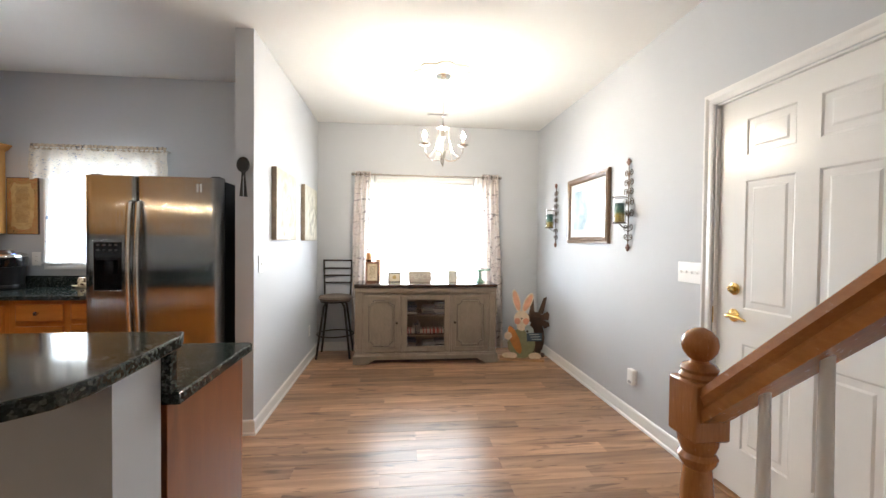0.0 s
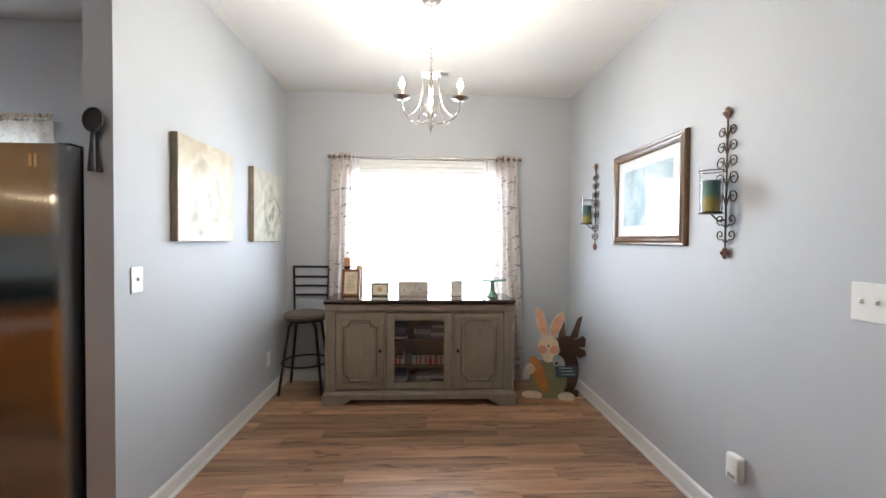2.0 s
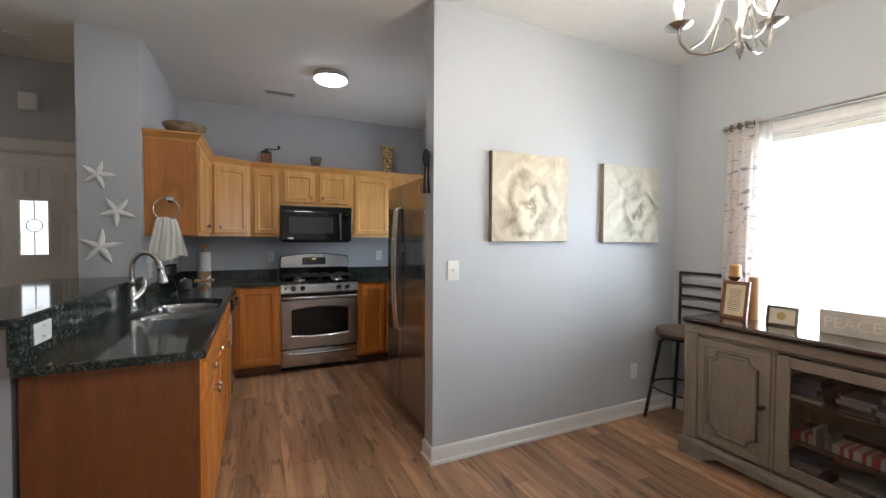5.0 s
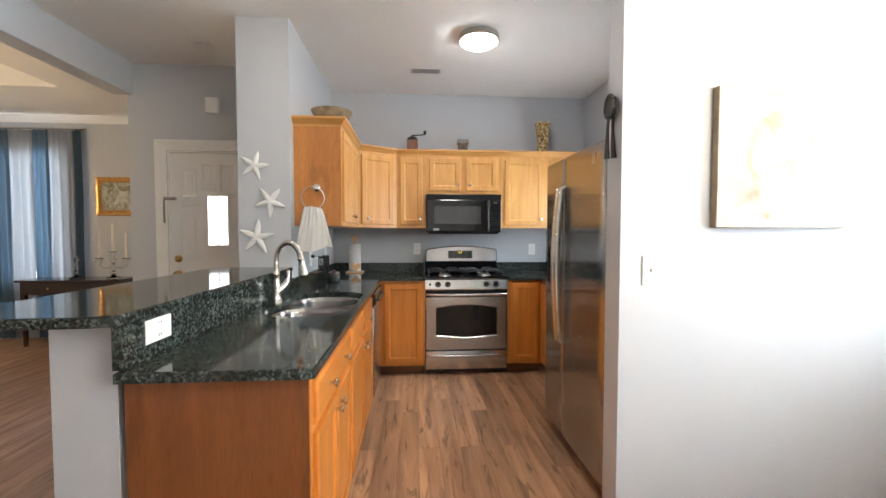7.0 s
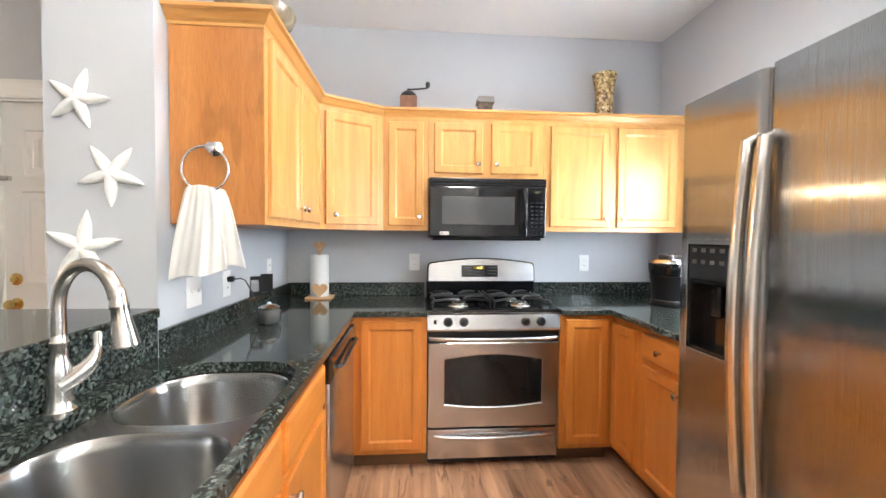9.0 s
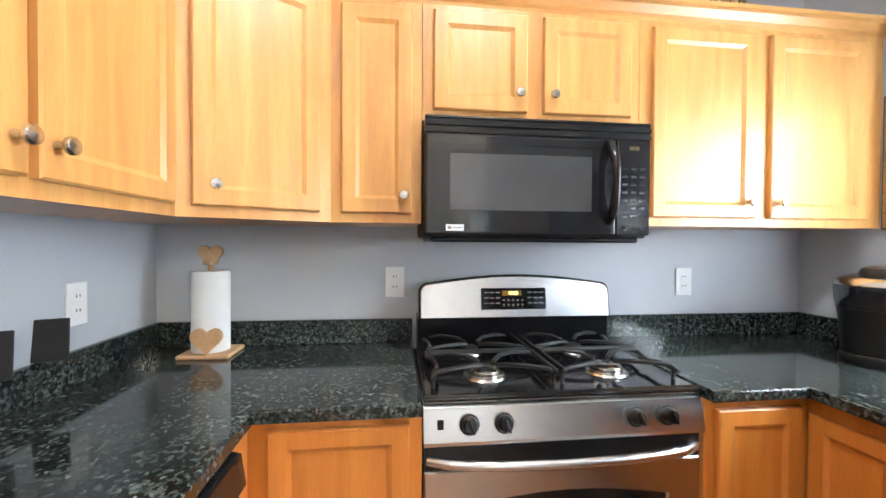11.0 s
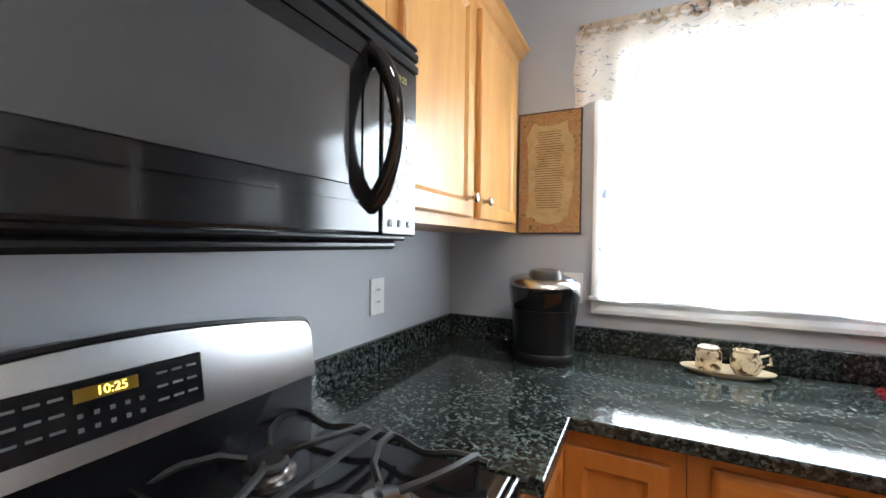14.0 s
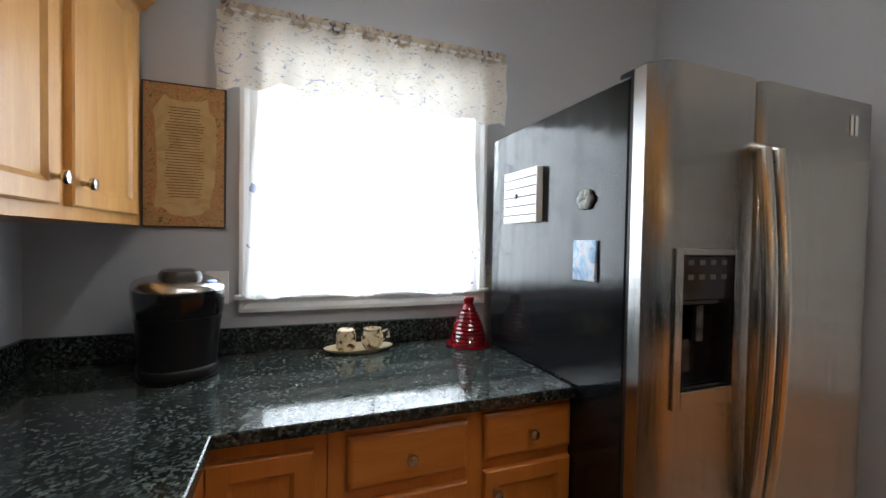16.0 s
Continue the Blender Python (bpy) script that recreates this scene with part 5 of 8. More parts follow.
for i in range(3):
    a = radians(120 * i + 90)
    ux, uy = math.cos(a), math.sin(a)

    def at(rr, h):
        return (CX + rr * ux, CY + rr * uy, ZT + h)
    b = bmesh.new()
    tube(b, [at(0.012, -0.265), at(0.05, -0.292), at(0.10, -0.295), at(0.15, -0.275), at(0.178, -0.235), at(RA, -0.19)], 0.0055, 8)
    arm = part("arm", b, M_NICKEL, ch, "curved nickel arm", smooth=True)
    b = bmesh.new()
    tube(b, [at(0.045, -0.01), at(0.05, -0.06), at(0.058, -0.13), at(0.075, -0.20), at(0.11, -0.245), at(0.145, -0.262)], 0.0048, 8)
    part("upper_scroll", b, M_NICKEL, arm, smooth=True)
    b = bmesh.new()
    tube(b, [at(0.012, -0.285), at(0.022, -0.23), at(0.034, -0.195), at(0.048, -0.183), at(0.062, -0.195), at(0.072, -0.235), at(0.085, -0.285)], 0.0042, 8)
    part("inner_scroll", b, M_NICKEL, arm, smooth=True)
    b = bmesh.new()
    tube(b, [at(0.006, -0.12), at(0.018, -0.09), at(0.026, -0.05), at(0.030, -0.02)], [0.0035, 0.003, 0.003, 0.002], 6)
    part("top_leaf", b, M_NICKEL, arm, smooth=True)
    px, py, pz = at(RA, -0.19)
    b = bmesh.new()
    lathe(b, [(0.006, 0), (0.024, 0.005), (0.042, 0.014), (0.047, 0.020), (0.041, 0.019), (0.012, 0.012)], px, py, pz, 18)
    part("drip_cup", b, M_NICKEL, arm, smooth=True)
    b = bmesh.new()
    lathe(b, [(0.0105, 0.012), (0.0105, 0.062), (0.007, 0.066)], px, py, pz, 12)
    part("candle_sleeve", b, M_SLEEVE, arm, smooth=True)
    b = bmesh.new()
    lathe(b, [(0.005, 0.066), (0.012, 0.078), (0.0145, 0.090), (0.012, 0.104), (0.006, 0.118), (0.0, 0.128)], px, py, pz, 12)
    part("bulb", b, M_BULB, arm, "glowing candle bulb", smooth=True)
md_ = thing("ceiling_medallion", (CX, CY, CEIL), "scalloped cream plaster ceiling medallion", "medallion")
b = bmesh.new()
k = 64


def scallop(r0, amp, z):
    return [(CX + (r0 + amp * abs(math.cos(2 * math.pi * i / k * 4))) * math.cos(2 * math.pi * i / k), CY + (r0 + amp * abs(math.cos(2 * math.pi * i / k * 4))) * math.sin(2 * math.pi * i / k), z) for i in range(k)]


loft(b, [scallop(0.205, 0.05, CEIL - 0.0005), scallop(0.205, 0.05, CEIL - 0.010), scallop(0.185, 0.045, CEIL - 0.018), scallop(0.12, 0.02, CEIL - 0.013), scallop(0.09, 0.0, CEIL - 0.022), scallop(0.05, 0.0, CEIL - 0.020)])
part("rosette", b, plain("cream_plaster", (0.76, 0.69, 0.58), 0.7), md_, smooth=True)


# ---- switches and outlets ----
def plate(name, centre, out, w, h, kind_, label, gangs=1):
    """A wall plate in its own frame, its face along -y; out is the way it looks."""
    rz = {(0, -1): 0, (1, 0): 90, (0, 1): 180, (-1, 0): -90}[out]
    t = thing(name, centre, label, "light switch" if kind_ == "switch" else "outlet", rz=rz, local=True)
    b2 = bmesh.new()
    box(b2, -w / 2, w / 2, -0.006, -0.0005, -h / 2, h / 2, 0.0025, 2)
    part("cover_plate", b2, M_PLASTIC, t)
    if kind_ == "switch":
        for g in range(gangs):
            gx = (g - (gangs - 1) / 2) * 0.046
            b2 = bmesh.new()
            box(b2, gx - 0.005, gx + 0.005, -0.017, -0.006, -0.004, 0.010, 0.002, 1)
            part("toggle", b2, M_PLASTIC, t)
    else:
        for g in range(gangs):
            gx = (g - (gangs - 1) / 2) * 0.046
            for gz in (-0.020, 0.020):
                b2 = bmesh.new()
                slab(b2, round_rect(gx - 0.016, gx + 0.016, gz - 0.013, gz + 0.013, 0.008, 3), 0.006, 0.0075)
                bmesh.ops.transform(b2, matrix=pose(0, 0, 0, 90, 0, 0), verts=b2.verts)
                s = part("socket", b2, M_PLASTIC, t)
                for dx in (-0.006, 0.006):
                    b2 = bmesh.new()
                    box(b2, gx + dx - 0.0012, gx + dx + 0.0012, -0.0085, -0.0074, gz - 0.002, gz + 0.006)
                    part("slot", b2, M_SLOT, s)
    return t


plate("light_switch", (XP1, 3.42, 1.16), (1, 0), 0.075, 0.12, "switch", "white single toggle light switch on the wall")
plate("light_switch", (XR, 2.69, 1.165), (-1, 0), 0.205, 0.125, "switch", "white four-gang toggle switch plate", 4)
plate("wall_outlet", (XP1, 4.98, 0.34), (1, 0), 0.073, 0.118, "outlet", "white duplex outlet near the floor")
plate("wall_outlet", (XW, 2.485, 1.148), (1, 0), 0.073, 0.118, "outlet", "white duplex outlet above the worktop")
plate("wall_outlet", (XW, 3.715, 1.143), (1, 0), 0.073, 0.118, "outlet", "white duplex outlet above the worktop")
plate("wall_outlet", (-1.70, YK, 1.165), (0, -1), 0.073, 0.122, "outlet", "white duplex outlet beside the refrigerator")
plate("wall_outlet", (-2.775, YK, 1.15), (0, -1), 0.073, 0.118, "outlet", "white duplex outlet behind the coffee maker")
plate("wall_outlet", (-2.93, YS, 1.13), (0, 1), 0.073, 0.118, "outlet", "white duplex outlet on the side wall")
plate("light_switch", (-2.10, YS, 1.105), (0, 1), 0.112, 0.118, "switch", "white double switch plate under the towel", 2)
plate("wall_outlet", (-2.380, YS, 1.105), (0, 1), 0.073, 0.118, "outlet", "white duplex outlet holding a black plug")
plate("wall_outlet", (-0.423, 1.617, 1.0), (0, 1), 0.130, 0.076, "outlet", "white horizontal outlet on the bar upstand")
af = thing("plug_in_freshener", (XR, 3.248, 0.30), "white plug-in air freshener in a wall outlet", "air freshener")
b = bmesh.new()
box(b, XR - 0.006, XR - 0.0005, 3.214, 3.281, 0.288, 0.398, 0.0025)
part("cover_plate", b, M_PLASTIC, af)
b = bmesh.new()
box(b, XR - 0.040, XR - 0.006, 3.208, 3.287, 0.284, 0.402, 0.012, 3)
part("housing", b, M_PLASTIC, af, smooth=True)
b = bmesh.new()
box(b, XR - 0.0415, XR - 0.040, 3.226, 3.268, 0.296, 0.318, 0.0005)
part("vent_window", b, plain("grey_window", (0.35, 0.36, 0.37), 0.3, relief=0), af)

# ---- dining wall art ----
def painted_rose(name, cy, cz, spread, cols):
    """An overblown rose in oils: petals curl round an off-centre heart and fade into a mottled ground."""
    m, n, l, b = nodes_of(name)

    def calc(op, p, q=0.0):
        k = n.new("ShaderNodeMath")
        k.operation = op
        for sock, val in zip(k.inputs, (p, q)):
            if isinstance(val, (int, float)):
                sock.default_value = val
            else:
                l.new(val, sock)
        return k.outputs[0]
    pos = coords(n, l, (1, 1, 1))
    sep = n.new("ShaderNodeSeparateXYZ")
    l.new(pos, sep.inputs[0])
    sway = noise_tex(n, l, pos, 6.0, 3.0)
    sway2 = noise_tex(n, l, coords(n, l, (1, 1.3, 0.8)), 9.0, 3.0)
    dy = calc("ADD", calc("SUBTRACT", sep.outputs["Y"], cy), calc("MULTIPLY", calc("SUBTRACT", sway, 0.5), 0.16))
    dz = calc("ADD", calc("SUBTRACT", sep.outputs["Z"], cz), calc("MULTIPLY", calc("SUBTRACT", sway2, 0.5), 0.16))
    r = calc("SQRT", calc("ADD", calc("MULTIPLY", dy, dy), calc("MULTIPLY", dz, dz)))
    ang = calc("ARCTAN2", dz, dy)
    scallop = calc("MULTIPLY", calc("SINE", calc("ADD", calc("MULTIPLY", ang, 3.0), calc("MULTIPLY", r, 26.0))), 1.3)
    turn = calc("ADD", calc("ADD", calc("MULTIPLY", calc("POWER", calc("DIVIDE", r, spread), 0.7), 12.0), scallop), calc("MULTIPLY", sway, 5.0))
    curl = calc("ADD", calc("MULTIPLY", calc("SINE", turn), 0.5), 0.5)
    ground = noise_tex(n, l, pos, 5.0, 4.0, 0.6, 1.2)
    near = calc("SUBTRACT", 1.0, calc("MINIMUM", calc("DIVIDE", r, spread * 1.25), 1.0))
    tone = calc("ADD", calc("MULTIPLY", calc("MULTIPLY", calc("SUBTRACT", curl, 0.62), calc("POWER", near, 0.5)), 0.55), calc("MULTIPLY", ground, 1.05))
    k = len(cols)
    c = ramp(n, l, tone, [(0.12 + 0.62 * i / (k - 1), q) for i, q in enumerate(cols)])
    l.new(c, b.inputs["Base Color"])
    b.inputs["Roughness"].default_value = 0.30
    b.inputs["Specular IOR Level"].default_value = 0.2
    weave = noise_tex(n, l, pos, 420.0, 1.0)
    bump(n, l, b, mixc(n, l, 0.5, weave, curl), 0.08, 0.001)
    return m


M_CANVAS_E = plain("tan_canvas_edge", (0.30, 0.24, 0.17), 0.8, var=0.25, scale=20)


def rose_canvas(y0, y1, z0, z1, face, label):
    c = thing("canvas_painting", (XP1, (y0 + y1) / 2, z0), label, "painting", "rose canvases")
    b2 = bmesh.new()
    box(b2, XP1 + 0.001, XP1 + 0.038, y0, y1, z0, z1, 0.003)
    part("canvas_edge", b2, M_CANVAS_E, c, "tan wrapped canvas edge")
    b2 = bmesh.new()
    box(b2, XP1 + 0.0382, XP1 + 0.0395, y0 + 0.002, y1 - 0.002, z0 + 0.002, z1 - 0.002)
    part("painted_face", b2, face, c)


rose_canvas(3.668, 4.27, 1.336, 1.903, painted_rose("beige_rose_canvas", 3.95, 1.565, 0.27, [(0.24, 0.20, 0.14), (0.38, 0.33, 0.24), (0.50, 0.44, 0.34), (0.58, 0.53, 0.42), (0.68, 0.64, 0.54)]), "square beige canvas painting of a rose")
rose_canvas(4.602, 5.18, 1.332, 1.897, painted_rose("pale_rose_canvas", 4.95, 1.56, 0.24, [(0.20, 0.20, 0.17), (0.35, 0.35, 0.30), (0.48, 0.47, 0.40), (0.55, 0.54, 0.46), (0.65, 0.63, 0.56)]), "square pale canvas painting of a rose")

# framed print on the right wall
M_BRONZE = wood("bronzed_frame", (0.09, 0.045, 0.018), (0.17, 0.09, 0.038), (14, 14, 14), 0.30, coat=0.3)
M_BLUEART = blotchy("misty_blue_print", [(0.16, 0.26, 0.34), (0.30, 0.42, 0.50), (0.52, 0.62, 0.66), (0.70, 0.76, 0.78)], 3.0, 0.6, distort=0.8)
fp_ = thing("framed_print", (XR, 4.08, 1.335), "framed blue landscape print with a wide white mat", "picture")
FY0, FY1, FZ0, FZ1 = 3.630, 4.450, 1.333, 1.970


def yz_rings(b2, steps):
    loft(b2, [[(XR - d, FY0 + i, FZ0 + i), (XR - d, FY1 - i, FZ0 + i), (XR - d, FY1 - i, FZ1 - i), (XR - d, FY0 + i, FZ1 - i)] for i, d in steps], False, False)


b = bmesh.new()
yz_rings(b, [(0, 0.0005), (0, 0.022), (0.006, 0.030), (0.018, 0.027), (0.030, 0.034), (0.042, 0.030), (0.056, 0.020), (0.060, 0.014)])
part("frame", b, M_BRONZE, fp_, "bronzed wooden frame")
b = bmesh.new()
box(b, XR - 0.010, XR - 0.002, FY0 + 0.055, FY1 - 0.055, FZ0 + 0.055, FZ1 - 0.055)
part("mat", b, plain("white_mat", (0.80, 0.80, 0.79), 0.7, relief=0), fp_, "white paper mat")
b = bmesh.new()
box(b, XR - 0.0115, XR - 0.0105, FY0 + 0.13, FY1 - 0.13, FZ0 + 0.13, FZ1 - 0.13)
part("print", b, M_BLUEART, fp_, "misty blue printed landscape")
b = bmesh.new()
box(b, XR - 0.0150, XR - 0.0135, FY0 + 0.058, FY1 - 0.058, FZ0 + 0.058, FZ1 - 0.058)
gl_ = part("glazing", b, glass("picture_glass"), fp_, "reflective picture glass")
gl_.visible_shadow = False

# wall sconces
M_WIRE = plain("antique_bronze_wire", (0.085, 0.060, 0.042), 0.45, 0.7, var=0.35, scale=30)
M_GLASSJ = glass("clear_jar_glass")


def banded(name):
    """Wax poured in layers: amber at the foot, dark green above."""
    m, n, l, b = nodes_of(name)
    sep = n.new("ShaderNodeSeparateXYZ")
    l.new(n.new("ShaderNodeNewGeometry").outputs["Position"], sep.inputs[0])
    mr = n.new("ShaderNodeMapRange")
    mr.inputs["From Min"].default_value, mr.inputs["From Max"].default_value = 1.50, 1.65
    l.new(sep.outputs["Z"], mr.inputs[0])
    mottle = noise_tex(n, l, coords(n, l, (1, 1, 1)), 30.0)
    c = ramp(n, l, mr.outputs[0], [(0.0, (0.22, 0.16, 0.02)), (0.36, (0.24, 0.19, 0.03)), (0.52, (0.05, 0.13, 0.09)), (0.75, (0.02, 0.10, 0.09)), (1.0, (0.012, 0.045, 0.045))])
    l.new(mixc(n, l, 0.3, c, ramp(n, l, mottle, [(0.3, (0.5, 0.5, 0.5)), (0.7, (1, 1, 1))]), "MULTIPLY"), b.inputs["Base Color"])
    b.inputs["Roughness"].default_value = 0.4
    return m


M_GREENC = banded("banded_green_candle")


def spiral(cy_, cz_, r, sy, sz, turns=1.35, n=16):
    return [(XR - 0.012, cy_ + sy * r * (1 - 0.75 * i / n) * math.cos(2 * math.pi * turns * i / n), cz_ + sz * r * (1 - 0.75 * i / n) * math.sin(2 * math.pi * turns * i / n)) for i in range(n + 1)]


def sconce(yc, z0, z1):
    s = thing("wall_sconce", (XR, yc, z0), "scrolled antique bronze candle sconce with glass cylinder", "sconce", "wall sconces")
    H = z1 - z0
    b2 = bmesh.new()
    tube(b2, [(XR - 0.012, yc, z0 + 0.05), (XR - 0.012, yc, z1 - 0.05)], 0.0045, 6)
    part("stem", b2, M_WIRE, s)
    for f, r in ((0.16, 0.028), (0.26, 0.030), (0.40, 0.034), (0.52, 0.036), (0.63, 0.032), (0.73, 0.030), (0.83, 0.027)):
        for sy in (-1, 1):
            b2 = bmesh.new()
            tube(b2, [(XR - 0.012, yc, z0 + H * f - 0.04)] + spiral(yc + sy * (r + 0.006), z0 + H * f, r, -sy, 1 if f > 0.35 else -1)[2:], 0.0032, 5)
            part("scroll", b2, M_WIRE, s)
    for zz, up in ((z0 + 0.03, -1), (z1 - 0.035, 1)):
        b2 = bmesh.new()
        for q in range(4):
            a = radians(90 * q)
            lathe(b2, [(0.0, -0.016), (0.010, -0.006), (0.012, 0.004), (0.0, 0.014)], XR - 0.014, yc + 0.014 * math.cos(a), zz + 0.016 * math.sin(a), 8)
        part("leaf_finial", b2, plain("copper_leaf", (0.20, 0.10, 0.07), 0.5, 0.4, var=0.3), s, "coppery leaf finial", smooth=True)
    cx_, cz_ = XR - 0.085, z0 + H * 0.30
    b2 = bmesh.new()
    tube(b2, [(XR - 0.012, yc, cz_ - 0.03), (XR - 0.05, yc, cz_ - 0.035), (cx_, yc, cz_ - 0.004)], 0.004, 6)
    lathe(b2, [(0.052, -0.004), (0.052, 0.0), (0.03, 0.001)], cx_, yc, cz_, 24)
    part("candle_shelf", b2, M_WIRE, s)
    b2 = bmesh.new()
    tube(b2, ring_pts((cx_, yc, cz_ + 0.195), 0.051, "z", 24), 0.0028, 5)
    tube(b2, [(XR - 0.012, yc, cz_ + 0.195), (XR - 0.034, yc, cz_ + 0.195)], 0.0028, 5)
    part("collar_ring", b2, M_WIRE, s)
    b2 = bmesh.new()
    lathe(b2, [(0.044, 0.001), (0.045, 0.004), (0.048, 0.215), (0.0465, 0.215), (0.0435, 0.006), (0.0, 0.005)], cx_, yc, cz_, 24)
    j = part("glass_cylinder", b2, M_GLASSJ, s, "clear glass cylinder", smooth=True)
    j.visible_shadow = False
    b2 = bmesh.new()
    lathe(b2, [(0.036, 0.007), (0.037, 0.01), (0.037, 0.148), (0.034, 0.152), (0.0, 0.150)], cx_, yc, cz_, 20)
    part("pillar_candle", b2, M_GREENC, s, "green and amber banded pillar candle", smooth=True)


sconce(3.35, 1.275, 1.995)
sconce(4.795, 1.285, 2.005)

# ---- dining curtains and rod ----
M_DRAPE = fabric("printed_birch_drape", (0.72, 0.655, 0.62), 0.35, [((0.30, 0.27, 0.27), 0.60, 0.64, 1.0), ((0.42, 0.34, 0.33), 0.62, 0.66, 2.3)], print_scale=(9, 9, 26))
M_SHEER = fabric("white_sheer", (0.88, 0.88, 0.88), 0.6, gap=0.35)


def drape(name, x0, x1, z0, z1, y, folds, depth, material, label, flare=0.0, category="curtain", group="", hem=0.0, rows=24, seed=0, pinch=None):
    """Cloth hung in folds; flare spreads it outwards towards the floor, hem lets its lower edge wave."""
    b2 = bmesh.new()
    rr = random.Random(seed)
    n = folds * 10
    ph = [rr.uniform(0.7, 1.3) for _ in range(folds + 2)]
    grid = []
    for j in range(rows + 1):
        v = j / rows
        row = []
        for i in range(n + 1):
            u = i / n
            f = u * folds
            amp = depth * ph[int(f)] * (0.75 + 0.5 * (1 - v)) * (1 + 0.15 * math.sin(5 * v + f))
            xx = x0 + (x1 - x0) * u + flare * (1 - v) * u + 0.006 * math.sin(7 * v + 3 * f)
            if pinch:
                xx += pinch(u, v)
            zb = z0 + (hem * math.sin(2 * math.pi * f * 0.5 + 1) if hem else 0)
            row.append(b2.verts.new((xx, y + amp * math.sin(2 * math.pi * f), zb + (z1 - zb) * v)))
        grid.append(row)
    for j in range(rows):
        for i in range(n):
            b2.faces.new((grid[j][i], grid[j][i + 1], grid[j + 1][i + 1], grid[j + 1][i]))
    return single(name, b2, material, ((x0 + x1) / 2, y, z0), label, category, group, True)


drape("window_curtain", -0.190, 0.0, 0.03, 2.165, YB - 0.075, 3, 0.020, M_DRAPE, "white grommet curtain printed with grey branches", group="dining curtains", seed=1, pinch=lambda u, v: -0.045 * (1 - v))
drape("window_curtain", 1.340, 1.560, 0.03, 2.165, YB - 0.075, 4, 0.022, M_DRAPE, "white grommet curtain printed with grey branches, hanging to the floor", flare=0.085, group="dining curtains", seed=2)
drape("sheer_curtain", -0.02, 0.07, 0.75, 2.15, YB - 0.06, 2, 0.010, M_SHEER, "narrow white sheer curtain gathered to one side", group="dining curtains", seed=3)
drape("sheer_curtain", 1.24, 1.37, 0.75, 2.15, YB - 0.06, 3, 0.010, M_SHEER, "narrow white sheer curtain gathered to one side", group="dining curtains", seed=4)
rod = thing("curtain_rod", (0.69, YB - 0.075, 2.13), "brushed nickel curtain rod with ball ends", "curtain rod")
b = bmesh.new()
tube(b, [(-0.20, YB - 0.075, 2.13), (1.57, YB - 0.075, 2.13)], 0.0095, 12)
part("pole", b, M_NICKEL, rod, smooth=True)
for xx in (-0.212, 1.582):
    b = bmesh.new()
    lathe(b, [(0.0, -0.021), (0.013, -0.017), (0.021, 0.0), (0.013, 0.017), (0.0, 0.021)], xx, YB - 0.075, 2.13, 16)
    part("ball_end", b, M_NICKEL, rod, smooth=True)
for xx in (-0.185, 1.555):
    b = bmesh.new()
    tube(b, [(xx, YB - 0.002, 2.14), (xx, YB - 0.07, 2.14), (xx, YB - 0.075, 2.118)], 0.006, 8)
    part("bracket", b, M_NICKEL, rod)
for xx in (-0.172, -0.12, -0.07, -0.02, 1.362, 1.42, 1.475, 1.53):
    b = bmesh.new()
    tube(b, ring_pts((xx, YB - 0.075, 2.13), 0.021, "x", 16), 0.0045, 6)
    part("grommet", b, plain("bronze_grommet", (0.13, 0.09, 0.07), 0.35, 0.8, relief=0) if xx == -0.172 else bpy.data.materials["bronze_grommet"], rod, "bronze grommet ring")
# blinds across the dining window
bl = thing("window_blind", (0.69, YB + 0.03, 2.03), "white horizontal slat window blind tilted open", "blind")
b = bmesh.new()
box(b, WIN_D[0] + 0.015, WIN_D[1] - 0.015, YB + 0.012, YB + 0.052, 1.995, 2.035, 0.003)
part("headrail", b, M_PLASTIC, bl)
for i in range(30):
    b = bmesh.new()
    zc = 1.975 - i * 0.041
    loft(b, [[(x, YB + 0.010, zc - 0.003), (x, YB + 0.032, zc + 0.0025), (x, YB + 0.054, zc + 0.003), (x, YB + 0.032, zc + 0.001)] for x in (WIN_D[0] + 0.018, WIN_D[1] - 0.018)])
    part("slat", b, M_PLASTIC, bl)

# ---- sideboard ----
M_TAUPE = wood("antiqued_taupe_paint", (0.225, 0.182, 0.138), (0.285, 0.235, 0.182), (5, 5, 1.5), 0.5, coat=0.05)
M_TAUPE_D = plain("taupe_glaze_groove", (0.075, 0.058, 0.042), 0.6)
M_WALNUT = wood("dark_walnut_top", (0.035, 0.018, 0.012), (0.075, 0.038, 0.024), (1.0, 8, 8), 0.16, coat=0.6)
SX0, SX1, SY0, SY1, SZ = -0.122, 1.426, 4.815, 5.24, 0.866
sb = thing("sideboard", (0.66, 5.05, 0), "antiqued taupe sideboard with a dark wood top", "sideboard")
b = bmesh.new()
loft(b, [[(SX0 - 0.012 + i, SY0 - 0.010 + i, z), (SX1 + 0.012 - i, SY0 - 0.010 + i, z), (SX1 + 0.012 - i, SY1, z), (SX0 - 0.012 + i, SY1, z)] for i, z in ((0.020, SZ - 0.032), (0.006, SZ - 0.026), (0.0, SZ - 0.014), (0.004, SZ - 0.003), (0.010, SZ))])
part("top", b, M_WALNUT, sb, "glossy dark walnut top")
DZ0, DZ1 = 0.135, 0.752
GX0, GX1 = 0.380, 0.905
b = bmesh.new()
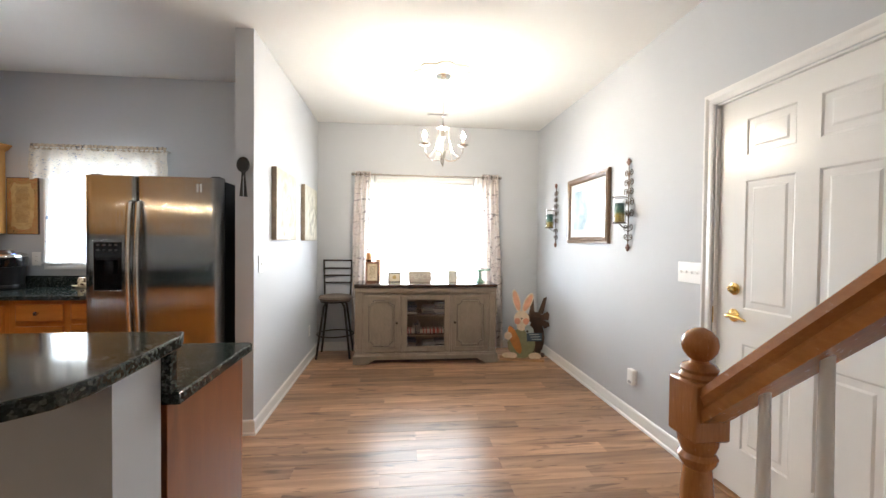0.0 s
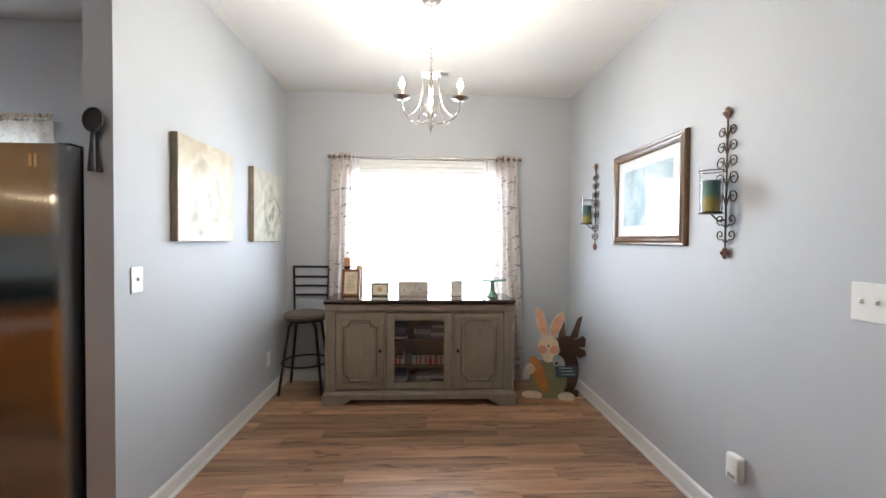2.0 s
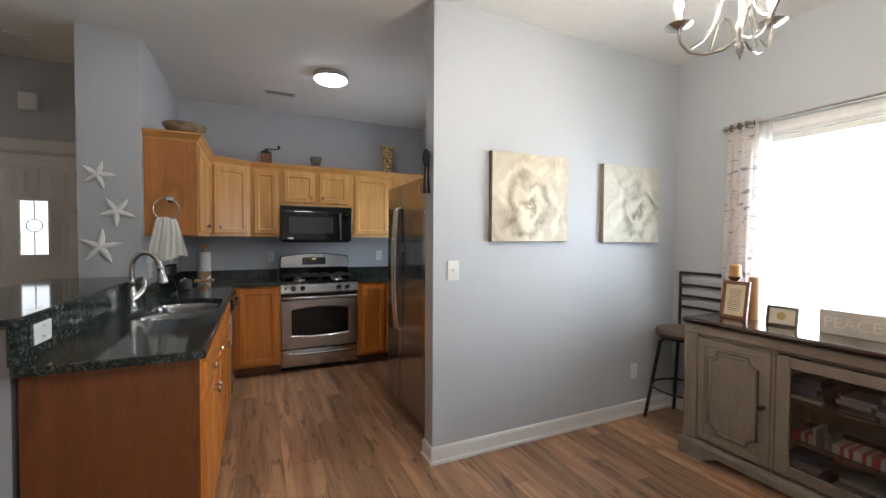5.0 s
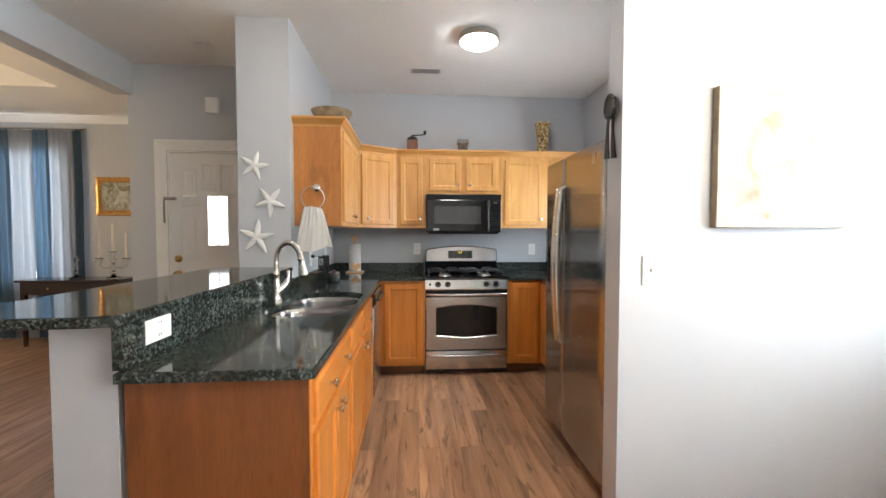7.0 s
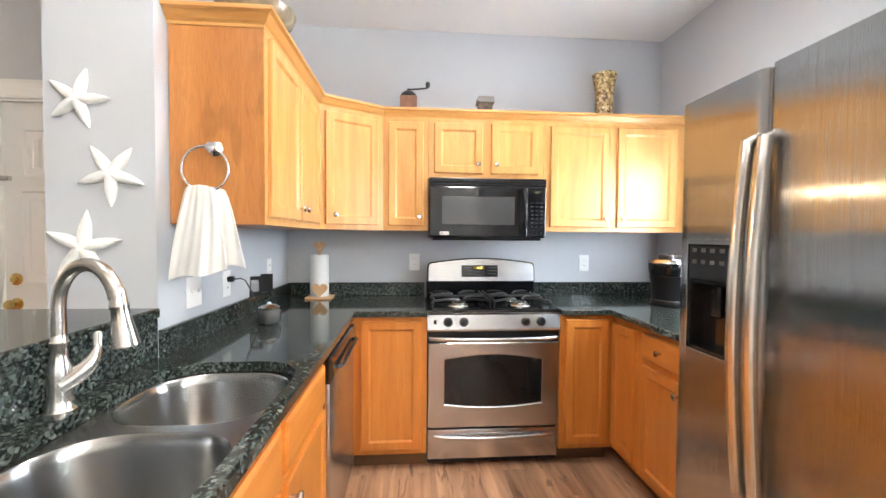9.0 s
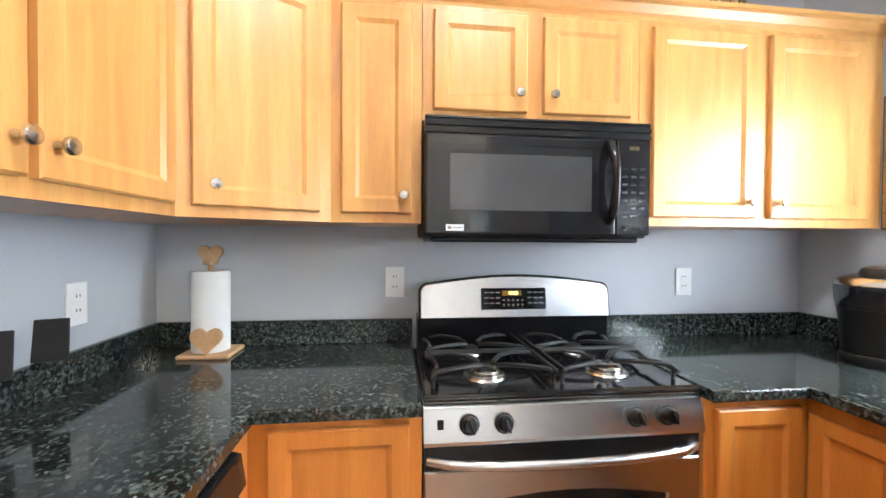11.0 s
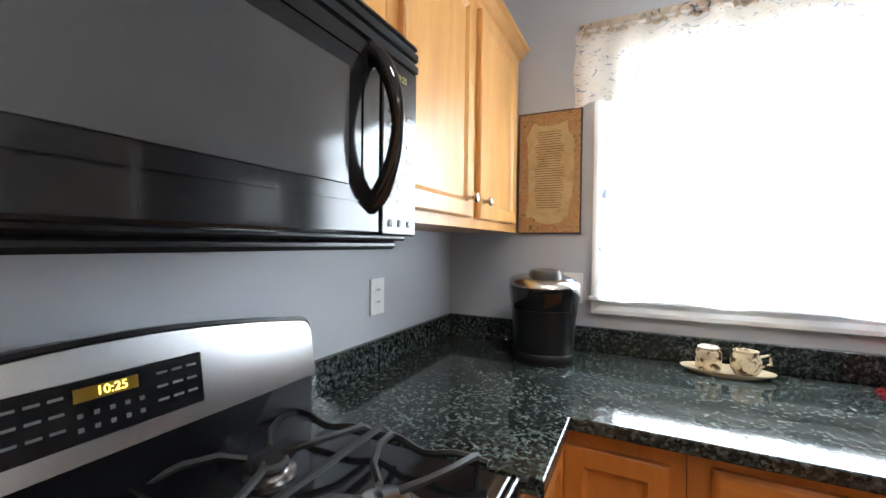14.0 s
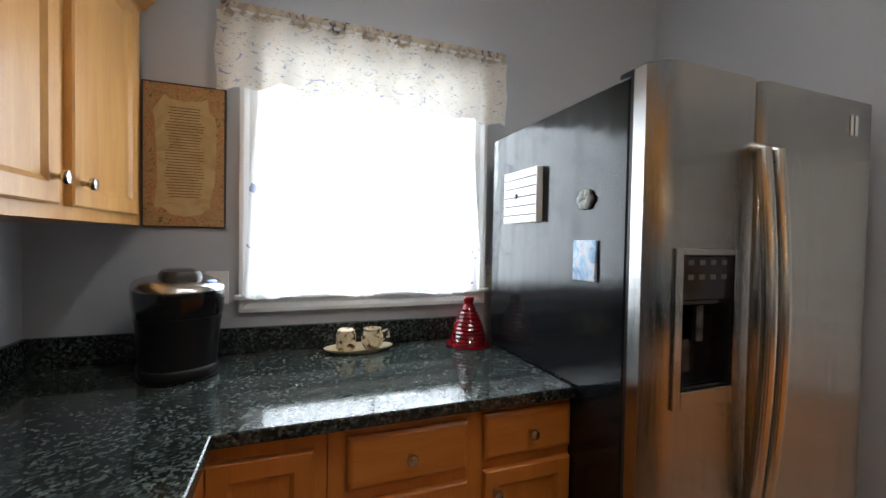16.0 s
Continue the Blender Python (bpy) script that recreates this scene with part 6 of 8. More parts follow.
for a0, a1, c0, c1, e0, e1 in ((SX0 + 0.01, GX0 - 0.02, SY0 + 0.022, SY1 - 0.012, 0.10, SZ - 0.033), (GX1 + 0.02, SX1 - 0.01, SY0 + 0.022, SY1 - 0.012, 0.10, SZ - 0.033), (GX0 - 0.02, GX1 + 0.02, SY1 - 0.03, SY1 - 0.012, 0.10, SZ - 0.033), (GX0 - 0.02, GX1 + 0.02, SY0 + 0.022, SY1 - 0.03, 0.10, 0.128), (GX0 - 0.02, GX1 + 0.02, SY0 + 0.022, SY1 - 0.03, 0.76, SZ - 0.033)):
    box(b, a0, a1, c0, c1, e0, e1)
part("carcass", b, M_TAUPE, sb)
for x0, x1 in ((SX0, SX0 + 0.085), (SX1 - 0.085, SX1), (GX0 - 0.021, GX0 - 0.003), (GX1 + 0.003, GX1 + 0.021)):
    b = bmesh.new()
    loft(b, [rect_loop(x0 + i, x1 - i, 0.118 + i, 0.775 - i, SY0 + d) for i, d in ((0, 0.0215), (0, 0.004), (0.003, 0.0))] + ([rect_loop(x0 + 0.018, x1 - 0.018, 0.16, 0.735, SY0), rect_loop(x0 + 0.022, x1 - 0.022, 0.165, 0.73, SY0 + 0.005)] if x1 - x0 > 0.05 else []))
    part("stile", b, M_TAUPE, sb)
b = bmesh.new()
loft(b, [[(SX0 - i, SY0 - i, z), (SX1 + i, SY0 - i, z), (SX1 + i, SY1 - 0.012, z), (SX0 - i, SY1 - 0.012, z)] for i, z in ((-0.004, 0.776), (0.0, 0.780), (0.0, 0.825), (0.006, 0.832), (0.012, SZ - 0.034))])
part("frieze", b, M_TAUPE, sb)
b = bmesh.new()
prof = [(SX0 - 0.018, 0.0), (SX0 + 0.135, 0.0), (SX0 + 0.155, 0.022), (SX0 + 0.19, 0.032), (SX0 + 0.205, 0.052), (SX1 - 0.205, 0.052), (SX1 - 0.19, 0.032), (SX1 - 0.155, 0.022), (SX1 - 0.135, 0.0), (SX1 + 0.018, 0.0), (SX1 + 0.018, 0.085), (SX0 - 0.018, 0.085)]
loft(b, [[(x, yy, z) for x, z in prof] for yy in (SY0 - 0.016, SY0 + 0.008)])
loft(b, [[(SX0 - i, SY0 - i, z), (SX1 + i, SY0 - i, z), (SX1 + i, SY0 + 0.02, z), (SX0 - i, SY0 + 0.02, z)] for i, z in ((0.018, 0.0852), (0.016, 0.094), (0.006, 0.104), (0.002, 0.117))])
for xa, xb in ((SX0 - 0.018, SX0 + 0.004), (SX1 - 0.004, SX1 + 0.018)):
    box(b, xa, xb, SY0 + 0.0085, SY1 - 0.012, 0.0, 0.085)
part("plinth", b, M_TAUPE, sb)


def notched(x0, x1, z0, z1, y, ins):
    """The outline of a panel with hollowed corners."""
    r = 0.05 - ins * 0.3
    a0, a1, c0, c1 = x0 + ins, x1 - ins, z0 + ins, z1 - ins
    pts = []
    for cx, cz, st in ((a1, c0, 180), (a1, c1, 270), (a0, c1, 0), (a0, c0, 90)):
        for i in range(6):
            a = radians(st - 90 * i / 5)
            pts.append((cx + r * math.cos(a), y, cz + r * math.sin(a)))
    return pts


def side_door(x0, x1, kx):
    b2 = bmesh.new()
    loft(b2, [rect_loop(x0 + i, x1 - i, DZ0 + i, DZ1 - i, SY0 + d) for i, d in ((0, 0.0215), (0, 0.003), (0.003, 0.0), (0.040, 0.0), (0.043, 0.005), (0.050, 0.005))])
    d = part("door", b2, M_TAUPE, sb)
    b2 = bmesh.new()
    loft(b2, [notched(x0 + 0.062, x1 - 0.062, DZ0 + 0.062, DZ1 - 0.062, SY0 + yy, i) for i, yy in ((0.0, 0.0052), (0.002, -0.002), (0.008, -0.004), (0.014, -0.001), (0.017, 0.003))], False, True)
    part("raised_panel", b2, M_TAUPE, d)
    b2 = bmesh.new()
    ln = notched(x0 + 0.062, x1 - 0.062, DZ0 + 0.062, DZ1 - 0.062, SY0 + 0.003, -0.004)
    tube(b2, ln + [ln[0]], 0.0028, 4)
    part("glaze_line", b2, M_TAUPE_D, d)
    b2 = bmesh.new()
    lathe(b2, [(0.012, 0), (0.012, 0.003), (0.005, 0.006), (0.006, 0.014), (0.013, 0.020), (0.013, 0.026), (0.0, 0.030)], m=pose(kx, SY0, 0.45, 90, 0, 0), segs=14)
    part("knob", b2, plain("aged_bronze", (0.06, 0.045, 0.03), 0.4, 0.8, relief=0) if "aged_bronze" not in bpy.data.materials else bpy.data.materials["aged_bronze"], d, "aged bronze knob", smooth=True)


side_door(SX0 + 0.09, GX0 - 0.025, GX0 - 0.055)
side_door(GX1 + 0.025, SX1 - 0.09, GX1 + 0.055)
b = bmesh.new()
for a0, a1, c0, c1 in ((GX0, GX0 + 0.06, DZ0, DZ1), (GX1 - 0.06, GX1, DZ0, DZ1), (GX0 + 0.06, GX1 - 0.06, DZ0, DZ0 + 0.055), (GX0 + 0.06, GX1 - 0.06, DZ1 - 0.055, DZ1)):
    box(b, a0, a1, SY0, SY0 + 0.02, c0, c1, 0.003)
gd = part("glass_door", b, M_TAUPE, sb)
b = bmesh.new()
box(b, GX0 + 0.055, GX1 - 0.055, SY0 + 0.009, SY0 + 0.012, DZ0 + 0.05, DZ1 - 0.05)
pg = part("pane", b, glass("cabinet_glass"), gd, "clear glass pane")
pg.visible_shadow = False
for zz in (0.315, 0.53):
    b = bmesh.new()
    box(b, GX0 - 0.015, GX1 + 0.015, SY0 + 0.05, SY1 - 0.035, zz - 0.012, zz)
    part("shelf", b, M_WALNUT, sb)
# boxes and cases inside
rr = random.Random(11)
COLS = [(0.05, 0.05, 0.06), (0.10, 0.10, 0.12), (0.16, 0.15, 0.15), (0.04, 0.04, 0.05), (0.05, 0.06, 0.11), (0.26, 0.24, 0.22)]
for sz, kind_ in ((0.1285, "stack"), (0.3155, "row"), (0.5305, "stack")):
    if kind_ == "row":
        x = GX0 + 0.03
        while x < GX1 - 0.06:
            w = rr.choice([0.014, 0.014, 0.028])
            red = GX0 + 0.04 < x < GX0 + 0.12 or GX0 + 0.20 < x < GX1 - 0.04
            col = [(0.22, 0.018, 0.018), (0.32, 0.30, 0.28)][int((x * 47) % 2)] if red else rr.choice(COLS)
            b = bmesh.new()
            box(b, x, x + w, SY0 + 0.075 + rr.uniform(0, 0.01), SY0 + 0.20, sz, sz + (0.045 if red else rr.choice([0.075, 0.09, 0.12])), 0.001)
            single("disc_case", b, plain("case_cover", col, 0.35, relief=0), (x, SY0 + 0.1, sz), "upright plastic disc case on the cabinet shelf", "disc case", "shelved disc cases")
            x += w + 0.002
    else:
        for x0 in (GX0 + 0.04, GX0 + 0.225, GX0 + 0.365):
            zz = sz
            for i in range(rr.choice([4, 5, 6])):
                hgt = rr.choice([0.016, 0.022, 0.028])
                if zz + hgt > sz + 0.165:
                    break
                w = rr.uniform(0.115, 0.135)
                b = bmesh.new()
                dx = rr.uniform(-0.012, 0.012)
                box(b, x0 + dx, x0 + dx + w, SY0 + 0.06 + rr.uniform(0, 0.02), SY0 + 0.22, zz + 0.0005, zz + hgt, 0.001)
                single("boxed_set", b, plain("box_cover", rr.choice(COLS), 0.4, relief=0), (x0, SY0 + 0.1, zz), "flat boxed disc set lying in a stack", "disc case", "stacked disc cases")
                zz += hgt

# ---- things on the sideboard ----
M_BRFRAME = wood("reddish_frame", (0.14, 0.05, 0.022), (0.22, 0.085, 0.035), (10, 10, 10), 0.3, coat=0.3)
M_PARCH = blotchy("parchment", [(0.55, 0.44, 0.28), (0.66, 0.55, 0.38), (0.72, 0.62, 0.45)], 9.0, 0.7)
M_INK = plain("brown_ink", (0.22, 0.15, 0.09), 0.7, relief=0)


def text_bars(parent, m, w, h, rows, material, seed=0, t=0.0006):
    """Lines of unreadable writing as thin bars, in a frame of its own: x across, y up."""
    r2 = random.Random(seed)
    b2 = bmesh.new()
    for i in range(rows):
        zz = h / 2 - h * (i + 0.5) / rows
        ww = w * r2.uniform(0.7, 1.0)
        box(b2, -ww / 2, ww / 2, zz - h / rows * 0.16, zz + h / rows * 0.16, 0, t, 0, 1, m)
    return part("text_block", b2, material, parent, kind="stuff")


def standing_frame(name, x, y, w, h, bw, fmat, inner, label, lean=8, rz=0, z=SZ, rows=0, prop=True):
    """A picture frame that leans back on a strut, in its own frame with its face along -y."""
    f = thing(name, (x, y, z), label, "picture frame", rz=rz, local=True)
    m = pose(0, 0, 0.0, -lean, 0, 0)
    b2 = bmesh.new()
    loft(b2, [rect_loop(-w / 2 + i, w / 2 - i, i, h - i, d) for i, d in ((0, 0.012), (0, 0.0), (0.003, -0.004), (bw * 0.5, -0.003), (bw * 0.8, -0.006), (bw, 0.001), (bw, 0.006))], True, False)
    bmesh.ops.transform(b2, matrix=m, verts=b2.verts)
    part("frame", b2, fmat, f)
    b2 = bmesh.new()
    box(b2, -w / 2 + bw * 0.9, w / 2 - bw * 0.9, 0.002, 0.006, bw * 0.9, h - bw * 0.9, 0, 1, m)
    pi = part("picture", b2, inner, f)
    if rows:
        text_bars(pi, m @ pose(0, 0.0015, h / 2, 90, 0, 0), w * 0.5, h * 0.6, rows, M_INK, rows)
    if prop:
        b2 = bmesh.new()
        hh = h * 0.6
        loft(b2, [[(-0.02, 0.012 + hh * 0.14, hh), (0.02, 0.012 + hh * 0.14, hh), (0.02, 0.016 + hh * 0.14, hh), (-0.02, 0.016 + hh * 0.14, hh)], [(-0.025, hh * 0.55, 0.001), (0.025, hh * 0.55, 0.001), (0.025, hh * 0.55 + 0.004, 0.001), (-0.025, hh * 0.55 + 0.004, 0.001)]])
        part("strut", b2, M_BLACK_M, f)
    return f


standing_frame("framed_text", 0.045, 5.02, 0.155, 0.235, 0.022, M_BRFRAME, M_PARCH, "reddish wooden frame holding a parchment text", rows=12)
standing_frame("framed_photo", 0.295, 5.03, 0.15, 0.115, 0.014, plain("pewter_frame", (0.16, 0.15, 0.12), 0.35, 0.7, var=0.3), plain("cream_card", (0.66, 0.60, 0.48), 0.6, var=0.1), "small pewter photo frame with a cream card", rz=4)
b = bmesh.new()
lathe(b, [(0.022, 0), (0.022, 0.001)], segs=20, m=pose(0.293, 5.036, SZ + 0.058, 82, 0, 4))
part("seal", b, plain("gold_seal", (0.45, 0.33, 0.14), 0.4, 0.3), bpy.data.objects["framed_photo"]).matrix_parent_inverse = bpy.data.objects["framed_photo"].matrix_world.inverted()
pc = thing("peace_plaque", (0.585, 5.05, SZ), "pale carved block sign that reads PEACE", "sign")
b = bmesh.new()
box(b, 0.455, 0.715, 5.05, 5.078, SZ, SZ + 0.125, 0.004, 2)
part("block", b, plain("whitewashed_block", (0.52, 0.47, 0.41), 0.7, var=0.15, scale=14), pc)
lettering("carved_word", "PEACE", 0.078, Matrix.Translation((0.585, 5.0495, SZ + 0.062)) @ pose(0, 0, 0, 90, 0, 0), plain("worn_letters", (0.70, 0.66, 0.58), 0.7), pc, 0.002)
standing_frame("small_easel_card", 0.965, 5.05, 0.10, 0.135, 0.006, plain("pale_card_edge", (0.50, 0.48, 0.43), 0.6), blotchy("faded_card", [(0.45, 0.45, 0.40), (0.58, 0.56, 0.50), (0.66, 0.64, 0.58)], 14.0, 0.6), "small pale printed card on an easel back", lean=6)
M_JADE = plain("jadeite_glass", (0.20, 0.36, 0.27), 0.15, var=0.08, relief=0, coat=0.4)
b = bmesh.new()
lathe(b, [(0.058, 0.0), (0.060, 0.004), (0.052, 0.012), (0.036, 0.026), (0.022, 0.046), (0.017, 0.072), (0.020, 0.098), (0.015, 0.112), (0.018, 0.126), (0.030, 0.136), (0.095, 0.142), (0.122, 0.142), (0.126, 0.146), (0.126, 0.158), (0.120, 0.159), (0.0, 0.155)], 1.275, 5.03, SZ, 36)
single("cake_stand", b, M_JADE, (1.275, 5.03, SZ), "jade green glass pedestal cake stand", "cake stand", smooth=True)
chd = thing("candle_holder", (0.0, 5.12, SZ), "dark wooden candle holder with an amber pillar candle", "candle holder")
b = bmesh.new()
lathe(b, [(0.040, 0), (0.040, 0.01), (0.022, 0.03), (0.015, 0.08), (0.020, 0.14), (0.012, 0.19), (0.022, 0.225), (0.036, 0.245), (0.038, 0.255), (0.0, 0.256)], 0.0, 5.12, SZ, 20)
part("pedestal", b, M_WALNUT, chd, smooth=True)
b = bmesh.new()
lathe(b, [(0.030, 0.256), (0.031, 0.262), (0.031, 0.325), (0.027, 0.330), (0.0, 0.324)], 0.0, 5.12, SZ, 20)
part("candle", b, plain("amber_wax", (0.50, 0.24, 0.09), 0.45, var=0.15), chd, "amber pillar candle", smooth=True)
b = bmesh.new()
lathe(b, [(0.028, 0), (0.029, 0.004), (0.029, 0.255), (0.025, 0.260), (0.0, 0.255)], 0.105, 5.13, SZ, 18)
single("pillar_candle", b, plain("tan_wax", (0.46, 0.27, 0.13), 0.5, var=0.15), (0.105, 5.13, SZ), "tall tan pillar candle behind the frame", "candle", smooth=True)

# ---- bar stool ----
M_STOOL = plain("dark_bronze_metal", (0.030, 0.024, 0.020), 0.42, 0.5, var=0.25)
TX, TY = -0.385, 5.20
stl = thing("bar_stool", (TX, TY, 0), "dark metal swivel bar stool with brown padded seat", "stool")
b = bmesh.new()
lathe(b, [(0.165, 0.648), (0.185, 0.655), (0.19, 0.672), (0.180, 0.695), (0.13, 0.706), (0.0, 0.708)], TX, TY, 0, 32)
part("seat", b, plain("brown_suede", (0.115, 0.085, 0.065), 0.8, var=0.2, scale=25), stl, "round brown padded seat", smooth=True)
b = bmesh.new()
lathe(b, [(0.10, 0.620), (0.168, 0.628), (0.172, 0.645), (0.10, 0.650)], TX, TY, 0, 32)
part("seat_ring", b, M_STOOL, stl, smooth=True)
for sx in (-1, 1):
    for sy in (-1, 1):
        b = bmesh.new()
        tube(b, [(TX + sx * 0.085, TY + sy * 0.085, 0.628), (TX + sx * 0.115, TY + sy * 0.105, 0.585), (TX + sx * 0.125, TY + sy * 0.11, 0.50), (TX + sx * 0.185, TY + sy * 0.165, 0.0)], 0.0125, 10)
        part("leg", b, M_STOOL, stl, smooth=True)
b = bmesh.new()
tube(b, ring_pts((TX, TY, 0.255), 0.205, "z", 32), 0.0085, 8)
part("foot_ring", b, M_STOOL, stl, "round foot rest ring", smooth=True)
for sx in (-1, 1):
    b = bmesh.new()
    tube(b, [(TX + sx * 0.10, TY + 0.12, 0.640), (TX + sx * 0.15, TY + 0.165, 0.68), (TX + sx * 0.155, TY + 0.172, 0.80), (TX + sx * 0.165, TY + 0.19, 1.105)], 0.0105, 10)
    part("back_post", b, M_STOOL, stl, smooth=True)
for zz, w in ((0.83, 0.156), (0.915, 0.159), (1.0, 0.162), (1.095, 0.165)):
    b = bmesh.new()
    yb = TY + 0.172 + 0.018 * (zz - 0.8) / 0.3
    loft(b, [[(TX + w * u, yb + 0.018 * (1 - u * u), zz - 0.010), (TX + w * u, yb + 0.018 * (1 - u * u) + 0.008, zz - 0.010), (TX + w * u, yb + 0.018 * (1 - u * u) + 0.008, zz + 0.010), (TX + w * u, yb + 0.018 * (1 - u * u), zz + 0.010)] for u in (-1, -0.6, -0.2, 0.2, 0.6, 1)])
    part("back_slat", b, M_STOOL, stl, smooth=True)

# ---- wooden rabbit cut-outs ----


def cutout(b2, pts, y0, y1, m=None, mi=0):
    vs = loft(b2, [[(x, y0, z) for x, z in pts], [(x, y1, z) for x, z in pts]], mi=mi)
    if m is not None:
        bmesh.ops.transform(b2, matrix=m, verts=vs)


def oval(cx, cz, rx, rz_, tilt=0.0, n=18):
    t = radians(tilt)
    return [(cx + rx * math.cos(2 * math.pi * i / n) * math.cos(t) - rz_ * math.sin(2 * math.pi * i / n) * math.sin(t), cz + rx * math.cos(2 * math.pi * i / n) * math.sin(t) + rz_ * math.sin(2 * math.pi * i / n) * math.cos(t)) for i in range(n)]


RX, RY = 1.730, 4.86
P = {k: plain("rabbit_" + k, c, 0.65, var=0.18, scale=18) for k, c in (("cream", (0.62, 0.50, 0.36)), ("pink", (0.60, 0.27, 0.18)), ("peach", (0.66, 0.34, 0.22)), ("green", (0.19, 0.19, 0.10)), ("orange", (0.42, 0.16, 0.04)), ("tan", (0.36, 0.20, 0.10)), ("slate", (0.035, 0.06, 0.085)), ("grey", (0.30, 0.33, 0.33)), ("dark", (0.03, 0.02, 0.015)))}
b = bmesh.new()
layers = [
    ([(-0.24, 0.0), (0.25, 0.0), (0.25, 0.028), (-0.24, 0.028)], -0.055, 0.055, "tan"),
    (oval(0.0, 0.19, 0.155, 0.17), -0.012, 0.006, "green"),
    (oval(-0.13, 0.055, 0.085, 0.035), -0.022, -0.011, "cream"), (oval(0.15, 0.055, 0.07, 0.040), -0.024, -0.011, "cream"),
    (oval(0.0, 0.395, 0.055, 0.06), -0.014, 0.006, "cream"), (oval(0.0, 0.475, 0.085, 0.085), -0.016, 0.006, "cream"),
    (oval(-0.060, 0.675, 0.040, 0.128, 14), -0.016, 0.006, "cream"), (oval(0.066, 0.655, 0.042, 0.118, -25), -0.016, 0.006, "cream"),
    (oval(-0.060, 0.675, 0.030, 0.112, 14), -0.0175, -0.016, "peach"), (oval(0.066, 0.655, 0.031, 0.102, -25), -0.0175, -0.016, "peach"),
    (oval(-0.048, 0.445, 0.034, 0.036), -0.018, -0.016, "pink"), (oval(0.048, 0.445, 0.034, 0.036), -0.018, -0.016, "pink")]
layers += [
    (oval(0.0, 0.475, 0.010, 0.008), -0.0195, -0.0165, "dark"),
    (oval(-0.075, 0.235, 0.050, 0.165, 22), -0.030, -0.013, "orange"), (oval(-0.15, 0.28, 0.042, 0.045), -0.034, -0.029, "cream"),
    (oval(0.085, 0.345, 0.045, 0.065, 30), -0.026, -0.013, "grey"), (oval(0.065, 0.335, 0.012, 0.013), -0.028, -0.0255, "dark"),
    ([(0.06, 0.225), (0.225, 0.235), (0.22, 0.325), (0.055, 0.315)], -0.045, -0.032, "slate")]
layers += [([(0.085 + k * 0.012, 0.298 - 0.026 * k), (0.19 + k * 0.012, 0.303 - 0.026 * k), (0.19 + k * 0.012, 0.313 - 0.026 * k), (0.085 + k * 0.012, 0.308 - 0.026 * k)], -0.0465, -0.0445, "grey") for k in range(3)]
mats = list(P)
for pts, y0, y1, col in layers:
    cutout(b, [(RX + x, z) for x, z in pts], RY + y0, RY + y1, mi=mats.index(col))
rb = part("rabbit_figure", b, [P[k] for k in mats], None)
rb.data.transform(Matrix.Translation((-RX, -RY, 0)))
rb.matrix_world = pose(RX, RY, 0, 0, 0, -12)
tagged(rb, "painted wooden rabbit cut-out holding a carrot and slate sign", "rabbit figure")
b = bmesh.new()
M_BROWNR = plain("dark_stained_board", (0.085, 0.045, 0.028), 0.7, var=0.3, scale=14)
for pts, y0, y1 in ((oval(0.0, 0.21, 0.10, 0.21), 0.0, 0.02), (oval(0.0, 0.44, 0.085, 0.075), -0.004, 0.02), ([(-0.085, 0.46), (-0.055, 0.64), (-0.03, 0.66), (-0.015, 0.50)], 0.002, 0.018), ([(0.02, 0.50), (0.085, 0.68), (0.125, 0.70), (0.085, 0.50)], 0.002, 0.018), ([(-0.02, 0.46), (-0.12, 0.50), (-0.15, 0.44), (-0.13, 0.39), (-0.02, 0.42)], -0.016, -0.003), ([(0.02, 0.42), (0.10, 0.33), (0.16, 0.36), (0.15, 0.40), (0.02, 0.46)], -0.020, -0.006), ([(0.02, 0.45), (0.13, 0.53), (0.155, 0.50), (0.145, 0.43), (0.03, 0.42)], -0.012, -0.002), (oval(0.0, 0.44, 0.026, 0.026), -0.028, -0.012), ([(-0.1, 0.0), (0.1, 0.0), (0.1, 0.02), (-0.1, 0.02)], -0.05, 0.06)):
    cutout(b, [(1.985 + x, z) for x, z in pts], 5.08 + y0, 5.08 + y1)
rb2 = part("rabbit_figure", b, M_BROWNR, None)
rb2.data.transform(Matrix.Translation((-1.985, -5.08, 0)))
rb2.matrix_world = pose(1.955, 5.03, 0, 0, 0, -22)
tagged(rb2, "dark brown wooden rabbit cut-out with a ribbon bow", "rabbit figure")
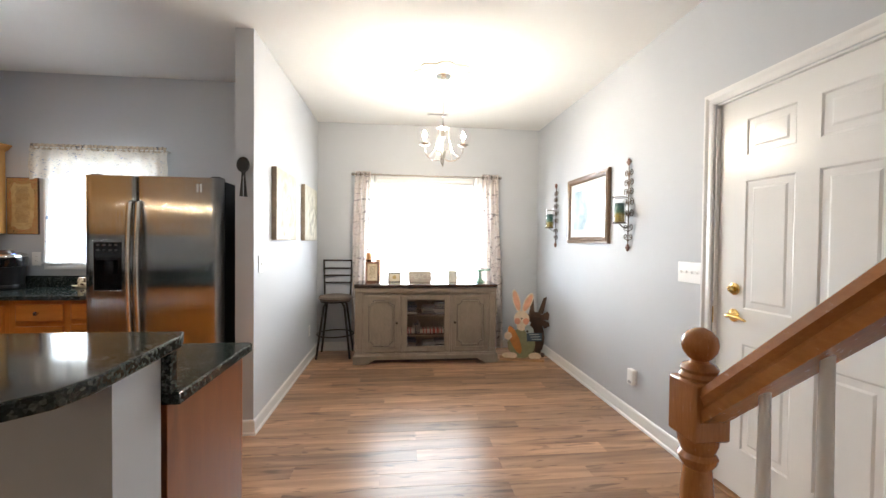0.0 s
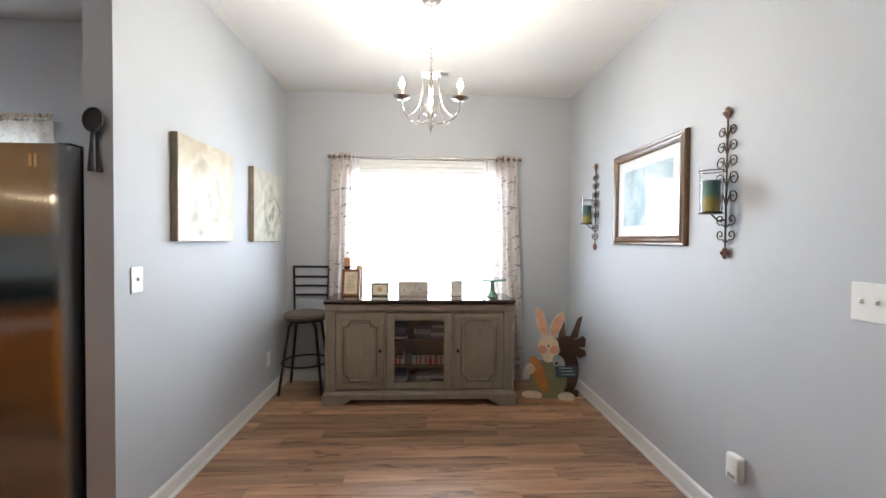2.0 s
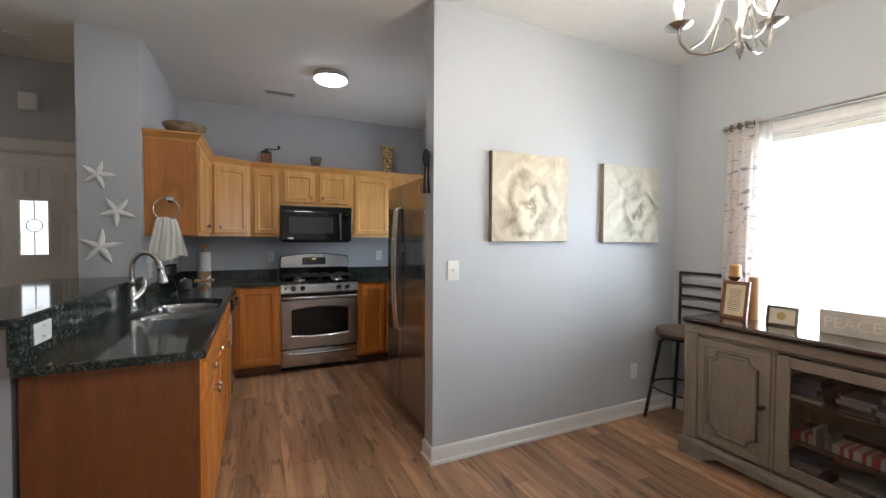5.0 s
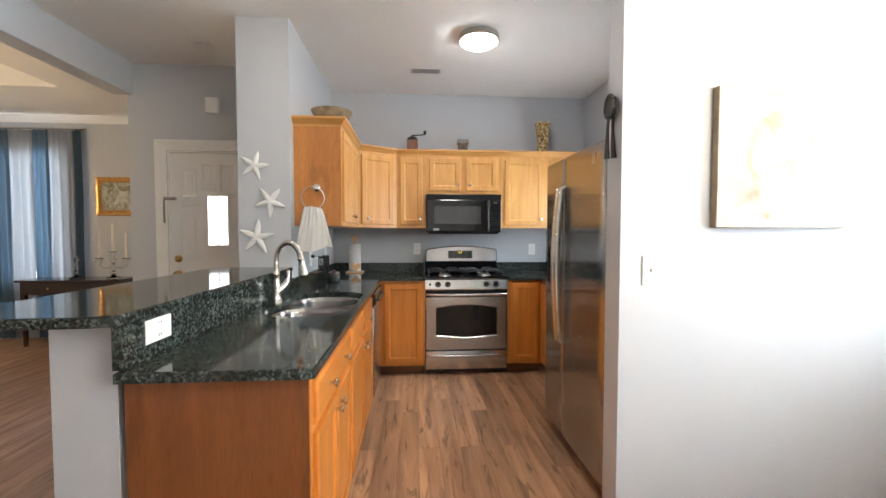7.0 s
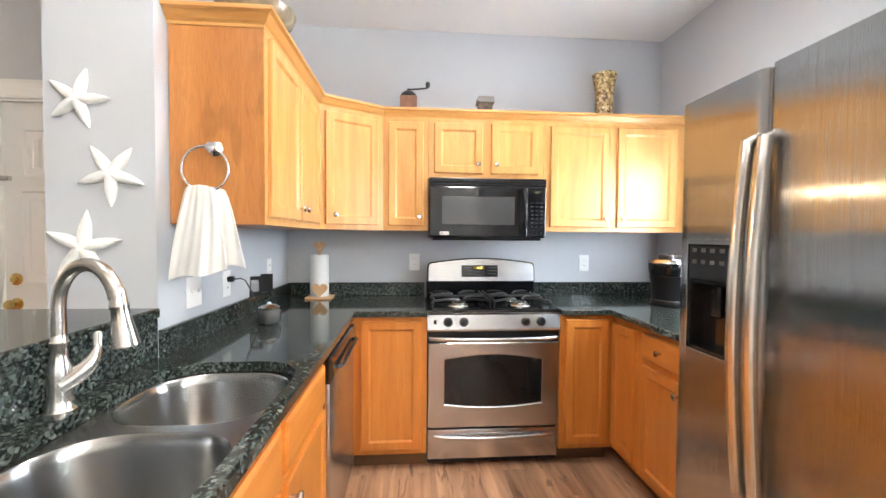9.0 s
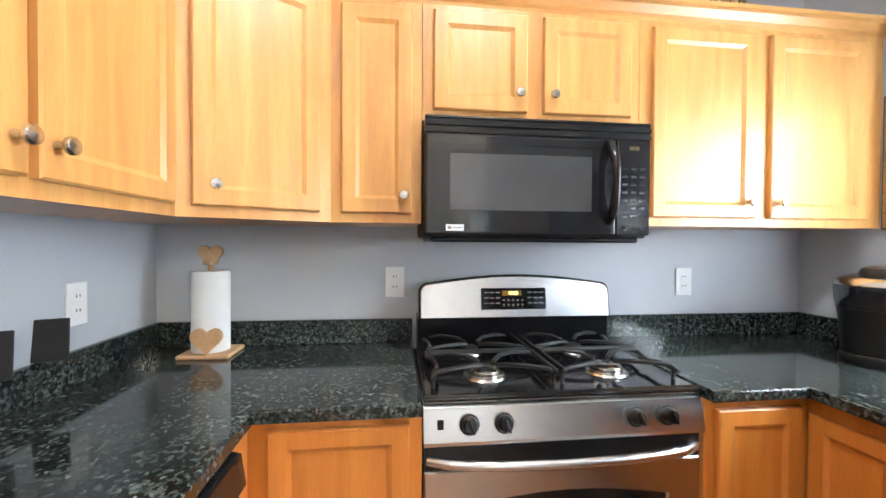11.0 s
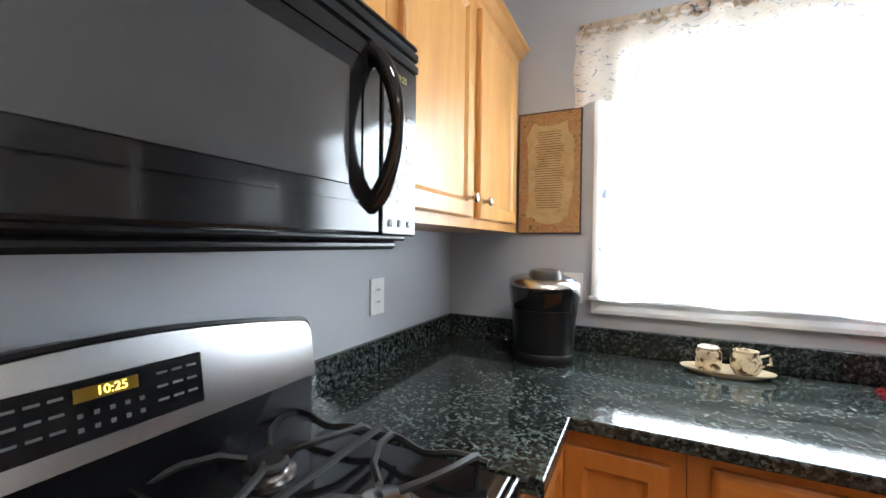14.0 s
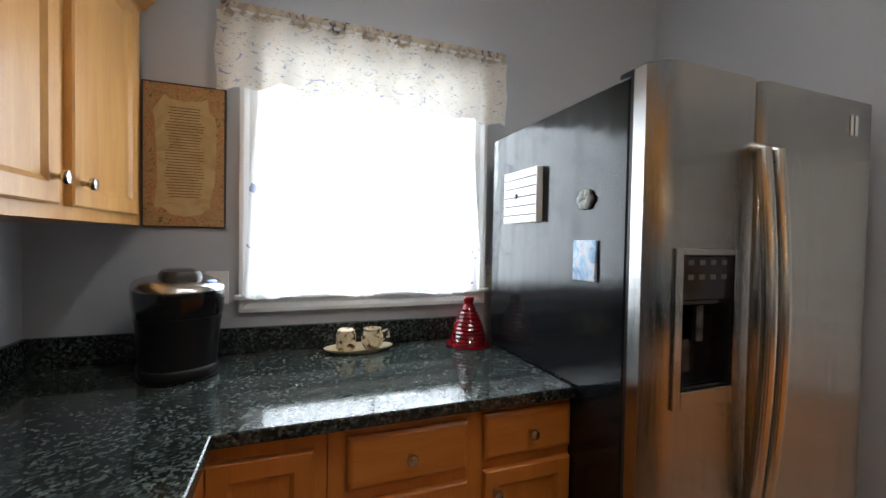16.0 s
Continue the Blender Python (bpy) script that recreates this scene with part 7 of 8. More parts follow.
# ---- hanging iron spoon and fork on the wall end ----
for nm, x, tilt_, yo in (("iron_spoon", -0.700, 3, -0.026), ("iron_fork", -0.690, -3, -0.010)):
    u = thing(nm, (x, YP, 1.63), "black cast iron decorative " + nm.split("_")[1] + " hung on the wall end", "wall decor")
    b = bmesh.new()
    y_ = YP + yo
    m = Matrix.Translation((x, y_, 1.75)) @ pose(0, 0, 0, 0, tilt_, 0)
    vs = tube(b, [(0, 0, -0.125), (0, -0.002, -0.09), (0, -0.003, 0.0), (0, 0, 0.05)], [0.012, 0.010, 0.006, 0.007], 8)
    if nm == "iron_spoon":
        rows = []
        for r_, d_ in ((0.043, 0.002), (0.041, -0.005), (0.029, 0.004), (0.012, 0.010)):
            rows.append([(r_ * math.cos(2 * math.pi * i / 20), d_, 0.088 + r_ * 1.25 * math.sin(2 * math.pi * i / 20)) for i in range(20)])
        vs += loft(b, rows)
    else:
        for dx in (-0.02, -0.007, 0.007, 0.02):
            vs += tube(b, [(dx * 0.4, 0, 0.05), (dx, -0.003, 0.075), (dx, 0, 0.125)], [0.006, 0.005, 0.003], 6)
    bmesh.ops.transform(b, matrix=m, verts=b.verts)
    part("utensil", b, M_IRON, u, smooth=True)
    b = bmesh.new()
    tube(b, [(x, YP - 0.0005, 1.79), (x, y_ - 0.004, 1.79)], 0.0025, 6)
    part("nail", b, M_IRON, u)

# ---- kitchen window dressing ----
M_VAL = fabric("printed_valance", (0.72, 0.68, 0.62), 0.17, [((0.30, 0.35, 0.48), 0.635, 0.66, 1.1), ((0.42, 0.40, 0.40), 0.62, 0.65, 1.7), ((0.60, 0.52, 0.40), 0.60, 0.70, 1.4)], print_scale=(22, 22, 52))
M_CAFE = fabric("white_cafe_sheer", (0.90, 0.90, 0.90), 0.55, [((0.25, 0.30, 0.42), 0.63, 0.66, 1.0)], gap=0.25, print_scale=(13, 13, 15))
M_HEAD = fabric("ruffled_heading", (0.58, 0.49, 0.38), 0.25, [((0.16, 0.17, 0.20), 0.58, 0.62, 1.5)], print_scale=(14, 14, 14))
VX0, VX1 = -2.772, -1.672


def cloth_strip(name, x0, x1, ztop, zbot, y, folds, depth, material, label, seed, group, splay=0.0):
    """Cloth whose lower edge follows zbot(u); splay pulls its outer lower corner sideways."""
    b2 = bmesh.new()
    n, rows = folds * 10, 16
    r2 = random.Random(seed)
    ph = [r2.uniform(0.6, 1.35) for _ in range(folds + 2)]
    grid = []
    for j in range(rows + 1):
        v = j / rows
        row = []
        for i in range(n + 1):
            u = i / n
            f = u * folds
            amp = depth * ph[int(f)] * (0.55 + 0.45 * v)
            row.append(b2.verts.new((x0 + (x1 - x0) * u + splay * v * (u if splay > 0 else 1 - u) + 0.004 * math.sin(9 * v + f), y - 0.5 * depth * v + amp * math.sin(2 * math.pi * f + 0.6 * v), ztop + (zbot(u) - ztop) * v + 0.004 * math.sin(2 * math.pi * f) * (1 - v))))
        grid.append(row)
    for j in range(rows):
        for i in range(n):
            b2.faces.new((grid[j][i], grid[j][i + 1], grid[j + 1][i + 1], grid[j + 1][i]))
    return single(name, b2, material, ((x0 + x1) / 2, y, ztop), label, "curtain", group, True)


G = "kitchen curtains"
cloth_strip("valance", VX0, VX1, 2.092, lambda u: (1.826 + 0.044 * (u / 0.24) ** 1.3 if u < 0.24 else 1.832 + 0.030 * math.sin(math.pi * min(1, (u - 0.24) / 0.45)) if u < 0.60 else 1.842 - 0.020 * (u - 0.60) / 0.4) + 0.004 * math.sin(40 * u), YK - 0.075, 9, 0.015, M_VAL, "white ruffled valance printed with small blue motifs", 5, G)
cloth_strip("valance_heading", VX0 + 0.01, VX1 - 0.01, 2.132, lambda u: 2.080, YK - 0.072, 26, 0.010, M_HEAD, "gathered beige ruffle along the valance top", 6, G)
cloth_strip("cafe_curtain", -2.632, -2.215, 2.02, lambda u: 1.118 - 0.008 * math.sin(9 * u), YK - 0.042, 7, 0.012, M_CAFE, "white sheer cafe curtain with printed hem", 7, G, -0.062)
cloth_strip("cafe_curtain", -2.235, -1.818, 2.02, lambda u: 1.118 + 0.010 * math.sin(7 * u), YK - 0.046, 7, 0.012, M_CAFE, "white sheer cafe curtain with printed hem", 8, G, 0.050)
kr = thing("curtain_rod", (-2.235, YK - 0.06, 2.10), "slim white curtain rod over the kitchen window", "curtain rod")
b = bmesh.new()
tube(b, [(VX0 + 0.015, YK - 0.001, 2.1), (VX0 + 0.018, YK - 0.06, 2.1), (VX0 + 0.03, YK - 0.074, 2.1), (VX1 - 0.03, YK - 0.074, 2.1), (VX1 - 0.018, YK - 0.06, 2.1), (VX1 - 0.015, YK - 0.001, 2.1)], 0.006, 8)
part("pole", b, M_WHITE, kr)
b = bmesh.new()
tube(b, [(-2.72, YK - 0.001, 2.03), (-2.72, YK - 0.044, 2.025), (-1.725, YK - 0.044, 2.025), (-1.725, YK - 0.001, 2.03)], 0.004, 8)
part("sash_rod", b, M_WHITE, kr)

# ---- framed poem beside the kitchen window ----
ps = thing("poem_plaque", (-2.875, YK, 1.36), "tall parchment poem plaque with a floral border", "sign")
b = bmesh.new()
box(b, -2.998, -2.748, YK - 0.014, YK - 0.0005, 1.36, 1.848, 0.002)
part("backing", b, plain("dark_plaque_edge", (0.05, 0.025, 0.02), 0.5), ps)
b = bmesh.new()
box(b, -2.992, -2.754, YK - 0.0155, YK - 0.0142, 1.366, 1.842)
part("parchment_border", b, blotchy("floral_border", [(0.07, 0.06, 0.03), (0.34, 0.20, 0.07), (0.46, 0.30, 0.12), (0.42, 0.13, 0.06), (0.50, 0.36, 0.16)], 34.0, 0.6, distort=2.2), ps)
b = bmesh.new()
pts = [(-2.873 + (0.088 + 0.008 * math.sin(5 * a + 1)) * (abs(math.cos(a)) ** 0.35) * (1 if math.cos(a) > 0 else -1), 1.605 + (0.195 + 0.012 * math.sin(7 * a)) * (abs(math.sin(a)) ** 0.35) * (1 if math.sin(a) > 0 else -1)) for a in [2 * math.pi * i / 40 for i in range(40)]]
loft(b, [[(x, YK - 0.0156, z) for x, z in pts], [(x, YK - 0.0162, z) for x, z in pts]])
pp = part("parchment_field", b, blotchy("aged_parchment", [(0.40, 0.27, 0.11), (0.52, 0.38, 0.18), (0.58, 0.45, 0.24)], 12.0, 0.6), ps)
text_bars(pp, Matrix.Translation((-2.873, YK - 0.0163, 1.615)) @ pose(0, 0, 0, 90, 0, 0), 0.120, 0.31, 32, plain("faded_ink", (0.20, 0.12, 0.05), 0.7, relief=0), 4)

# ---- worktop things ----
ck = thing("coffee_maker", (-2.850, 4.085, CT1), "black single-cup coffee maker with silver trim", "coffee maker", rz=22, local=True)
b = bmesh.new()


def kshape(w, d0, d1, r):
    return round_rect(-w, w, d0, d1, r, 5)


loft(b, [[(x, y, z) for x, y in kshape(w, -w * 1.12, w * 1.15, w * 0.8)] for w, z in ((0.096, 0.0), (0.100, 0.004), (0.101, 0.030), (0.097, 0.038))])
part("drip_base", b, M_BLACK_M, ck, smooth=True)
b = bmesh.new()
loft(b, [[(x, y, z) for x, y in kshape(w, -w * 1.12, w * 1.15, w * 0.8)] for w, z in ((0.096, 0.0385), (0.098, 0.08), (0.103, 0.16), (0.108, 0.20))])
part("column", b, plain("matte_black_plastic", (0.006, 0.006, 0.007), 0.3, relief=0.03), ck, smooth=True)
b = bmesh.new()
loft(b, [[(x, y, z) for x, y in kshape(w, -w * 1.12, w * 1.15, w * 0.8)] for w, z in ((0.108, 0.2005), (0.112, 0.23), (0.115, 0.275), (0.114, 0.285))])
hd = part("head", b, M_BLACK, ck, smooth=True)
b = bmesh.new()
loft(b, [[(x, y, z + 0.05 * (y + 0.12)) for x, y in kshape(w, -w * 1.12, w * 1.15, w * 0.8)] for w, z in ((0.1145, 0.284), (0.113, 0.292), (0.105, 0.304), (0.085, 0.313), (0.05, 0.317))])
part("silver_collar", b, M_NICKEL, hd, "silver domed top", smooth=True)
b = bmesh.new()
loft(b, [[(x, y - 0.02, z) for x, y in kshape(w, -w * 1.3, w * 1.1, w * 0.7)] for w, z in ((0.050, 0.300), (0.052, 0.330), (0.046, 0.345), (0.030, 0.352))])
part("handle_lid", b, plain("dark_brown_lid", (0.035, 0.028, 0.024), 0.35), hd, "dark rounded lid handle", smooth=True)
b = bmesh.new()
box(b, 0.052, 0.082, -0.085, -0.055, 0.308, 0.3145, 0.001)
part("lit_buttons", b, glow("blue_button_glow", (0.10, 0.25, 1.0), 3.0), hd, "blue lit buttons")
ck.scale = (1.02, 1.05, 0.91)
tr = thing("cream_and_sugar_set", (-2.305, 4.16, CT1), "cream pottery sugar bowl and creamer on an oval tray", "tableware")
M_POT = blotchy("speckled_cream_glaze", [(0.03, 0.025, 0.02), (0.10, 0.05, 0.04), (0.62, 0.52, 0.35), (0.70, 0.60, 0.42), (0.72, 0.63, 0.46)], 42.0, 0.25, distort=0.8)
M_CREAMG = plain("cream_glaze", (0.68, 0.57, 0.38), 0.22, var=0.1, relief=0)
b = bmesh.new()
loft(b, [[(-2.305 + 0.105 * s * math.cos(2 * math.pi * i / 28), 4.16 + 0.055 * s * math.sin(2 * math.pi * i / 28), CT1 + h) for i in range(28)] for s, h in ((0.75, 0.0), (1.0, 0.012), (1.03, 0.016), (0.98, 0.015), (0.72, 0.006))])
part("tray", b, M_CREAMG, tr, smooth=True)
b = bmesh.new()
lathe(b, [(0.026, 0.007), (0.030, 0.012), (0.031, 0.055), (0.028, 0.062), (0.026, 0.063), (0.027, 0.070), (0.020, 0.075), (0.0, 0.076)], -2.345, 4.165, CT1, 20)
part("sugar_bowl", b, M_POT, tr, smooth=True)
b = bmesh.new()
lathe(b, [(0.024, 0.007), (0.034, 0.022), (0.035, 0.045), (0.027, 0.064), (0.029, 0.071), (0.026, 0.070), (0.022, 0.060)], -2.262, 4.165, CT1, 20)
tube(b, [(-2.236, 4.165, CT1 + 0.055), (-2.212, 4.165, CT1 + 0.064), (-2.208, 4.165, CT1 + 0.040), (-2.232, 4.165, CT1 + 0.026)], 0.0045, 6)
part("creamer", b, M_POT, tr, smooth=True)
tr.scale, tr.location = (1.18, 1.1, 1.15), (-2.290, 4.168, CT1)
M_RED = plain("ruby_red_glaze", (0.22, 0.004, 0.010), 0.08, var=0.2, relief=0, coat=0.7)
b = bmesh.new()
prof = [(0.080, 0.0), (0.082, 0.006), (0.062, 0.010)]
for i in range(9):
    r_ = 0.060 * math.cos(math.radians(8 + i * 7.5)) + 0.001
    h_ = 0.014 + i * 0.0135
    prof += [(r_, h_), (r_ + 0.0035, h_ + 0.006), (r_ - 0.001, h_ + 0.0125)]
prof += [(0.020, 0.140), (0.016, 0.150), (0.020, 0.165), (0.017, 0.172), (0.0, 0.173)]
lathe(b, [(q * 1.15, h * 1.12) for q, h in prof], -1.855, 4.145, CT1, 32)
single("beehive_jar", b, M_RED, (-1.855, 4.145, CT1), "ruby red ridged beehive jar on a saucer", "jar", smooth=True)

pt = thing("paper_towel_holder", (-3.19, 1.855, CT1), "wooden heart paper towel holder with a white roll", "paper towel holder")
M_PINE = wood("pale_pine", (0.50, 0.30, 0.15), (0.60, 0.38, 0.20), (6, 6, 2), 0.55, coat=0)
hx, hy = -3.19, 1.855
b = bmesh.new()
box(b, hx - 0.075, hx + 0.075, hy - 0.08, hy + 0.085, CT1, CT1 + 0.014, 0.004)
part("base", b, M_PINE, pt)
b = bmesh.new()
lathe(b, [(0.009, 0.014), (0.009, 0.33)], hx, hy, CT1, 10)
box(b, hx - 0.035, hx + 0.035, hy - 0.012, hy + 0.012, CT1 + 0.31, CT1 + 0.325, 0.003)
part("dowel", b, M_PINE, pt)
b = bmesh.new()
lathe(b, [(0.058, 0.015), (0.060, 0.018), (0.060, 0.285), (0.058, 0.288), (0.020, 0.288), (0.019, 0.286)], hx, hy, CT1, 28)
part("paper_roll", b, plain("white_paper", (0.80, 0.80, 0.79), 0.9, var=0.04, grain=300, relief=0.3), pt, "white paper towel roll", smooth=True)


def heart(cx_, cz_, s, n=28):
    out = []
    for i in range(n):
        t = 2 * math.pi * i / n
        out.append((cx_ + s * 16 * math.sin(t) ** 3 / 16, cz_ + s * (13 * math.cos(t) - 5 * math.cos(2 * t) - 2 * math.cos(3 * t) - math.cos(4 * t)) / 16))
    return out


for cz_, s_, xo, yo in ((CT1 + 0.065, 0.05, 0.072, 0.055), (CT1 + 0.345, 0.04, 0.0, 0.0)):
    b = bmesh.new()
    loft(b, [[(hx + xo + d, p, q) for p, q in heart(hy + yo * 0.3, cz_, s_)] for d in (-0.008, 0.008)])
    part("heart_panel", b, M_PINE, pt, "cut-out wooden heart")
cw = thing("candle_jar", (-2.40, 1.80, CT1), "squat dark glass jar with a chrome lid", "jar")
b = bmesh.new()
lathe(b, [(0.040, 0.0), (0.050, 0.008), (0.054, 0.035), (0.050, 0.062), (0.042, 0.070)], -2.40, 1.80, CT1, 24)
part("bowl", b, plain("smoky_glass", (0.05, 0.052, 0.052), 0.08, var=0.3, relief=0), cw, smooth=True)
b = bmesh.new()
lathe(b, [(0.046, 0.070), (0.047, 0.078), (0.030, 0.088), (0.012, 0.092), (0.010, 0.100), (0.0, 0.102)], -2.40, 1.80, CT1, 24)
part("lid", b, M_CHROME, cw, "domed chrome lid", smooth=True)
M_MATTE = plain("matte_black_card", (0.008, 0.008, 0.009), 0.75, relief=0)
for nm, x, y, w, h, rz, lab in (("photo_stand", -2.655, 1.640, 0.078, 0.105, 112, "small black framed photo on the upstand ledge"), ("dark_tablet", -2.80, 1.640, 0.085, 0.105, 112, "small black display leaning on the upstand")):
    f = thing(nm, (x, y, BS + 0.0005), lab, "picture frame", rz=rz, local=True)
    b = bmesh.new()
    m = pose(0, 0, 0.0, -6, 0, 0)
    box(b, -w / 2, w / 2, 0, 0.012, 0.001, h, 0.003, 2, m)
    part("frame", b, M_MATTE, f)
    b = bmesh.new()
    box(b, -w / 2 + 0.020, w / 2 - 0.020, -0.0012, -0.0002, 0.024, h - 0.020, 0, 1, m)
    part("picture", b, plain("grey_photo", (0.30, 0.31, 0.32), 0.2, var=0.4, scale=30) if nm == "photo_stand" else M_MATTE, f)
b = bmesh.new()
tube(b, [(-2.385, YS + 0.03, 1.124), (-2.42, YS + 0.05, 1.124), (-2.46, YS + 0.055, 1.110), (-2.50, YS + 0.06, 1.065), (-2.545, YS + 0.065, 1.020), (-2.575, YS + 0.072, 0.985), (-2.575, YS + 0.085, 0.945), (-2.55, YS + 0.10, 0.920), (-2.50, YS + 0.13, 0.918)], 0.0030, 6)
box(b, -2.396, -2.368, YS + 0.0085, YS + 0.036, 1.112, 1.138, 0.006, 2)
single("power_cord", b, M_BLACK_M, (-2.3, YS + 0.04, 0.914), "thin black power cord plugged into the wall", "cord", smooth=True)

# ---- towel ring ----
tw = thing("towel_ring", (-1.955, 1.765, 1.62), "chrome towel ring on the cabinet side", "towel ring")
b = bmesh.new()
lathe(b, [(0.026, 0), (0.026, 0.006), (0.018, 0.010), (0.010, 0.016), (0.010, 0.040), (0.016, 0.046), (0.0, 0.050)], m=pose(-1.9545, 1.775, 1.63, 0, 90, 0), segs=20)
part("mount", b, M_CHROME, tw, smooth=True)
b = bmesh.new()
tube(b, ring_pts((-1.918, 1.755, 1.555), 0.078, "x", 36), 0.005, 10)
part("ring", b, M_CHROME, tw, smooth=True)
M_TERRY = fabric("white_terry", (0.82, 0.82, 0.80), 0.12, weave=350)
tl = thing("hand_towel", (-1.918, 1.755, 1.19), "white terry hand towel hung through the ring", "towel")


def towel_layer(name, x, yc, z1, drop, w0, w1, lean, seed):
    """One hanging layer of folded cloth, gathered at the ring and fuller at its hem."""
    b2 = bmesh.new()
    n, rows = 30, 24
    loops = []
    for j in range(rows + 1):
        v = j / rows
        half = w0 + (w1 - w0) * v ** 0.75
        front, back = [], []
        for i in range(n + 1):
            u = i / n * 2 - 1
            f = 0.011 * math.sin(3.4 * u + seed + 0.7 * v) * (0.45 + 0.55 * v) + 0.003 * math.sin(8.2 * u * (1 - 0.35 * v) + 2 * seed) * (1 - 0.5 * v) + 0.003 * math.sin(15 * u + 5 * v + seed)
            zz = z1 - (drop + 0.016 * u * lean + 0.006 * math.sin(4 * u + seed)) * v + 0.008 * (1 - u * u) * (1 - v)
            yy = yc + u * half + 0.010 * lean * v
            front.append((x + f, yy, zz))
            back.append((max(x + f - 0.009, -1.9515), yy, zz))
        loops.append(front + back[::-1])
    loft(b2, loops)
    return part(name, b2, M_TERRY, tl, smooth=True)


towel_layer("back_layer", -1.926, 1.768, 1.486, 0.262, 0.040, 0.104, 1, 1.9)
towel_layer("front_layer", -1.898, 1.742, 1.490, 0.302, 0.044, 0.096, -1, 0.4)

# ---- starfish ----
M_STAR = plain("white_starfish", (0.76, 0.76, 0.74), 0.75, var=0.10, scale=30, grain=160, relief=0.5)
for yy, zz, s, rot in ((1.380, 1.768, 0.100, -16), (1.480, 1.527, 0.108, 35), (1.390, 1.284, 0.122, -6)):
    b = bmesh.new()
    k = 60

    def star(scale_, x):
        pts = []
        for i in range(k):
            a = 2 * math.pi * i / k
            ph = (a * 5 / (2 * math.pi)) % 1.0
            d = min(ph, 1 - ph) * 2
            r_ = s * (0.29 + 0.71 * (1 - d) ** 1.75) * scale_
            a2 = a + radians(90 + rot)
            pts.append((XS + x, yy + r_ * math.cos(a2), zz + r_ * math.sin(a2)))
        return pts
    loft(b, [star(1.0, 0.001), star(1.02, 0.008), star(0.9, 0.016), star(0.62, 0.021), star(0.25, 0.024)])
    single("starfish", b, M_STAR, (XS, yy, zz), "white textured starfish decoration on the wall", "wall decor", "starfish decorations")

# ---- things on top of the wall cabinets ----
TOP = 2.119
b = bmesh.new()
lathe(b, [(0.06, 0.0), (0.065, 0.008), (0.055, 0.014), (0.10, 0.034), (0.136, 0.066), (0.150, 0.098), (0.146, 0.100), (0.130, 0.068), (0.09, 0.038), (0.0, 0.022)], -2.15, 1.845, TOP, 32)
single("pottery_bowl", b, blotchy("olive_glaze", [(0.16, 0.13, 0.09), (0.26, 0.22, 0.15), (0.36, 0.31, 0.22)], 10.0, 0.2), (-2.15, 1.845, TOP), "wide olive brown glazed pottery bowl", "bowl", smooth=True)
cg = thing("coffee_grinder", (-3.17, 2.44, TOP), "antique wooden coffee grinder with iron crank", "coffee grinder")
gz = TOP
b = bmesh.new()
box(b, -3.235, -3.105, 2.375, 2.505, gz, gz + 0.012, 0.003)
box(b, -3.225, -3.115, 2.385, 2.495, gz + 0.012, gz + 0.125, 0.002)
part("box", b, wood("grinder_wood", (0.16, 0.06, 0.03), (0.25, 0.10, 0.05), (9, 9, 3), 0.4), cg, "reddish wooden box")
b = bmesh.new()
lathe(b, [(0.055, 0.125), (0.058, 0.130), (0.050, 0.150), (0.030, 0.165), (0.012, 0.170), (0.008, 0.185)], -3.17, 2.44, gz, 20)
tube(b, [(-3.17, 2.44, gz + 0.18), (-3.15, 2.50, gz + 0.178), (-3.13, 2.565, gz + 0.18)], 0.006, 8)
part("crank", b, M_IRON, cg, "black iron crank", smooth=True)
b = bmesh.new()
lathe(b, [(0.006, 0.18), (0.014, 0.19), (0.016, 0.205), (0.010, 0.218), (0.0, 0.222)], -3.13, 2.565, gz, 12)
part("crank_knob", b, M_IRON, cg, smooth=True)
bh = thing("birdhouse", (-3.17, 2.95, gz), "small weathered wooden birdhouse", "birdhouse")
b = bmesh.new()
box(b, -3.205, -3.125, 2.905, 2.995, gz, gz + 0.10, 0.002)
part("house", b, plain("weathered_grey_wood", (0.16, 0.12, 0.09), 0.8, var=0.3, scale=25), bh)
b = bmesh.new()
loft(b, [[(x, 2.893, gz + 0.098), (x, 3.007, gz + 0.098), (x, 3.002, gz + 0.135), (x, 2.898, gz + 0.135)] for x in (-3.215, -3.112)])
part("roof", b, plain("grey_tin_roof", (0.17, 0.15, 0.14), 0.5, 0.4), bh, "grey tin roof")
b = bmesh.new()
lathe(b, [(0.016, 0), (0.016, 0.0012)], m=pose(-3.1248, 2.95, gz + 0.058, 0, 90, 0), segs=16)
part("entrance_hole", b, M_SLOT, bh)
b = bmesh.new()
lathe(b, [(0.056, 0.0), (0.060, 0.006), (0.057, 0.06), (0.059, 0.15), (0.067, 0.24), (0.079, 0.315), (0.082, 0.325), (0.075, 0.323), (0.063, 0.24)], -3.17, 3.78, gz, 28)
vm, vn, vl, vb = nodes_of("gold_mosaic")
vt = vn.new("ShaderNodeTexVoronoi")
vt.inputs["Scale"].default_value = 75.0
vl.new(coords(vn, vl, (1, 1, 1)), vt.inputs["Vector"])
vs_ = vn.new("ShaderNodeSeparateColor")
vl.new(vt.outputs["Color"], vs_.inputs[0])
vl.new(ramp(vn, vl, vs_.outputs[0], [(0.0, (0.08, 0.045, 0.02)), (0.4, (0.26, 0.165, 0.07)), (0.75, (0.48, 0.34, 0.15)), (1.0, (0.66, 0.53, 0.30))]), vb.inputs["Base Color"])
vb.inputs["Roughness"].default_value = 0.18
bump(vn, vl, vb, vt.outputs["Distance"], 0.3, 0.001)
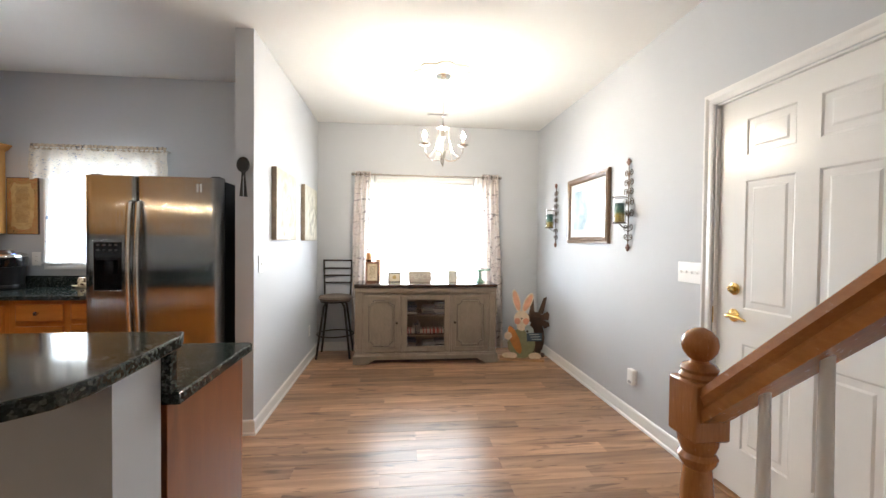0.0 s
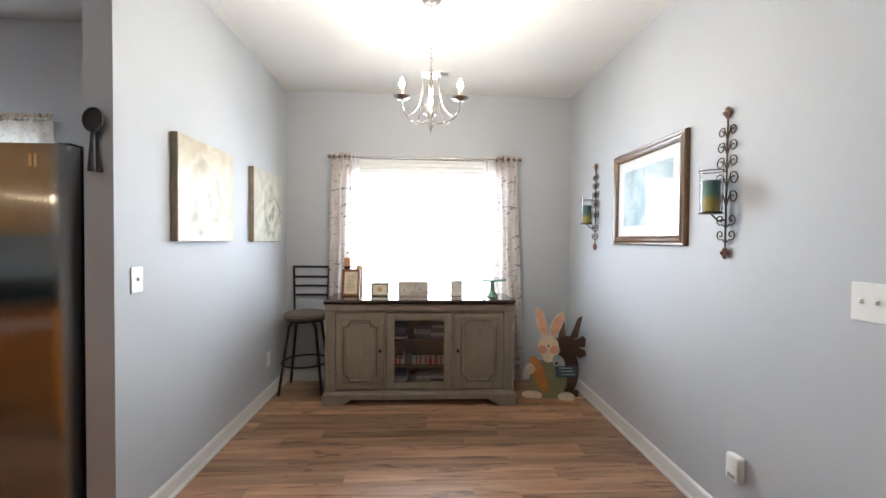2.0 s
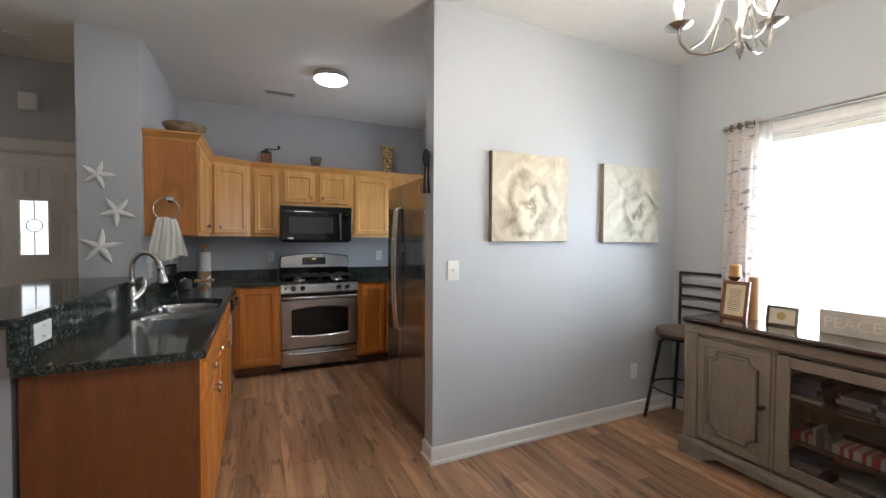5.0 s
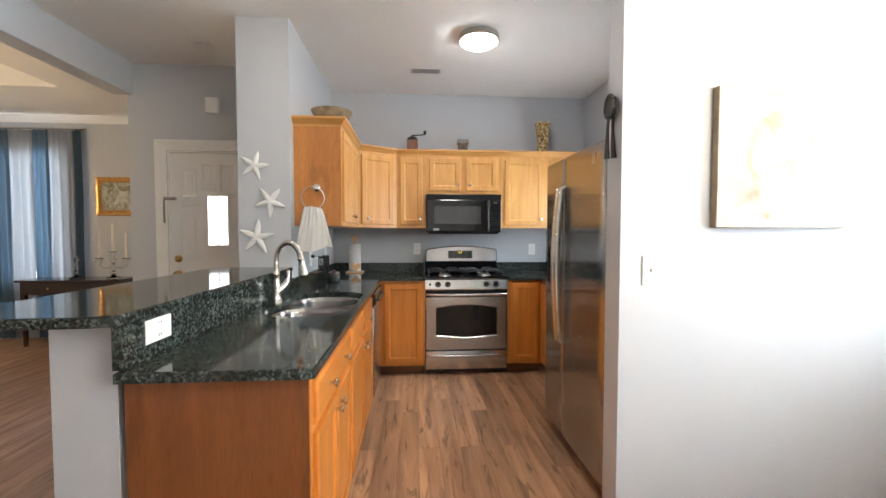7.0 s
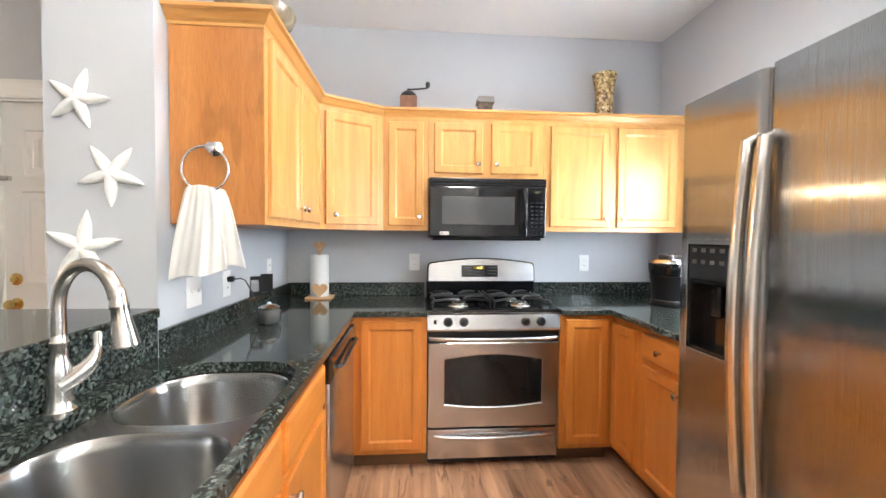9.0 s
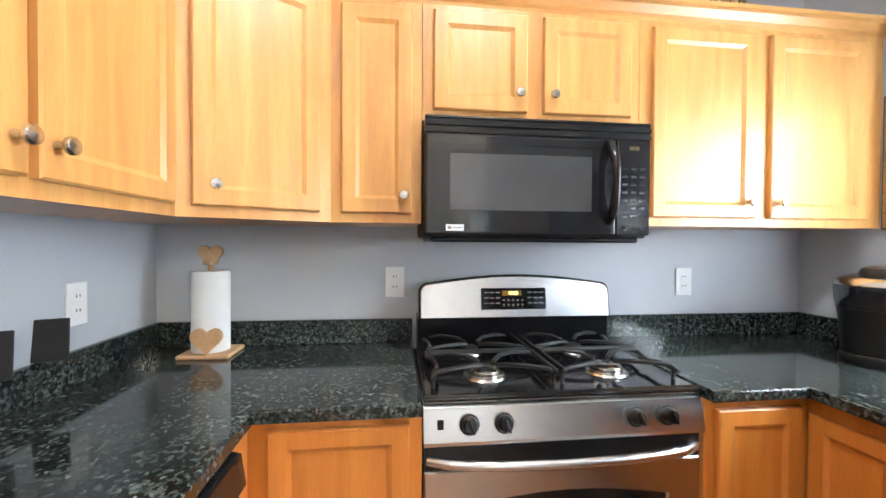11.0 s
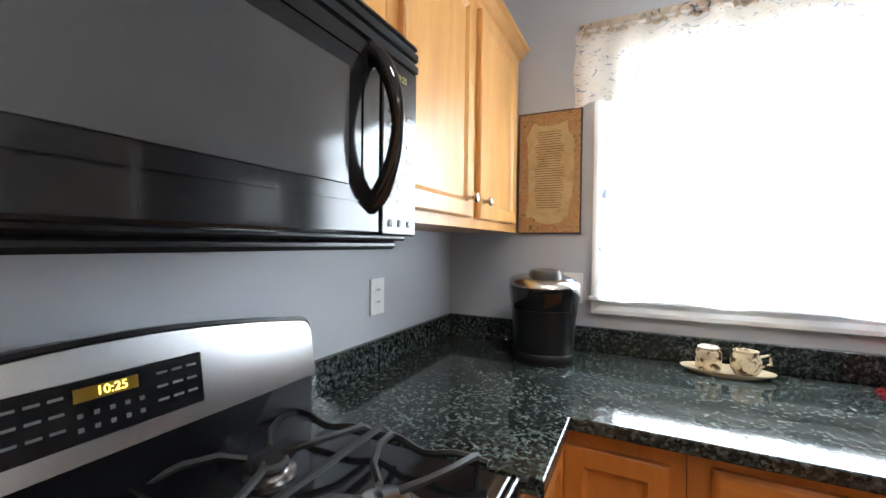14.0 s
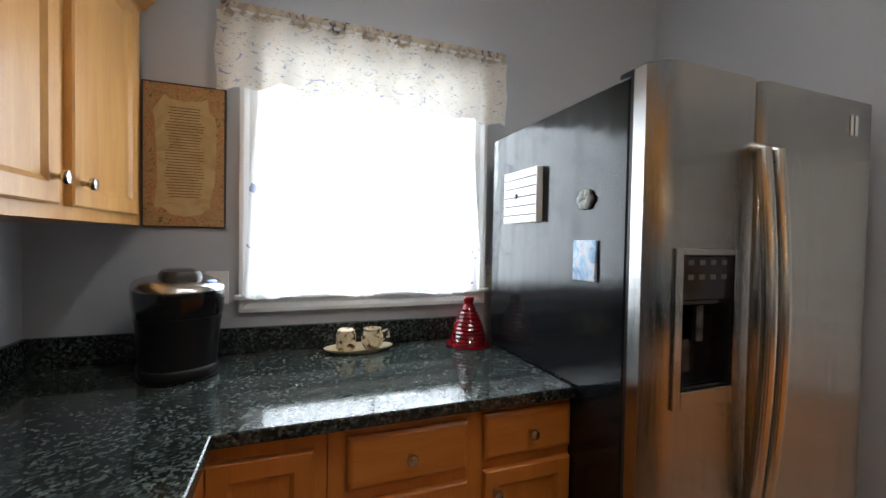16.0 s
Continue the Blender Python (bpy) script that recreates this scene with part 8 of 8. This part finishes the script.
single("mosaic_vase", b, vm, (-3.17, 3.78, gz), "gold mosaic glass flared vase", "vase", smooth=True)

# ---- refrigerator magnets ----
mg = thing("magnet_notepad", (FX0, 3.91, 1.40), "white ruled notepad held by a magnet", "notepad")
b = bmesh.new()
box(b, FX0 - 0.022, FX0 + 0.0025, 3.80, 4.02, 1.40, 1.585, 0.002)
part("pad", b, plain("pad_white", (0.72, 0.72, 0.70), 0.6), mg)
for i in range(5):
    b = bmesh.new()
    box(b, FX0 - 0.0232, FX0 - 0.0222, 3.805, 4.015, 1.425 + i * 0.032, 1.429 + i * 0.032)
    part("ruled_line", b, M_BLACK_M, mg)
b = bmesh.new()
lathe(b, [(0.010, 0), (0.008, 0.004), (0, 0.005)], m=pose(FX0 - 0.0222, 3.93, 1.495, 0, -90, 0), segs=10)
part("magnet_dot", b, M_BLACK, mg)
M_PEWTER = blotchy("pewter_leaf", [(0.05, 0.05, 0.04), (0.16, 0.15, 0.12), (0.26, 0.24, 0.19)], 40.0, 0.5)
gm = thing("leaf_magnet", (FX0, 3.585, 1.44), "small sculpted leaf refrigerator magnet", "magnet")
for q in range(6):
    a = q * 1.05
    b = bmesh.new()
    lathe(b, [(0.0, 0), (0.016, 0.003), (0.014, 0.010), (0.0, 0.014)], m=Matrix.Translation((FX0 + 0.0025, 3.585 + 0.018 * math.cos(a), 1.455 + 0.016 * math.sin(a))) @ pose(0, 0, 0, 0, -90, 0), segs=10)
    part("leaf", b, M_PEWTER, gm, smooth=True)
b = bmesh.new()
box(b, FX0 - 0.006, FX0 + 0.0025, 3.535, 3.63, 1.225, 1.34, 0.002)
single("picture_magnet", b, blotchy("blue_floral_card", [(0.10, 0.22, 0.45), (0.25, 0.45, 0.68), (0.62, 0.70, 0.78), (0.60, 0.25, 0.45)], 16.0, 0.4), (FX0, 3.58, 1.22), "blue floral picture magnet", "magnet")

# ---- across the hall ----
b = bmesh.new()
box(b, XD + 0.0005, XD + 0.05, 0.675, 0.785, 2.34, 2.475, 0.010, 2)
single("door_chime", b, M_PLASTIC, (XD, 0.73, 2.34), "white plastic door chime box on the wall", "door chime", smooth=True)
gfp = thing("gilt_framed_painting", (XF, -1.22, 1.53), "small landscape painting in a gilt frame", "painting")
M_GILT = plain("worn_gilt", (0.52, 0.28, 0.08), 0.32, 0.6, var=0.3, scale=40)
b = bmesh.new()
gy0, gy1, gz0, gz1 = -1.49, -0.95, 1.53, 2.01
loft(b, [[(XF + d, gy0 + i, gz0 + i), (XF + d, gy1 - i, gz0 + i), (XF + d, gy1 - i, gz1 - i), (XF + d, gy0 + i, gz1 - i)] for i, d in ((0, 0.0005), (0, 0.02), (0.012, 0.035), (0.035, 0.028), (0.055, 0.034), (0.07, 0.015))], False, False)
part("frame", b, M_GILT, gfp, "worn gilt frame")
b = bmesh.new()
box(b, XF + 0.002, XF + 0.016, gy0 + 0.065, gy1 - 0.065, gz0 + 0.065, gz1 - 0.065)
part("painting", b, blotchy("winter_landscape", [(0.06, 0.07, 0.04), (0.18, 0.17, 0.10), (0.40, 0.42, 0.38), (0.55, 0.58, 0.58)], 8.0, 0.5), gfp)
M_EBONY = wood("dark_mahogany", (0.018, 0.008, 0.006), (0.04, 0.016, 0.012), (8, 1, 8), 0.18, coat=0.6)
tb = thing("console_table", (-4.17, -1.55, 0), "dark polished mahogany console table with a drawer", "table")
b = bmesh.new()
slab(b, round_rect(-4.38, -3.96, -2.12, -0.98, 0.04, 4), 0.745, 0.77, (), 0.006)
part("tabletop", b, M_EBONY, tb)
b = bmesh.new()
box(b, -4.35, -3.99, -2.06, -1.04, 0.60, 0.745, 0.003)
part("apron", b, M_EBONY, tb)
b = bmesh.new()
lathe(b, [(0.006, 0), (0.010, 0.012), (0.0, 0.018)], m=pose(-3.99, -1.75, 0.67, 0, 90, 0), segs=10)
part("knob", b, M_BRASS, tb)
for xx in (-4.33, -4.01):
    for yy in (-2.03, -1.07):
        b = bmesh.new()
        loft(b, [[(xx - s, yy - s, z), (xx + s, yy - s, z), (xx + s, yy + s, z), (xx - s, yy + s, z)] for s, z in ((0.014, 0.0), (0.024, 0.60))])
        part("leg", b, M_EBONY, tb)
M_CRYSTAL = glass("crystal")
M_TAPER = plain("white_taper", (0.75, 0.73, 0.68), 0.5, relief=0)


def candle_holder(x, y, arms, label):
    """A cut crystal stem with curved arms; each arm is (offset, height of its cup, length of its candle)."""
    c = thing("crystal_candelabra", (x, y, 0.77), label, "candle holder", "crystal candle holders")
    b2 = bmesh.new()
    lathe(b2, [(0.070, 0), (0.072, 0.010), (0.035, 0.024), (0.014, 0.045), (0.030, 0.070), (0.013, 0.095), (0.024, 0.13), (0.012, 0.165), (0.022, 0.20), (0.034, 0.225), (0.034, 0.235), (0.014, 0.23), (0.016, 0.265)], x, y, 0.77, 18)
    part("stem", b2, M_CRYSTAL, c, smooth=True)
    for dy, up, tall in arms:
        b2 = bmesh.new()
        if dy:
            tube(b2, [(x, y, 0.955), (x, y + dy * 0.3, 0.895), (x, y + dy * 0.7, 0.885), (x, y + dy, 0.92), (x, y + dy, 0.77 + up - 0.02)], 0.009, 8)
        else:
            tube(b2, [(x, y, 1.03), (x, y, 0.77 + up - 0.02)], 0.009, 8)
        lathe(b2, [(0.009, -0.025), (0.042, -0.012), (0.045, -0.006), (0.016, -0.008), (0.018, 0.020)], x, y + dy, 0.77 + up, 14)
        for k in range(6):
            a = k * math.pi / 3
            lathe(b2, [(0.0, 0.0), (0.006, -0.012), (0.008, -0.03), (0.0, -0.055)], x + 0.038 * math.cos(a), y + dy + 0.038 * math.sin(a), 0.77 + up - 0.012, 6)
        part("arm", b2, M_CRYSTAL, c, smooth=True)
        b2 = bmesh.new()
        lathe(b2, [(0.0125, -0.005), (0.010, tall), (0.003, tall + 0.02)], x, y + dy, 0.77 + up, 10)
        part("taper_candle", b2, M_TAPER, c, "white taper candle", smooth=True)


candle_holder(-4.15, -1.145, ((-0.155, 0.25, 0.28), (0.0, 0.33, 0.31), (0.150, 0.25, 0.28)), "clear crystal candelabra with white taper candles")
candle_holder(-4.18, -1.59, (), "clear crystal candle holder without a candle")
M_BLUE = fabric("slate_blue_drape", (0.075, 0.125, 0.18), 0.12, weave=500)
M_GREYD = fabric("pale_grey_drape", (0.22, 0.24, 0.27), 0.10, weave=500)
for nm, y0, y1, m_, lab, s in (("window_curtain", -1.70, -1.59, M_BLUE, "slate blue floor length drape", 21), ("window_curtain", -1.985, -1.69, M_GREYD, "silvery grey drape with a white heading", 22), ("window_curtain", -2.16, -1.97, M_BLUE, "slate blue floor length drape", 23), ("window_curtain", -2.44, -2.15, M_GREYD, "silvery grey drape with a white heading", 24), ("window_curtain", -2.66, -2.42, M_BLUE, "slate blue floor length drape", 25)):
    ob = drape(nm, 0, y1 - y0, 0.03, 2.56, 0, 3, 0.025, m_, lab, group="far room drapes", seed=s)
    ob.matrix_world = pose(XF + 0.085, y0, 0.03, 0, 0, 90) @ Matrix.Translation(((y1 - y0) / 2, 0, 0))
fr_rod = thing("curtain_rod", (XF + 0.085, -2.1, 2.58), "pewter curtain rod with a crystal end", "curtain rod")
b = bmesh.new()
tube(b, [(XF + 0.085, -2.75, 2.575), (XF + 0.085, -1.57, 2.575)], 0.011, 10)
lathe(b, [(0.0, -0.02), (0.022, 0.0), (0.0, 0.03)], m=pose(XF + 0.085, -1.55, 2.575, -90, 0, 0), segs=12)
part("pole", b, M_NICKEL, fr_rod, smooth=True)
b = bmesh.new()
tube(b, [(XF + 0.001, -1.64, 2.58), (XF + 0.085, -1.64, 2.575)], 0.006, 8)
part("bracket", b, M_NICKEL, fr_rod)
b = bmesh.new()
sweep(b, [(XF, -2.9), (XF, 0.02)], [(0.0, CEIL - 0.09), (0.012, CEIL - 0.09), (0.02, CEIL - 0.07), (0.05, CEIL - 0.025), (0.06, CEIL - 0.012), (0.06, CEIL - 0.0005), (0.0, CEIL - 0.0005)])
tagged(part("crown_trim", b, M_WHITE), "white crown trim in the far room", kind="structure")


# ---- chandelier over the far room, under the raised tray ----
HX, HY, HZ = -2.27, -1.78, CEIL + 0.3
fch = thing("chandelier", (HX, HY, HZ), "bronze candle chandelier hanging in the far room, lit", "chandelier")
b = bmesh.new()
lathe(b, [(0.0, -0.04), (0.03, -0.034), (0.06, -0.012), (0.066, 0.0)], HX, HY, HZ, 24)
part("canopy", b, M_WIRE, fch, smooth=True)
b = bmesh.new()
tube(b, [(HX, HY, HZ - 0.03), (HX, HY, 2.12)], 0.006, 8)
part("stem", b, M_WIRE, fch)
b = bmesh.new()
lathe(b, [(0.0, 1.64), (0.014, 1.65), (0.020, 1.67), (0.010, 1.70), (0.024, 1.75), (0.030, 1.80), (0.014, 1.86), (0.012, 1.98), (0.026, 2.03), (0.016, 2.10), (0.008, 2.14)], HX, HY, 0, 18)
part("column", b, M_WIRE, fch, smooth=True)
for i in range(5):
    a = radians(72 * i + 18)
    ux, uy = math.cos(a), math.sin(a)
    b = bmesh.new()
    tube(b, [(HX + r * ux, HY + r * uy, z) for r, z in ((0.015, 1.76), (0.08, 1.70), (0.16, 1.69), (0.23, 1.73), (0.26, 1.78))], 0.006, 8)
    lathe(b, [(0.008, 1.778), (0.036, 1.788), (0.038, 1.792), (0.012, 1.790)], HX + 0.26 * ux, HY + 0.26 * uy, 0, 16)
    arm = part("arm", b, M_WIRE, fch, smooth=True)
    b = bmesh.new()
    lathe(b, [(0.011, 1.79), (0.011, 1.835), (0.006, 1.838)], HX + 0.26 * ux, HY + 0.26 * uy, 0, 12)
    part("candle_sleeve", b, M_SLEEVE, arm, smooth=True)
    b = bmesh.new()
    lathe(b, [(0.005, 1.838), (0.013, 1.850), (0.016, 1.864), (0.012, 1.880), (0.005, 1.896), (0.0, 1.904)], HX + 0.26 * ux, HY + 0.26 * uy, 0, 12)
    part("bulb", b, M_BULB_FAR, arm, "glowing candle bulb", smooth=True)


# ---- floor planks ----
PW, PL = 0.128, 1.22
rng = random.Random(4)


def plank_mesh(length):
    b2 = bmesh.new()
    w, e = PW - 0.0010, 0.0006
    loft(b2, [[(0, 0, -0.012), (length, 0, -0.012), (length, w, -0.012), (0, w, -0.012)], [(0, 0, -e), (length, 0, -e), (length, w, -e), (0, w, -e)], [(e, e, 0), (length - e, e, 0), (length - e, w - e, 0), (e, w - e, 0)]], False, True)
    bmesh.ops.recalc_face_normals(b2, faces=b2.faces)
    me = bpy.data.meshes.new("floor_plank")
    b2.to_mesh(me)
    b2.free()
    me.materials.append(M_FLOOR)
    return me


MESHES = {}
far_planks = bmesh.new()


def lay(x0, x1, y, near):
    length = round(x1 - x0 - 0.0012, 2)
    if length < 0.02:
        return
    if near:
        if length not in MESHES:
            MESHES[length] = plank_mesh(length)
        ob = new("floor_plank", MESHES[length])
        ob.location = (x0, y, 0)
        ob.parent = FLOOR
    else:
        box(far_planks, x0, x0 + length, y, y + PW - 0.0016, -0.012, 0)


y = YREAR + 0.004
while y < YB:
    spans = [(XF, XR)] if y < -0.1 else [(XD, XR)] if y < YS0 - 0.1 else [(XW, XR)] if y < YK - 0.06 else [(XP1, XR)]
    if YP < y < YK - 0.06:
        spans = [(XW, XP0), (XP1, XR)]
    for sx0, sx1 in spans:
        x = sx0 - rng.choice([0.1, 0.35, 0.6, 0.85, 1.1])
        while x < sx1:
            a0, a1 = max(x, sx0), min(x + PL, sx1)
            lay(a0, a1, y, y > 0.9 and not (a1 < -2.6 or (a1 < -0.4 and y < 1.95)))
            x += PL
    y += PW
fp = part("plank_field", far_planks, wood("laminate_plank_far", (0.245, 0.130, 0.072), (0.565, 0.338, 0.200), (0.9, 11, 11), 0.34, knots=0.42, coat=0.10, ring=7), None)
fp.parent = FLOOR
tagged(fp, kind="stuff")
